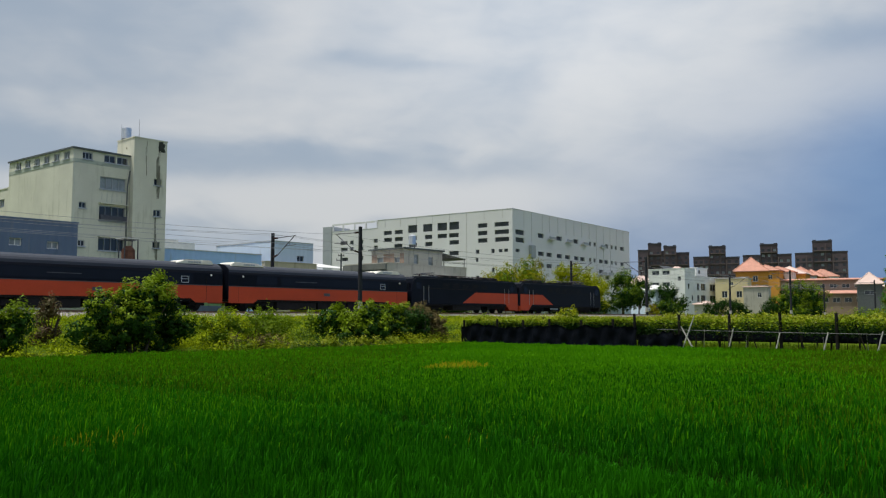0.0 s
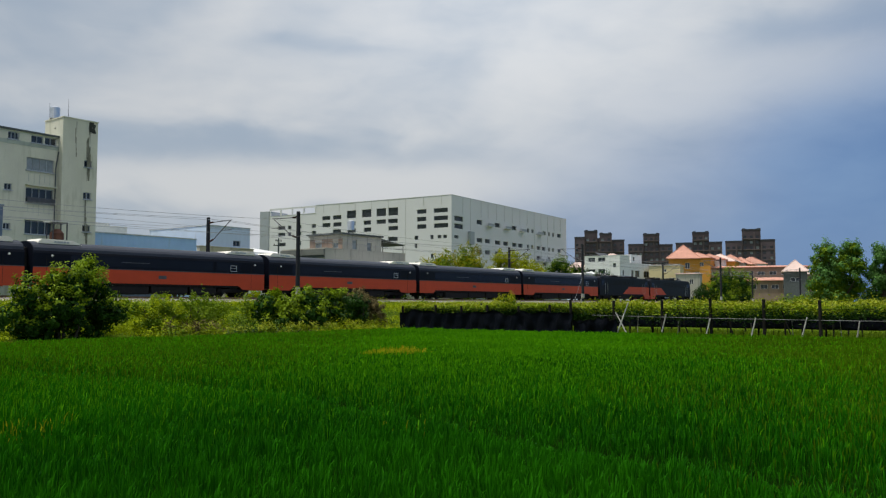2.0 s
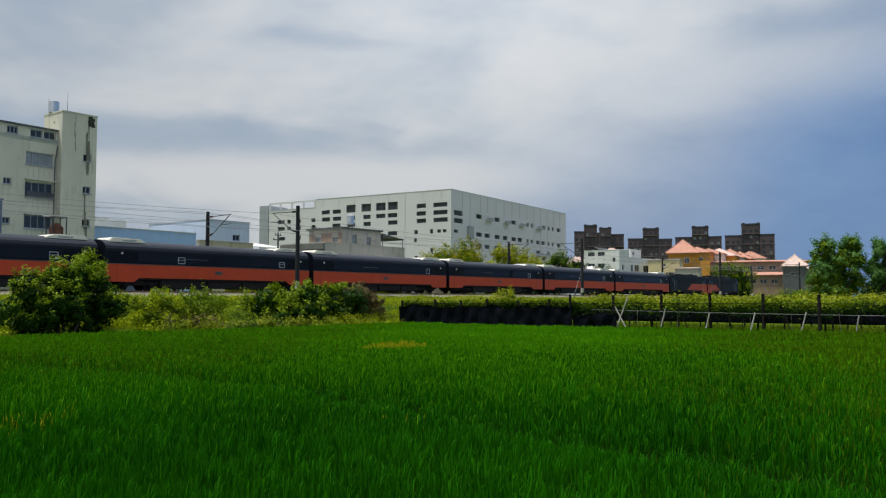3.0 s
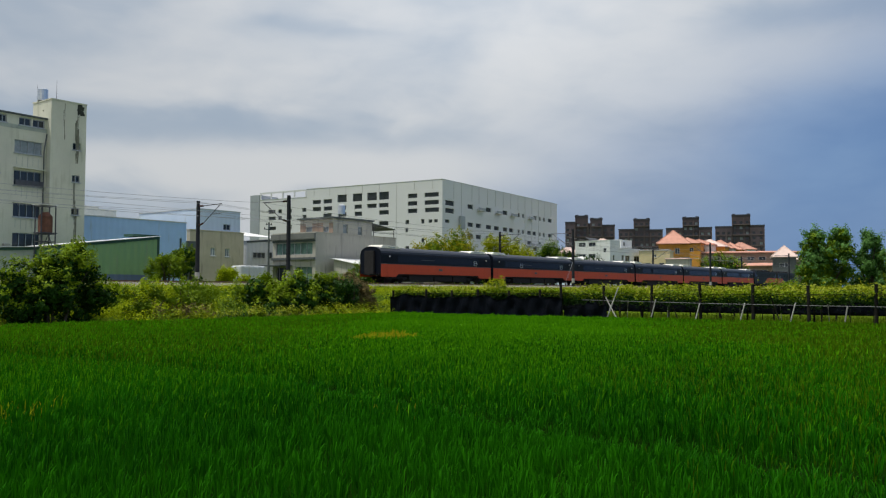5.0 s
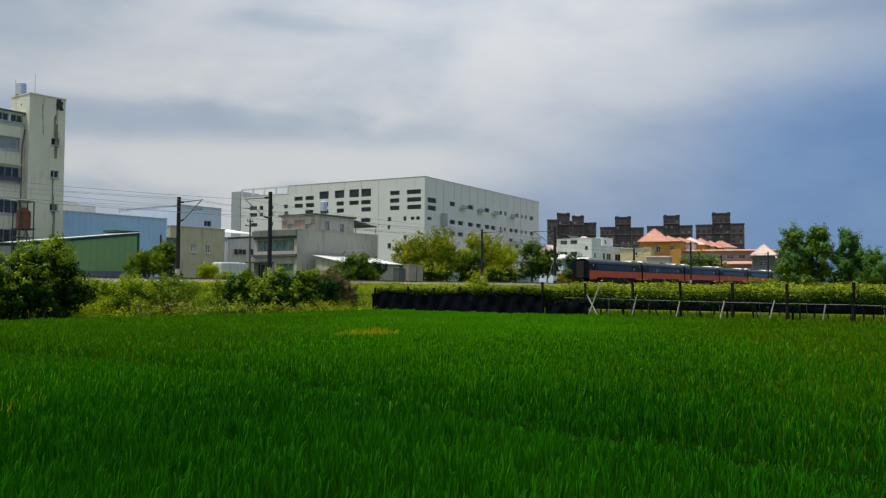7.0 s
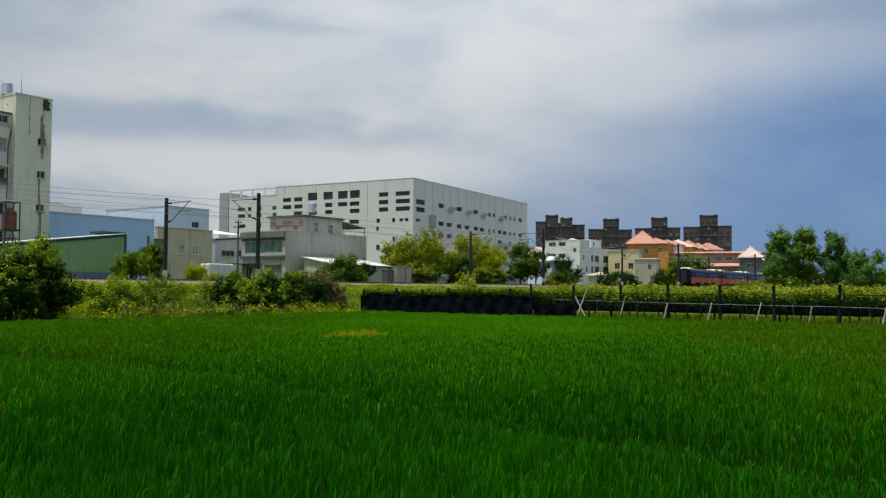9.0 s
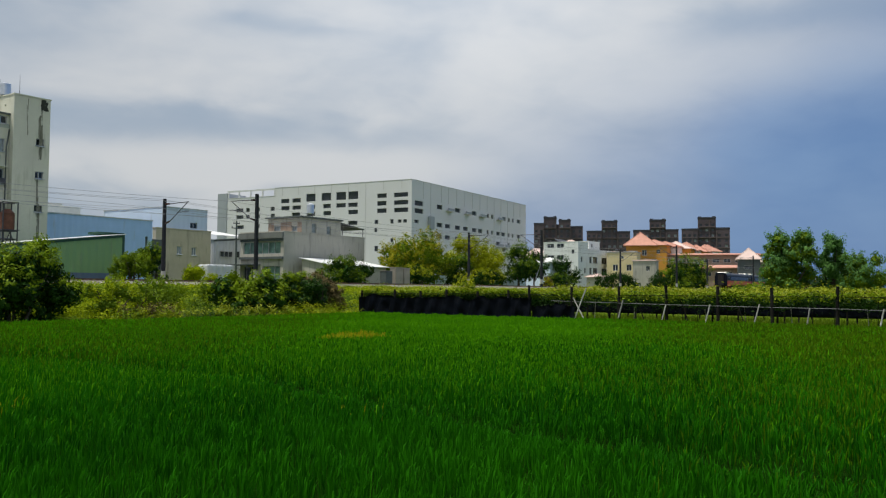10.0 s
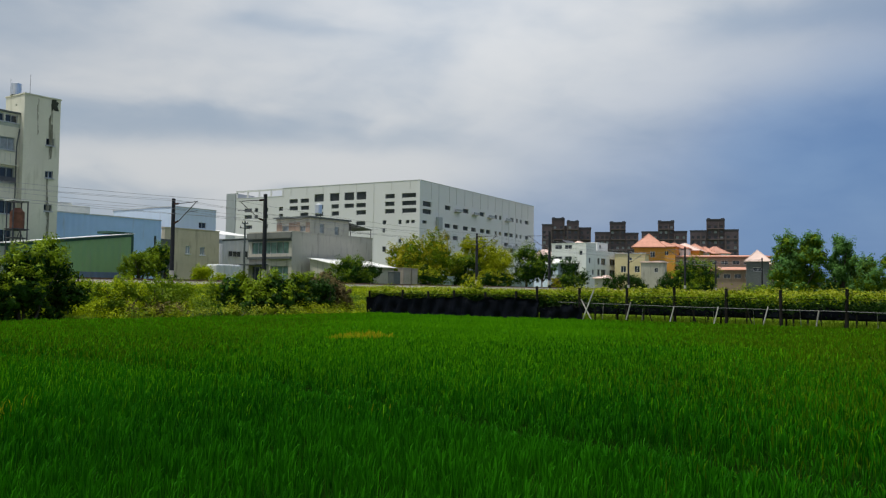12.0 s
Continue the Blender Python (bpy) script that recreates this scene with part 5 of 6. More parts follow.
def white_house():
    L = M_GLASS
    f = M_FRAME
    wa = [(c, z, w, 1.6, L, f, 1, True) for z in (9.4, 6.6) for c, w in ((1.8, 1.3), (4.6, 2.6), (10.2, 3.6), (15.0, 1.3))]
    wb = [(c, z, 1.9, 1.0, L, f, 1, False) for z in (12.7, 9.9, 7.0) for c in (7.5, 4.8)] + [(1.4, 11.2, 0.8, 1.0, L, f, 0, False)]
    building("white_tiled_house", "white tiled three-storey house with a flat roof", "house", 192.7, 90.1, 17.8, 7.0, 11.9, M_WHITE_HOUSE, wa, (), parapet=0.5)
    building("white_tall_house", "white flat-roofed house with small upper windows", "house", 187.2, 90.0, 5.5, 9.4, 13.55, M_WHITE_HOUSE, [(2.0, 9.4, 0.9, 1.3, L, f, 0, False), (3.9, 6.6, 0.9, 1.3, L, f, 0, False)], wb, parapet=0.5)
    building("white_roof_room", "white rooftop room on a tiled house", "house", 202.0, 94.0, 6.5, 3.0, 14.5, M_WHITE_HOUSE, [(1.8, 13.5, 1.1, 1.0)], (), parapet=0.2)
    solar = thing("roof_solar_panels", place(187.6, 96.0, 13.2), "row of dark tilted panels on a white roof", "solar panels")
    for k in range(3):
        bm = bmesh.new()
        prism(bm, [(-0.8, 0.35), (0.8, 1.25), (0.8, 1.33), (-0.8, 0.43)], k * 2.0, k * 2.0 + 1.85, axis="x")
        part("panel", bm, M_LOUVRE, solar)
        part("support", boxed(k * 2.0 + 0.8, k * 2.0 + 1.0, 0.55, 0.65, 0, 1.1), M_STEEL, solar)


white_house()


def polar(az_px, dist):
    """Ground point in the direction of a bearing given as its tangent."""
    a = math.atan(az_px)
    return math.sin(a) * dist, math.cos(a) * dist


def row_houses():
    tan = lambda px: (px - 784) / 1499.0
    x, y = polar(tan(1134), 232)
    hip_house("orange_house", "orange painted house with a salmon hipped roof", x, y, -14, 7.4, 6.5, 13.6, 17.4, M_ORANGE_WALL, M_ROOF_RED, [(1.0, 11.8, 1.2, 1.5), (-2.8, 10.2, 1.2, 1.4), (3.4, 9.6, 1.4, 1.2)], over=0.7)
    x, y = polar(tan(1104), 222)
    hip_house("yellow_house", "pale yellow two-storey house with a parapet roof", x, y, -20, 7.6, 7, 11.4, 11.7, M_YELLOW_WALL, M_CONCRETE, [(-1.6, 7.6, 1.3, 1.6), (1.8, 7.6, 1.3, 1.6), (0, 10.2, 1.0, 0.8)], over=0.15)
    x, y = polar(tan(1143), 214)
    hip_house("grey_garage", "grey rendered garage with a pink coping", x, y, -20, 5.6, 5, 9.0, 9.3, M_GREY_WALL, M_ROOF_PALE, [(0.8, 7.2, 0.9, 1.2)], over=0.2)
    spots = ((1158, 262, 15.2, 17.2, 9), (1178, 268, 15.0, 17.0, 10), (1197, 272, 14.6, 17.2, 10), (1215, 280, 14.4, 17.4, 9), (1232, 285, 14.2, 16.8, 8))
    for k, (px, dist, e, a, w) in enumerate(spots):
        x, y = polar(tan(px), dist)
        hip_house("red_roofed_house", "terraced house with a salmon tile roof", x, y, -25, w, 9, e, a, M_WHITE_HOUSE if k % 2 else M_ORANGE_WALL, M_ROOF_RED if k != 2 else M_ROOF_PALE, [(-2, e - 1.8, 1.2, 1.2), (2, e - 1.8, 1.2, 1.2)], group="red-roofed terrace")
    x, y = polar(tan(1238), 262)
    hip_house("long_arcade_house", "long low house with a pink roof and open gallery", x, y, -17, 34, 8, 12.3, 13.0, M_BROWN_WALL, M_ROOF_RED, [(-14 + k * 3.1, 10.7, 1.9, 1.0) for k in range(10)], over=0.6, ridge=28)
    x, y = polar(tan(1262), 250)
    hip_house("lower_gallery", "lower pink sloping roof on a pale wall", x, y, -17, 19, 5, 8.2, 9.2, M_BROWN_WALL, M_ROOF_RED, [(-7 + k * 2.8, 6.6, 1.8, 1.2) for k in range(6)], over=0.6, ridge=14)
    x, y = polar(tan(1325), 240)
    hip_house("pavilion", "grey stone pavilion with a pale pyramid roof", x, y, -18, 5.6, 5.6, 10.2, 13.4, M_GREY_DARK, M_ROOF_PALE, [(0, 8.2, 2.4, 1.0)], over=0.5)
    x, y = polar(tan(1350), 246)
    hip_house("far_row_house", "low house with a faded pink roof beside a pavilion", x, y, -18, 9, 6, 9.6, 10.4, M_BROWN_WALL, M_ROOF_PALE, [(-2, 7.8, 1.5, 1.2), (2, 7.8, 1.5, 1.2)], over=0.4, ridge=6)
    x, y = polar(tan(1058), 190)
    hip_house("field_hut", "small grey hut with a pale roof", x, y, -20, 4.2, 4, 4.6, 5.4, M_GREY_WALL, M_ROOF_PALE, (), over=0.4)
    x, y = polar(tan(965), 165)
    hip_house("open_shed", "pale shed with a white sheet roof", x, y, 30, 4.6, 9, 6.9, 8.0, M_PALE_BLUE, M_WHITE_ROOF, (), over=0.5, ridge=2)
    for px, dist, top in ((950, 225, 12.8), (1010, 285, 18.6), (1030, 288, 18.2), (1085, 280, 14.5), (1250, 300, 17.6)):
        x, y = polar(tan(px), dist)
        hip_house("gabled_house", "house with a pale red pointed roof among the far houses", x, y, 20, 6, 8, top - 2.6, top, M_WHITE_HOUSE, M_ROOF_RED if px > 1050 else M_ROOF_PALE, (), over=0.3, ridge=1)


row_houses()

# ---- rice field ----
FIELD_S, FIELD_O = 37.4, 31.2
YELLOW = ((18.3, 15.8, 1.25, 0.85), (4.6, 9.5, 0.6, 0.45), (7.4, 6.3, 0.3, 0.3))


def soft_noise(s, o, step, seed):
    """Smooth value noise on a lattice, from -1 to 1."""
    rng = np.random.default_rng(seed)
    table = rng.uniform(-1, 1, (256, 256))
    a, b = s / step + 100.0, o / step + 100.0
    i, j = np.floor(a).astype(int), np.floor(b).astype(int)
    u, v = a - i, b - j
    u, v = u * u * (3 - 2 * u), v * v * (3 - 2 * v)
    i, j = i % 255, j % 255
    return (table[i, j] * (1 - u) * (1 - v) + table[i + 1, j] * u * (1 - v) + table[i, j + 1] * (1 - u) * v + table[i + 1, j + 1] * u * v)


def wheel_track(o):
    """Where a sunken wheel track crosses the plot."""
    return np.interp(o, (2.0, 3.7, 5.5, 7.6, 9.4, 30.0), (7.3, 7.7, 8.0, 8.8, 9.3, 9.3))


def blades(hs, ho, count, width, seed, extra=0.0):
    rng = np.random.default_rng(seed)
    n = len(hs) * count
    s, o = np.repeat(hs, count), np.repeat(ho, count)
    worn = np.exp(-((s - wheel_track(o) - 0.15 * soft_noise(s, o, 0.8, 33)) / 0.55) ** 2)
    tall = 0.335 - 0.19 * worn + 0.025 * soft_noise(s, o, 3.1, 11) + 0.03 * soft_noise(s, o, 0.9, 12) + np.repeat(rng.normal(0, 0.025, len(hs)), count) + rng.normal(0, 0.03, n) + extra
    ang = rng.uniform(0, math.tau, n)
    root = rng.uniform(0.0, 0.075, n)
    lean = rng.uniform(0.01, 0.085, n)
    bs, bo = s + np.cos(ang) * root, o + np.sin(ang) * root
    ts, to = s + np.cos(ang) * (root + lean) + 0.02, o + np.sin(ang) * (root + lean)
    side = rng.uniform(0, math.tau, n)
    w = width * rng.uniform(0.7, 1.3, n)
    dx, dy = np.cos(side) * w / 2, np.sin(side) * w / 2
    k = rng.uniform(0.74, 0.92, n)
    ms, mo, mz = bs + (ts - bs) * k * 0.6, bo + (to - bo) * k * 0.6, 0.06 + (tall - 0.06) * k
    loc = np.stack([np.stack([bs, bo, np.full(n, 0.06)], 1), np.stack([ms - dx, mo - dy, mz], 1), np.stack([ms + dx, mo + dy, mz], 1), np.stack([ts, to, tall], 1)], 1).reshape(-1, 3)
    a, c = np.array(ALONG), np.array(ACROSS)
    return loc[:, :1] * a + loc[:, 1:2] * c + loc[:, 2:3] * np.array([0, 0, 1.0])


def build_rice():
    rng = np.random.default_rng(21)
    gs, go = np.meshgrid(np.arange(-24, FIELD_S, 0.20), np.arange(-26, FIELD_O, 0.20))
    s, o = gs.ravel(), go.ravel()
    s = s + rng.normal(0, 0.035, len(s))
    o = o + rng.normal(0, 0.035, len(o))
    x = s * ALONG.x + o * ACROSS.x
    y = s * ALONG.y + o * ACROSS.y
    r, ang = np.hypot(x, y), np.degrees(np.arctan2(x, y))
    # a wheel track across the plot
    gap = (np.abs(s - wheel_track(o) - 0.15 * soft_noise(s, o, 0.8, 33)) < 0.16)
    keep = (r > 2.0) & (np.abs(ang) < 75) & ~(gap & (rng.random(len(s)) < 0.62))
    keep &= (np.abs(ang + 3) < 37) | (rng.random(len(s)) < 0.15)
    s, o, r = s[keep], o[keep], r[keep]
    yellow = np.zeros(len(s))
    for cs, co, a, b in YELLOW:
        thin = (0.05 if a < 0.4 else 0.16) if cs < 10 else 0.8
        e = ((s - cs) / a) ** 2 + ((o - co) / b) ** 2 + 0.5 * soft_noise(s, o, 0.35, 8)
        yellow = np.maximum(yellow, thin * np.clip(2.0 - 2.0 * e, 0, 1))
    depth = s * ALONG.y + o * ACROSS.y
    # Far rice is yellower; the brighter light on it is coloured in as well.
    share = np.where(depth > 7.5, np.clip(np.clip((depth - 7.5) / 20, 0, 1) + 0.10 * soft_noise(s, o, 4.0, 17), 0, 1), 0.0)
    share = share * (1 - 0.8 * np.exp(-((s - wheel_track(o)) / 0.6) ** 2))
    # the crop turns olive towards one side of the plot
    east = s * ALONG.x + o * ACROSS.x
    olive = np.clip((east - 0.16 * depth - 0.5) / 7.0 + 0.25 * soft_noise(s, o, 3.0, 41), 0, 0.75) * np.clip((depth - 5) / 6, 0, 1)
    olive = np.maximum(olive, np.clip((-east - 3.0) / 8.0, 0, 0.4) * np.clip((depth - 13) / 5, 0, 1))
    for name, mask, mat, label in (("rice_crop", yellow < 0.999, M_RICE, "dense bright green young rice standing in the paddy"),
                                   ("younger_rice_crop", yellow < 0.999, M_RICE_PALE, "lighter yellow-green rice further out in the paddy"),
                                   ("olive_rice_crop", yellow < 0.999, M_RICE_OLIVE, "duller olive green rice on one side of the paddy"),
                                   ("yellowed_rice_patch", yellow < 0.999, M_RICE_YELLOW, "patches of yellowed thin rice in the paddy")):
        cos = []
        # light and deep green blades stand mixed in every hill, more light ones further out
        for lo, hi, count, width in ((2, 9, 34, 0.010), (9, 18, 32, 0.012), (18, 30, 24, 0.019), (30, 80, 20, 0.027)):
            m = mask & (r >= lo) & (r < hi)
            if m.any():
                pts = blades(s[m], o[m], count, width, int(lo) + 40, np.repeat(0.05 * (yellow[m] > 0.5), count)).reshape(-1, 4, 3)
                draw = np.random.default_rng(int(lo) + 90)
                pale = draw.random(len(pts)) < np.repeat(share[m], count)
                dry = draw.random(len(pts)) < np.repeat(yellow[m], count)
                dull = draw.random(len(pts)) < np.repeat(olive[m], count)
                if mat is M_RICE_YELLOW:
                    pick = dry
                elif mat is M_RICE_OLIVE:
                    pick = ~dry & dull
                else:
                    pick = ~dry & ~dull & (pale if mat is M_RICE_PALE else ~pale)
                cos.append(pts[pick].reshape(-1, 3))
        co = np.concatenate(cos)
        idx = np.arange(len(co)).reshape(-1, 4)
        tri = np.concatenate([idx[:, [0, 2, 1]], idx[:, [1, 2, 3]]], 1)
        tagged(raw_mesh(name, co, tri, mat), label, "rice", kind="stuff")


build_rice()

# ---- shrubs, weeds and trees ----


def bush(name, label, s, o, rs, ro, h, mat, seed, n=5200, leaf=0.15, second=None, z=None, lobe=16, group="", category="bush", extra=()):
    root = thing(name, place(s, o, ground_height(o) if z is None else z), label, category, group)
    rng = np.random.default_rng(seed)
    for k in range(9):
        bm = bmesh.new()
        a = rng.uniform(0, math.tau)
        r = rng.uniform(0.2, 0.75)
        p0 = Vector((math.cos(a) * rs * 0.15, math.sin(a) * ro * 0.15, -0.1))
        p1 = Vector((math.cos(a) * rs * r, math.sin(a) * ro * r, h * rng.uniform(0.5, 0.85)))
        mid = p0.lerp(p1, 0.5) + Vector((0, 0, h * 0.08))
        tube(bm, p0, mid, 0.05, 0.035, 6)
        tube(bm, mid, p1, 0.035, 0.012, 6)
        part("stem", bm, M_BARK, root)
    n, leaf = int(n * 2.1), leaf * 0.80
    balls = lobes(rng, rs, ro, h, lobe, 0.08) + [(*e, 1.0) for e in extra]
    pts, out, bare = crown_points(rng, balls, n, leaf)
    pts[:, 2] = np.maximum(pts[:, 2], 0.02)
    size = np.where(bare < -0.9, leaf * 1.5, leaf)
    # Exposed upper leaves take the second colour as sunlit, the rest stay as shade.
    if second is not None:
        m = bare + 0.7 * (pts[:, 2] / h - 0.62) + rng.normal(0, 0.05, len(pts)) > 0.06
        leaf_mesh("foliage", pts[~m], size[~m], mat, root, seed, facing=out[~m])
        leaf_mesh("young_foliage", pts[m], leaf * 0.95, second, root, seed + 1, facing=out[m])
    else:
        leaf_mesh("foliage", pts, size, mat, root, seed, facing=out)
    return root


def tree(name, label, s, o, r, top, mat, seed, n=5200, leaf=0.34, second=None, z=1.9, trunk=0.2, low=0.25, lobe=22, group="trees beyond the railway", ratio=1.0, size=(0.3, 0.46)):
    root = thing(name, place(s, o, z), label, "tree", group)
    rng = np.random.default_rng(seed)
    h = top - z
    fork = h * max(low, 0.2) * 0.9
    bm = bmesh.new()
    tube(bm, (0, 0, -0.1), (0.05, 0.03, fork), trunk, trunk * 0.7, 10)
    part("trunk", bm, M_BARK, root)
    base = h * low
    balls = [(x, y, base + zz * (h - base) / h, rr * 0.92, q) for x, y, zz, rr, q in lobes(rng, r, r * ratio, h, lobe, 0.05, size)]
    for b in balls[:7]:
        bm = bmesh.new()
        mid = Vector((b[0] * 0.45, b[1] * 0.45, fork + (b[2] - fork) * 0.55))
        tube(bm, (0.05, 0.03, fork * 0.97), mid, trunk * 0.5, trunk * 0.3, 7)
        tube(bm, mid, Vector(b[:3]), trunk * 0.3, trunk * 0.1, 6)
        part("limb", bm, M_BARK, root)
    leaf *= 0.86
    pts, out, bare = crown_points(rng, balls, int(n * 1.9), leaf)
    size = np.where(bare < -0.9, leaf * 1.5, leaf)
    # Sunlight painted by colour: second on outer upper leaves, mat on the shaded inside.
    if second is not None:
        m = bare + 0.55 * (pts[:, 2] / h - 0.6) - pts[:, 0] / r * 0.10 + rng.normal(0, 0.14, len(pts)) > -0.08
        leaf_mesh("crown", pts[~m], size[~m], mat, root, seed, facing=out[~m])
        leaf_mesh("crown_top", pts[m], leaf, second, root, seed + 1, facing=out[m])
    else:
        leaf_mesh("crown", pts, size, mat, root, seed, facing=out)
    return root


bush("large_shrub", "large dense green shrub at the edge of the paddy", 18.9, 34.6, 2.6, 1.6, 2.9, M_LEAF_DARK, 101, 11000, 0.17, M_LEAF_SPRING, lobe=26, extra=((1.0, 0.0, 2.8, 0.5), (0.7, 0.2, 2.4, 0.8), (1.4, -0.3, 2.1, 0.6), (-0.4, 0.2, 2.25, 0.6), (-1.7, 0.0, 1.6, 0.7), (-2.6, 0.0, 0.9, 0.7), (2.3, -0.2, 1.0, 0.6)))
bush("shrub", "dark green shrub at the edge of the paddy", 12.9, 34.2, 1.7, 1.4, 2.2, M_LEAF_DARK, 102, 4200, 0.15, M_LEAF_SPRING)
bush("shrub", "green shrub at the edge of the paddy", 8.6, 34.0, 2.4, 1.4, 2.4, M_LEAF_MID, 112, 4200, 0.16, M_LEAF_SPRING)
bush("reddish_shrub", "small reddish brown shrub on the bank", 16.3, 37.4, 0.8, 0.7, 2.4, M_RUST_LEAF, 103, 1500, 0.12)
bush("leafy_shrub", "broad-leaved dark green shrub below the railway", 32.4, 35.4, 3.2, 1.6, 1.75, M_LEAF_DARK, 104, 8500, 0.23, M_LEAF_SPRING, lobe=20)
bush("leafy_shrub", "rounded dark green shrub with sunlit-toned tips below the railway", 36.6, 36.2, 2.2, 1.5, 2.0, M_LEAF_DARK, 105, 7000, 0.19, M_LEAF_SPRING, lobe=18)
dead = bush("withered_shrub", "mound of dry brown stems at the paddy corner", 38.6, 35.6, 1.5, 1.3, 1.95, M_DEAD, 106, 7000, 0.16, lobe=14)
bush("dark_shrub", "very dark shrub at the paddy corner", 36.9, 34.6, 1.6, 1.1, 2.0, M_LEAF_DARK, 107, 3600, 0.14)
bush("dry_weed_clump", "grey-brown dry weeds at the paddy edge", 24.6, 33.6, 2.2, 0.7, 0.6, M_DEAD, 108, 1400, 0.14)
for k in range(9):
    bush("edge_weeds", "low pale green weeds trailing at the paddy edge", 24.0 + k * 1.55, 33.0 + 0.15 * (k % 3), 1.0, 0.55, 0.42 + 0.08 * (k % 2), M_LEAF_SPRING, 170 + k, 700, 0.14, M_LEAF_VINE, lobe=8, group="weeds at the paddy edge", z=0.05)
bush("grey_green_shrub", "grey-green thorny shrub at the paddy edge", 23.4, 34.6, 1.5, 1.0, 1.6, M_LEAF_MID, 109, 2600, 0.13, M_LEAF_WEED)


for k, (s, o, r, h) in enumerate(((26.5, 36.5, 1.8, 1.5), (29.0, 38.5, 1.6, 1.2), (22.0, 38.0, 1.7, 1.4), (40.3, 39.0, 1.5, 1.2), (34.0, 39.5, 1.9, 1.3), (38.5, 41.5, 1.6, 1.0), (27.5, 41.0, 1.8, 1.0), (13.5, 38.0, 2.0, 1.5))):
    bush("bank_shrub", "low yellow-green shrub on the railway bank", s, o, r, r * 0.8, h, M_LEAF_MID, 140 + k, 1600, 0.15, M_LEAF_SPRING, lobe=12, group="shrubs on the bank")


def build_weeds():
    rng = np.random.default_rng(77)
    sets = {0: [], 1: [], 2: []}
    faces = {0: [], 1: [], 2: []}
    a, c = np.array(ALONG), np.array(ACROSS)
    for k in range(2300):
        s, o = rng.uniform(2, 70), 32.0 + 17.4 * rng.random() ** 1.1
        if s > 39.5 and o < 34.5 or o < 35.0 and 15.8 < s < 22.0:
            continue
        r, h = rng.uniform(0.3, 0.9), rng.uniform(0.2, 0.75) * (1.0 + 0.45 * soft_noise(np.array([s]), np.array([o]), 2.5, 51)[0])
        if o > 46.0:
            h *= 0.35
        n = int(40 + 70 * r)
        q = rng.normal(size=(n, 3))
        q /= np.linalg.norm(q, axis=1)[:, None]
        q[:, 2] = np.abs(q[:, 2])
        q *= np.array([r, r, h]) * rng.uniform(0.45, 1.25, (n, 1))
        zz = ground_height(o)
        w = (s + q[:, :1]) * a + (o + q[:, 1:2]) * c + (zz + q[:, 2:3]) * np.array([0, 0, 1.0])
        tone = soft_noise(np.array([s]), np.array([o]), 4.0, 5)[0] + rng.normal(0, 0.3)
        qs = q / (np.linalg.norm(q, axis=1)[:, None] + 1e-9)
        faces[0 if tone > -0.1 else 1 if tone > -0.6 else 2].append(qs[:, :1] * a + qs[:, 1:2] * c + qs[:, 2:3] * np.array([0, 0, 1.0]))
        sets[0 if tone > -0.1 else 1 if tone > -0.6 else 2].append(w)
    root = thing("bank_weeds", pose(0, 0, 0), "tangled yellow-green weeds covering the railway bank", "weeds", kind="stuff")
    for key, mat, name in ((0, M_LEAF_WEED, "pale_weeds"), (1, M_LEAF_MID, "green_weeds"), (2, M_LEAF_DARK, "dark_weeds")):
        tagged(leaf_mesh(name, np.concatenate(sets[key]), 0.105, mat, root, 9 + key, facing=np.concatenate(faces[key]), loose=0.3), kind="stuff")
    # upright grass on the crest and along the far side of the track
    n = 26000
    s = rng.uniform(0, 190, n)
    o = np.where(rng.random(n) < 0.6, rng.uniform(44, 49.9, n), rng.uniform(59.9, 63.5, n))
    z = np.interp(o, (31.5, 34, 40, 46, 49.2, 62, 66), (0.0, 0.2, 0.75, 1.55, 1.78, 1.78, 1.95))
    ang, h, w = rng.uniform(0, math.tau, n), rng.uniform(0.15, 0.42, n), rng.uniform(0.02, 0.05, n)
    p = s[:, None] * a + o[:, None] * c
    d = np.stack([np.cos(ang), np.sin(ang), np.zeros(n)], 1) * w[:, None]
    lean = rng.normal(0, 0.1, (n, 3)) * np.array([1, 1, 0])
    low = np.stack([p[:, 0], p[:, 1], z - 0.03], 1)
    tip = low + lean + np.stack([np.zeros(n), np.zeros(n), h], 1)
    co = np.stack([low - d, low + d, tip], 1).reshape(-1, 3)
    tagged(raw_mesh("crest_grass", co, np.arange(len(co)), M_LEAF_WEED, root), kind="stuff")


build_weeds()

T = tree
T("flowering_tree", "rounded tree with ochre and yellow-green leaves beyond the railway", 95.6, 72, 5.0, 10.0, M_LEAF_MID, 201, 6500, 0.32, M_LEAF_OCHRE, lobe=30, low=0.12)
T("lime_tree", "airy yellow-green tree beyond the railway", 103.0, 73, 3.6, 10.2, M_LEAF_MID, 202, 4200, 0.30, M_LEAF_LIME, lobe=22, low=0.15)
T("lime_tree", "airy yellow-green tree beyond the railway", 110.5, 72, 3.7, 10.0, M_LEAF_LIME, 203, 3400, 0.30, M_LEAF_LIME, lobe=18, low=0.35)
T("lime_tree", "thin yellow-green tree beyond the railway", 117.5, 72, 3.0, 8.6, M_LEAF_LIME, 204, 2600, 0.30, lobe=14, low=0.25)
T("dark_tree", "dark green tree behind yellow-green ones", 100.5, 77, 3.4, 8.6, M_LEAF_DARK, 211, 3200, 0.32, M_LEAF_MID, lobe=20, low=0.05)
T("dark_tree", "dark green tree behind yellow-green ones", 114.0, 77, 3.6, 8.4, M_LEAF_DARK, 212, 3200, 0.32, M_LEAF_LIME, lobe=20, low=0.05)
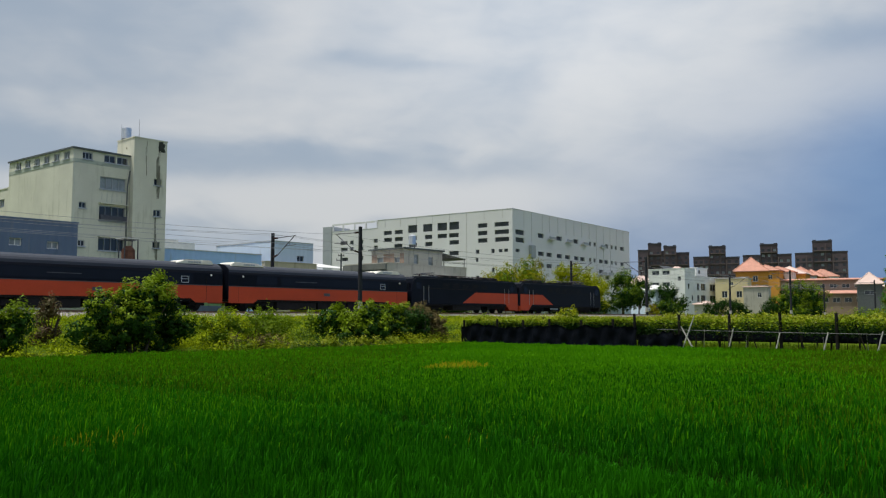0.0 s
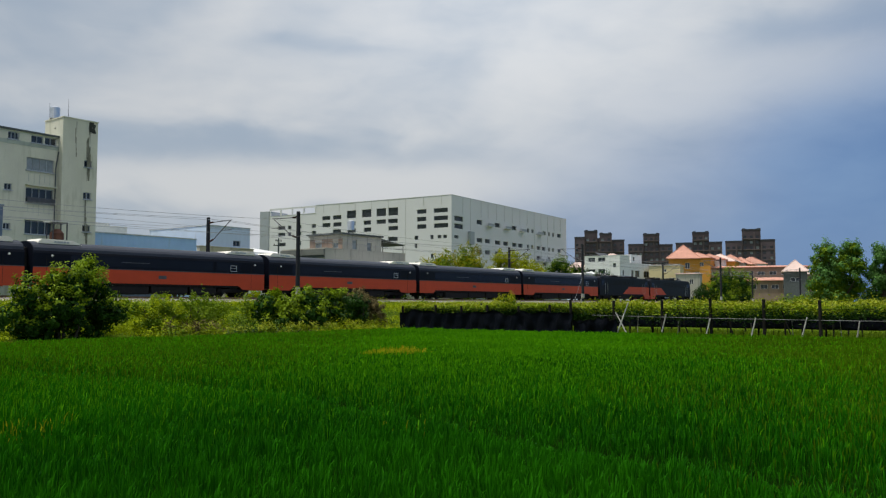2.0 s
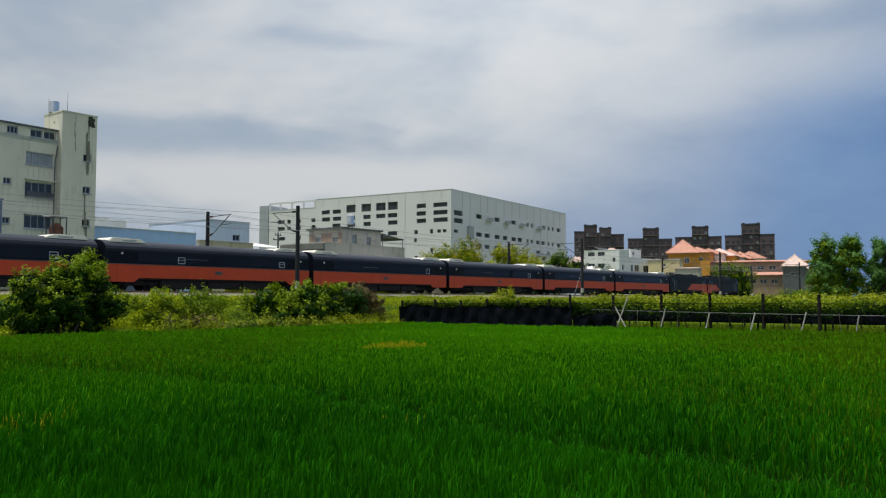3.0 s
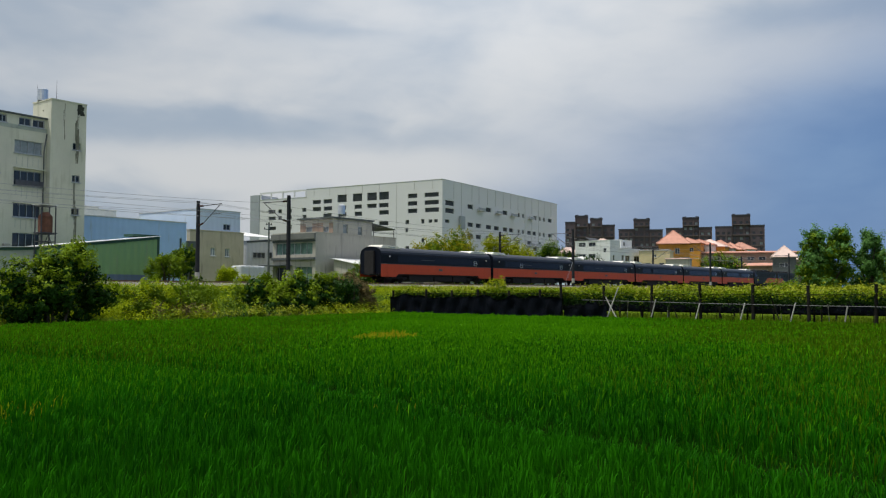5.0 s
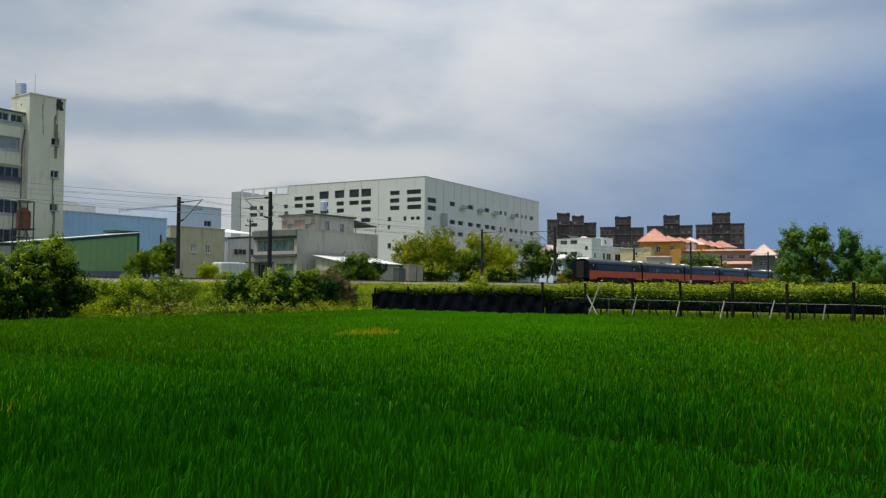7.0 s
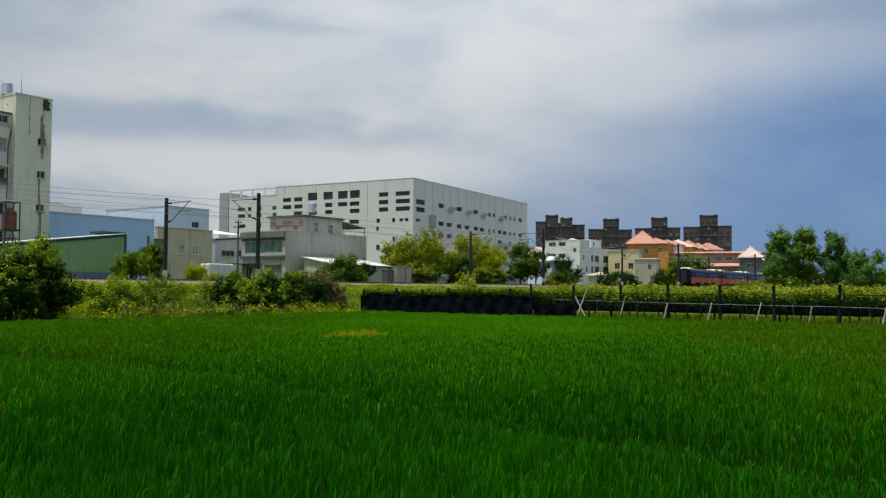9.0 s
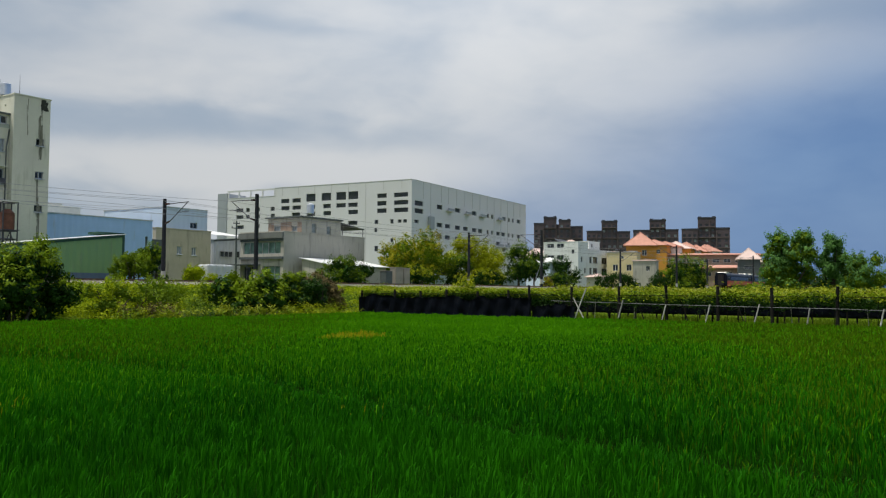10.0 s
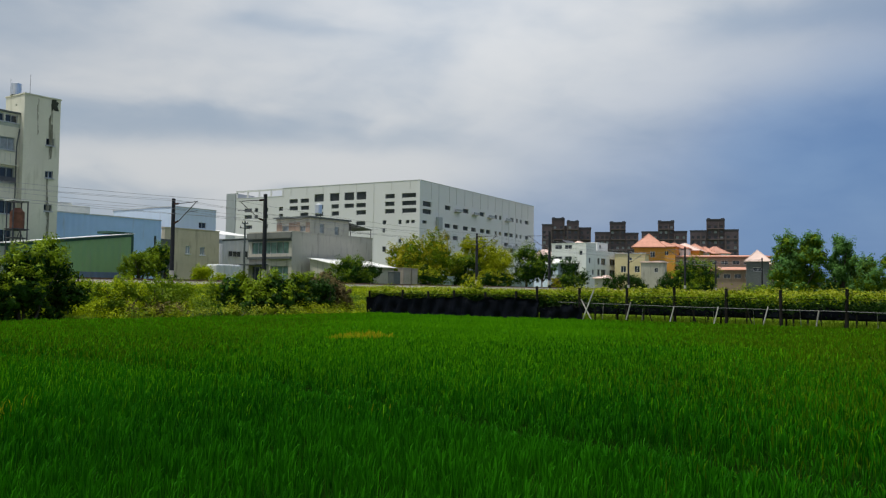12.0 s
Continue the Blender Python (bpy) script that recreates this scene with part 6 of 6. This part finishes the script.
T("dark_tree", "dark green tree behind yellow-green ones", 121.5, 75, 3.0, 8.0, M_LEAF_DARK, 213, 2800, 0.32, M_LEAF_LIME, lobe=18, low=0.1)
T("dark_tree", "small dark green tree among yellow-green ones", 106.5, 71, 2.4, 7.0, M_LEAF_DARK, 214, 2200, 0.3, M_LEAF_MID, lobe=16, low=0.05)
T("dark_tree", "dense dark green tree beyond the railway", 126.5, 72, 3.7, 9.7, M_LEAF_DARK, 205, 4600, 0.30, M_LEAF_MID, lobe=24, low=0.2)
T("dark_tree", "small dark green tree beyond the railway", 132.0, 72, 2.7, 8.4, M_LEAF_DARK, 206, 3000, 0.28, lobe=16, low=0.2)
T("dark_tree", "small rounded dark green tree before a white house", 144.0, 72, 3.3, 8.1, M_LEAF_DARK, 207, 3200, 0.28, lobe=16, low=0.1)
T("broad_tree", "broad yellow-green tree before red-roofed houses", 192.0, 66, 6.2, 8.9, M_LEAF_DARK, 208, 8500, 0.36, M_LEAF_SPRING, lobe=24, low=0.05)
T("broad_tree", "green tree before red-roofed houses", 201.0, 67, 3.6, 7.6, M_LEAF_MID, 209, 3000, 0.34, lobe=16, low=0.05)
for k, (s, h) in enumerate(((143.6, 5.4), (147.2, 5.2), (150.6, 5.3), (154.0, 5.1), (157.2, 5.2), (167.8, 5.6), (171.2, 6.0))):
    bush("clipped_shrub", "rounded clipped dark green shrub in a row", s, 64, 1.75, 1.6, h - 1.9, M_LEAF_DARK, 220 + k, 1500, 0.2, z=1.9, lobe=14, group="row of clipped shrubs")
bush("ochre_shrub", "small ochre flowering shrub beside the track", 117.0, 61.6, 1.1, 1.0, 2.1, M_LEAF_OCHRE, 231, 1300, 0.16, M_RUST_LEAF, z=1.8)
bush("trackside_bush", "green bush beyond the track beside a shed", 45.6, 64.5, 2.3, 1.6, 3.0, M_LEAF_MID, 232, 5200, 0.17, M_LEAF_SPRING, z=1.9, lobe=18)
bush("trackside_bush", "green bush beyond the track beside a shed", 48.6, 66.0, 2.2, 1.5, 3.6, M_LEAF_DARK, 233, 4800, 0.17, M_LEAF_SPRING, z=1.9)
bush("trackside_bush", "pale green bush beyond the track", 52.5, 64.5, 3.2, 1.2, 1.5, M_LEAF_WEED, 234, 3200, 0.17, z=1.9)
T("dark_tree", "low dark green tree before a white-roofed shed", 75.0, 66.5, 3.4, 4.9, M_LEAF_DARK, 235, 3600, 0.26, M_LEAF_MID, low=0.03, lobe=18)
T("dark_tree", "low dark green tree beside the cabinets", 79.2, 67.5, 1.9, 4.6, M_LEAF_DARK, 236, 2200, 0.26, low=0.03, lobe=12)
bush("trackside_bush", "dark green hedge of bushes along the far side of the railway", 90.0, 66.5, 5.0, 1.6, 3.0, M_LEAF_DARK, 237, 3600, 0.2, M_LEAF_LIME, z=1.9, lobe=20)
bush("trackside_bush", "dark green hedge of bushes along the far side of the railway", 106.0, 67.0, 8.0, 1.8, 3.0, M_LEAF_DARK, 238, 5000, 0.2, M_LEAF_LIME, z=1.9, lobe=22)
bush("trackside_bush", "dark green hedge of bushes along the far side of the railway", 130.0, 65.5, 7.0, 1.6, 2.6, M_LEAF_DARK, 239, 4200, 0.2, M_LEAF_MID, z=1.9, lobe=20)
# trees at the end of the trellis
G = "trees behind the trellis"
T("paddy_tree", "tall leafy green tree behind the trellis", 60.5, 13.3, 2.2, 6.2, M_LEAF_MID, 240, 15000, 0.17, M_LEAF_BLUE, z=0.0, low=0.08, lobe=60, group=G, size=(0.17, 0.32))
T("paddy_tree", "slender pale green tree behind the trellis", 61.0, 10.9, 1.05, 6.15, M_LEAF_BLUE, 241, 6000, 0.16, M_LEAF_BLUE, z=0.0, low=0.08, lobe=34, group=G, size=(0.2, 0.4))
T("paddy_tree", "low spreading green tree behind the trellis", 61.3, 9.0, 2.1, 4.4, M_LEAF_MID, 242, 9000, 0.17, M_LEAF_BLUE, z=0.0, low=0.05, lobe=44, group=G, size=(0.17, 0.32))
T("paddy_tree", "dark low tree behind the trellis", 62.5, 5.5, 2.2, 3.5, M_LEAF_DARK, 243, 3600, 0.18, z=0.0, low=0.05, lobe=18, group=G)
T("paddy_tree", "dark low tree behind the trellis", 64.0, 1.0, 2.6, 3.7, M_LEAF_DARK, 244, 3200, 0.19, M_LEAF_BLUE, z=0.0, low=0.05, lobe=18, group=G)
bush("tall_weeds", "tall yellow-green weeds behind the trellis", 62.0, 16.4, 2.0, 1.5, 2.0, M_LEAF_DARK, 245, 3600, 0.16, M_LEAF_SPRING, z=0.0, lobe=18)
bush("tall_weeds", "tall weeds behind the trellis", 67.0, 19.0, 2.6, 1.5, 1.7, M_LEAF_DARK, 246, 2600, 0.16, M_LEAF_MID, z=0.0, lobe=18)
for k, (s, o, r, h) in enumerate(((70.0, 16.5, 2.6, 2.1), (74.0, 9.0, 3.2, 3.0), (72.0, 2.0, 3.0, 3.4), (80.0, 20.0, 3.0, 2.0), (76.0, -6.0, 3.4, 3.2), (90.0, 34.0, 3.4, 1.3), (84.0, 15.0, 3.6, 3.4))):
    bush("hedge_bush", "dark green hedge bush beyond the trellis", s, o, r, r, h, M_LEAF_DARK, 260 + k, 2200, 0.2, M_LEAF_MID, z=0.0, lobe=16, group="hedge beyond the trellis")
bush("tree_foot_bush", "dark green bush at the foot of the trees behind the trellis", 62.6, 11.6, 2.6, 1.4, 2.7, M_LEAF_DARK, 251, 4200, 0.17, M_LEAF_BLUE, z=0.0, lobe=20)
bush("trellis_shrub", "small bright green shrub above the net", 47.5, 31.0, 1.5, 0.9, 2.3, M_LEAF_MID, 247, 1500, 0.15, M_LEAF_LIME, z=0.1, lobe=12)


def utility_pole(s, o, h):
    p = thing("utility_pole", place(s, o, 1.9), "thin grey utility pole with short crossarms", "utility pole", "utility poles")
    bm = bmesh.new()
    tube(bm, (0, 0, 0), (0, 0, h), 0.14, 0.1, 8)
    part("pole", bm, M_GREY_DARK, p)
    for z, w in ((h - 0.9, 0.8), (h - 0.3, 0.5)):
        part("crossarm", boxed(-w, w, -0.05, 0.05, z - 0.05, z + 0.05), M_STEEL, p)
        for x in (-w + 0.08, w - 0.08):
            bm = bmesh.new()
            tube(bm, (x, 0, z + 0.05), (x, 0, z + 0.25), 0.05, 0.03, 6)
            part("insulator", bm, M_INSUL, p)


utility_pole(72.6, 82.0, 8.2)
utility_pole(42.5, 100.0, 12.0)

# ---- trellis with climbing vines ----
FENCE_S = 38.5


def trellis():
    root = thing("vine_trellis", place(FENCE_S, 0, 0), "old timber trellis with a roof of yellow-green climbing vines", "trellis")
    rng = random.Random(4)
    front = [32.5, 30.0, 28.2, 26.45, 24.4, 22.5, 21.25, 18.85, 16.36, 13.98, 11.6, 9.25, 6.66, 4.2, 1.6, -1.0, -3.6, -6.2]
    for o in front:
        bm = bmesh.new()
        tube(bm, (rng.uniform(-0.03, 0.03), o, -0.1), (rng.uniform(-0.04, 0.04), o + rng.uniform(-0.05, 0.05), (1.9 if o < 22 else 1.62) + rng.uniform(-0.05, 0.06)), 0.08, 0.068, 7)
        part("post", bm, M_POST, root)
    for row in (3.0, 6.0, 9.0, 12.0):
        for k in range(14):
            o = 31.5 - k * 2.7 + rng.uniform(-0.2, 0.2)
            bm = bmesh.new()
            tube(bm, (row + rng.uniform(-0.2, 0.2), o, -0.1), (row, o + rng.uniform(-0.08, 0.08), 1.75), 0.05, 0.045, 6)
            part("post", bm, M_POST, root)
    # thin stakes between the posts
    for k in range(34):
        o = 20.5 - k * 0.8 + rng.uniform(-0.25, 0.25)
        x = rng.uniform(0.1, 3.0)
        bm = bmesh.new()
        tube(bm, (x, o, -0.05), (x + rng.uniform(-0.1, 0.1), o + rng.uniform(-0.12, 0.12), rng.uniform(0.9, 1.4)), 0.018, 0.014, 5)
        part("stake", bm, M_POST if k % 3 else M_PALE, root)
    for (o0, z0), (o1, z1) in (((18.74, 1.31), (18.01, 0.15)), ((18.04, 1.78), (18.72, 0.15)), ((16.12, 1.21), (16.42, 0.1)), ((14.0, 1.02), (14.24, 0.12)),
                               ((11.94, 1.08), (12.2, 0.1)), ((9.78, 1.12), (10.05, 0.15)), ((7.72, 0.98), (7.86, 0.15)), ((4.9, 1.0), (5.1, 0.1))):
        bm = bmesh.new()
        tube(bm, (-0.14, o1, z1 - 0.1), (-0.08, o0, z0), 0.036, 0.032, 6)
        part("brace", bm, M_PALE, root, "pale bleached brace")
    for (o0, z0), (o1, z1) in (((15.6, 1.54), (15.0, 0.1)), ((19.4, 1.3), (18.7, 0.4)), ((13.4, 1.4), (12.9, 0.1)), ((10.9, 1.5), (10.4, 0.1))):
        bm = bmesh.new()
        tube(bm, (0.1, o1, z1 - 0.1), (0.05, o0, z0), 0.03, 0.028, 6)
        part("brace", bm, M_POST, root, "dark leaning brace")
    bm = bmesh.new()
    pts = [(-0.06, o, z) for o, z in ((20.0, 1.14), (18.0, 1.10), (13.4, 1.03), (9.2, 0.99), (6.7, 0.98), (4.0, 0.92), (-6, 0.95))]
    for a, b in zip(pts[:-1], pts[1:]):
        tube(bm, a, b, 0.016, n=6)
    part("lower_rail", bm, M_RAIL_PIPE, root, "grey pipe rail")
    bm = bmesh.new()
    for a, b in zip(pts[:-1], pts[1:]):
        tube(bm, (9.5, a[1], a[2] - 0.05), (9.5, b[1], b[2] - 0.05), 0.02, n=6)
    part("lower_rail", bm, M_POST, root)
    for x in (0.0, 3.0, 6.0, 9.0, 12.0):
        bm = bmesh.new()
        tube(bm, (x, 32.6, 1.42), (x, -7, 1.5), 0.012, n=5)
        part("top_wire", bm, M_POST, root)
    # the roof of vines
    g = np.random.default_rng(15)
    n = 96000
    x, o = np.where(g.random(n) < 0.78, g.uniform(0.02, 4.0, n), g.uniform(4.0, 13.0, n)), g.uniform(-8, 33, n)
    hump = 0.22 * soft_noise(x, o, 1.3, 3) + 0.12 * soft_noise(x, o, 0.5, 4)
    z = np.where(o > 21, 1.46, 1.56) + hump + g.uniform(-0.55, 0.16, n)
    x = np.where(o > 20.5, np.maximum(x, 0.12 + 0.2 * g.random(n)), x)
    hang = (g.random(n) < 0.25) & (o < 20.5)
    z = np.where(hang & (x < 0.4), z - g.uniform(0, 0.42, n), z)
    sprig = g.random(n) < 0.02
    z = np.where(sprig, z + g.uniform(0.1, 0.35, n), z)
    pts = np.stack([x, o, z], 1)
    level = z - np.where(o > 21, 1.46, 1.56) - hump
    # Leaf colour by height: pale as if sunlit above, dark as shade below.
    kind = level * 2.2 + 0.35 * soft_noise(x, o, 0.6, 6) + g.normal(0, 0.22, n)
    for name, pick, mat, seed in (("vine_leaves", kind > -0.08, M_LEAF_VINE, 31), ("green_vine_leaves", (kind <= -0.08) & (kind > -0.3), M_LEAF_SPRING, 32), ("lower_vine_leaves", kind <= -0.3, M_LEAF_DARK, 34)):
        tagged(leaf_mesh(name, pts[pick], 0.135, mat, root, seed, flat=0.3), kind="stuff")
    # vines that hang down behind the net
    k = 11000
    low = np.stack([g.uniform(0.05, 0.7, k), g.uniform(21, 32.6, k), g.uniform(0.95, 1.62, k)], 1)
    low[:, 2] += 0.12 * soft_noise(low[:, 0], low[:, 1], 0.7, 61)
    # Lower hanging leaves take the dark green to paint the shade behind the net.
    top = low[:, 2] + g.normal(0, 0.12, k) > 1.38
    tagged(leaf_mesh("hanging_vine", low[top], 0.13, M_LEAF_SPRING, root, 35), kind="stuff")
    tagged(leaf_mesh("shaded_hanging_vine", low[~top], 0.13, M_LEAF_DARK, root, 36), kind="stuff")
    # trailing shoots over the front edge
    p = []
    for k in range(420):
        o0, x0 = g.uniform(-7, 20.5), g.uniform(-0.10, 0.25)
        drop = g.uniform(0.1, 0.5)
        t = g.random((9, 1))
        p.append(np.array([x0, o0, 1.62 if o0 < 21 else 1.5]) + np.concatenate([g.normal(0, 0.04, (9, 1)), g.normal(0, 0.09, (9, 1)), -t * drop], 1))
    tagged(leaf_mesh("trailing_vine", np.concatenate(p), 0.12, M_LEAF_SPRING, root, 33), kind="stuff")
    # grass under the trellis
    n = 16000
    x, o = g.uniform(-0.6, 14, n), g.uniform(-9, 33, n)
    ang, h, w = g.uniform(0, math.tau, n), g.uniform(0.15, 0.42, n), g.uniform(0.012, 0.03, n)
    lo = np.stack([x, o, np.full(n, -0.02)], 1)
    d = np.stack([np.cos(ang), np.sin(ang), np.zeros(n)], 1) * w[:, None]
    tip = lo + np.stack([g.normal(0, 0.08, n), g.normal(0, 0.08, n), h], 1)
    co = np.stack([lo - d, lo + d, tip], 1).reshape(-1, 3)
    tagged(raw_mesh("undergrowth", co, np.arange(len(co)), M_LEAF_MID, root), kind="stuff")


def sheet(name, label, p0, p1, top, bottom, mat, seed, x_amp=0.07, n=150):
    """A slack net hung along the fence between two places across the field, with a sagging upper edge."""
    rng = random.Random(seed)
    bm = bmesh.new()
    rows = 8
    grid = []
    for i in range(n + 1):
        t = i / n
        o = p0 + (p1 - p0) * t
        sag = 0.17 * abs(math.sin(t * 17.0 + 2.0 * noise.noise(Vector((o * 0.3, 5.0, 0))))) + 0.22 * noise.noise(Vector((o * 0.9, seed, 0)))
        col = []
        for j in range(rows + 1):
            v = j / rows
            z = bottom + (top - sag - bottom) * v
            x = -0.16 + x_amp * noise.noise(Vector((o * 1.7, z * 2.2, seed + 3.0))) + 0.05 * math.sin(o * 7 + z * 3) + 0.05 * noise.noise(Vector((o * 6.0, z * 3.5, seed)))
            col.append(bm.verts.new((x, o, z)))
        grid.append(col)
    for i in range(n):
        for j in range(rows):
            bm.faces.new((grid[i][j], grid[i + 1][j], grid[i + 1][j + 1], grid[i][j + 1]))
    bmesh.ops.solidify(bm, geom=bm.faces[:], thickness=0.008)
    root = thing(name, place(FENCE_S, 0, 0), label, "net")
    part("net", bm, mat, root, smooth=True)
    return root


trellis()
sheet("black_shade_net", "sagging black shade net tied along the trellis posts", 32.6, 21.1, 1.36, 0.05, M_NET, 2)
sheet("black_shade_net", "loose black net hanging low under the trellis", 21.0, 18.6, 1.0, 0.05, M_NET, 5, n=30)
back = sheet("black_shade_net", "long black shade net along the far side of the trellis", 33.0, -9.0, 1.42, 0.40, M_NET, 9)
back.matrix_world = place(FENCE_S + 7.5, 0, 0)


def motions():
    for ob, back in COACHES:
        walk(ob, [(t, place(TRAIN_S0 + back + SPEED * t, FAR_TRACK, RAIL_Z)) for t in range(0, 13, 2)])
    for ob, back, turn in LOCOS:
        walk(ob, [(t, place(TRAIN_S0 + back + SPEED * t, FAR_TRACK, RAIL_Z, turn)) for t in range(0, 13, 2)])


motions()
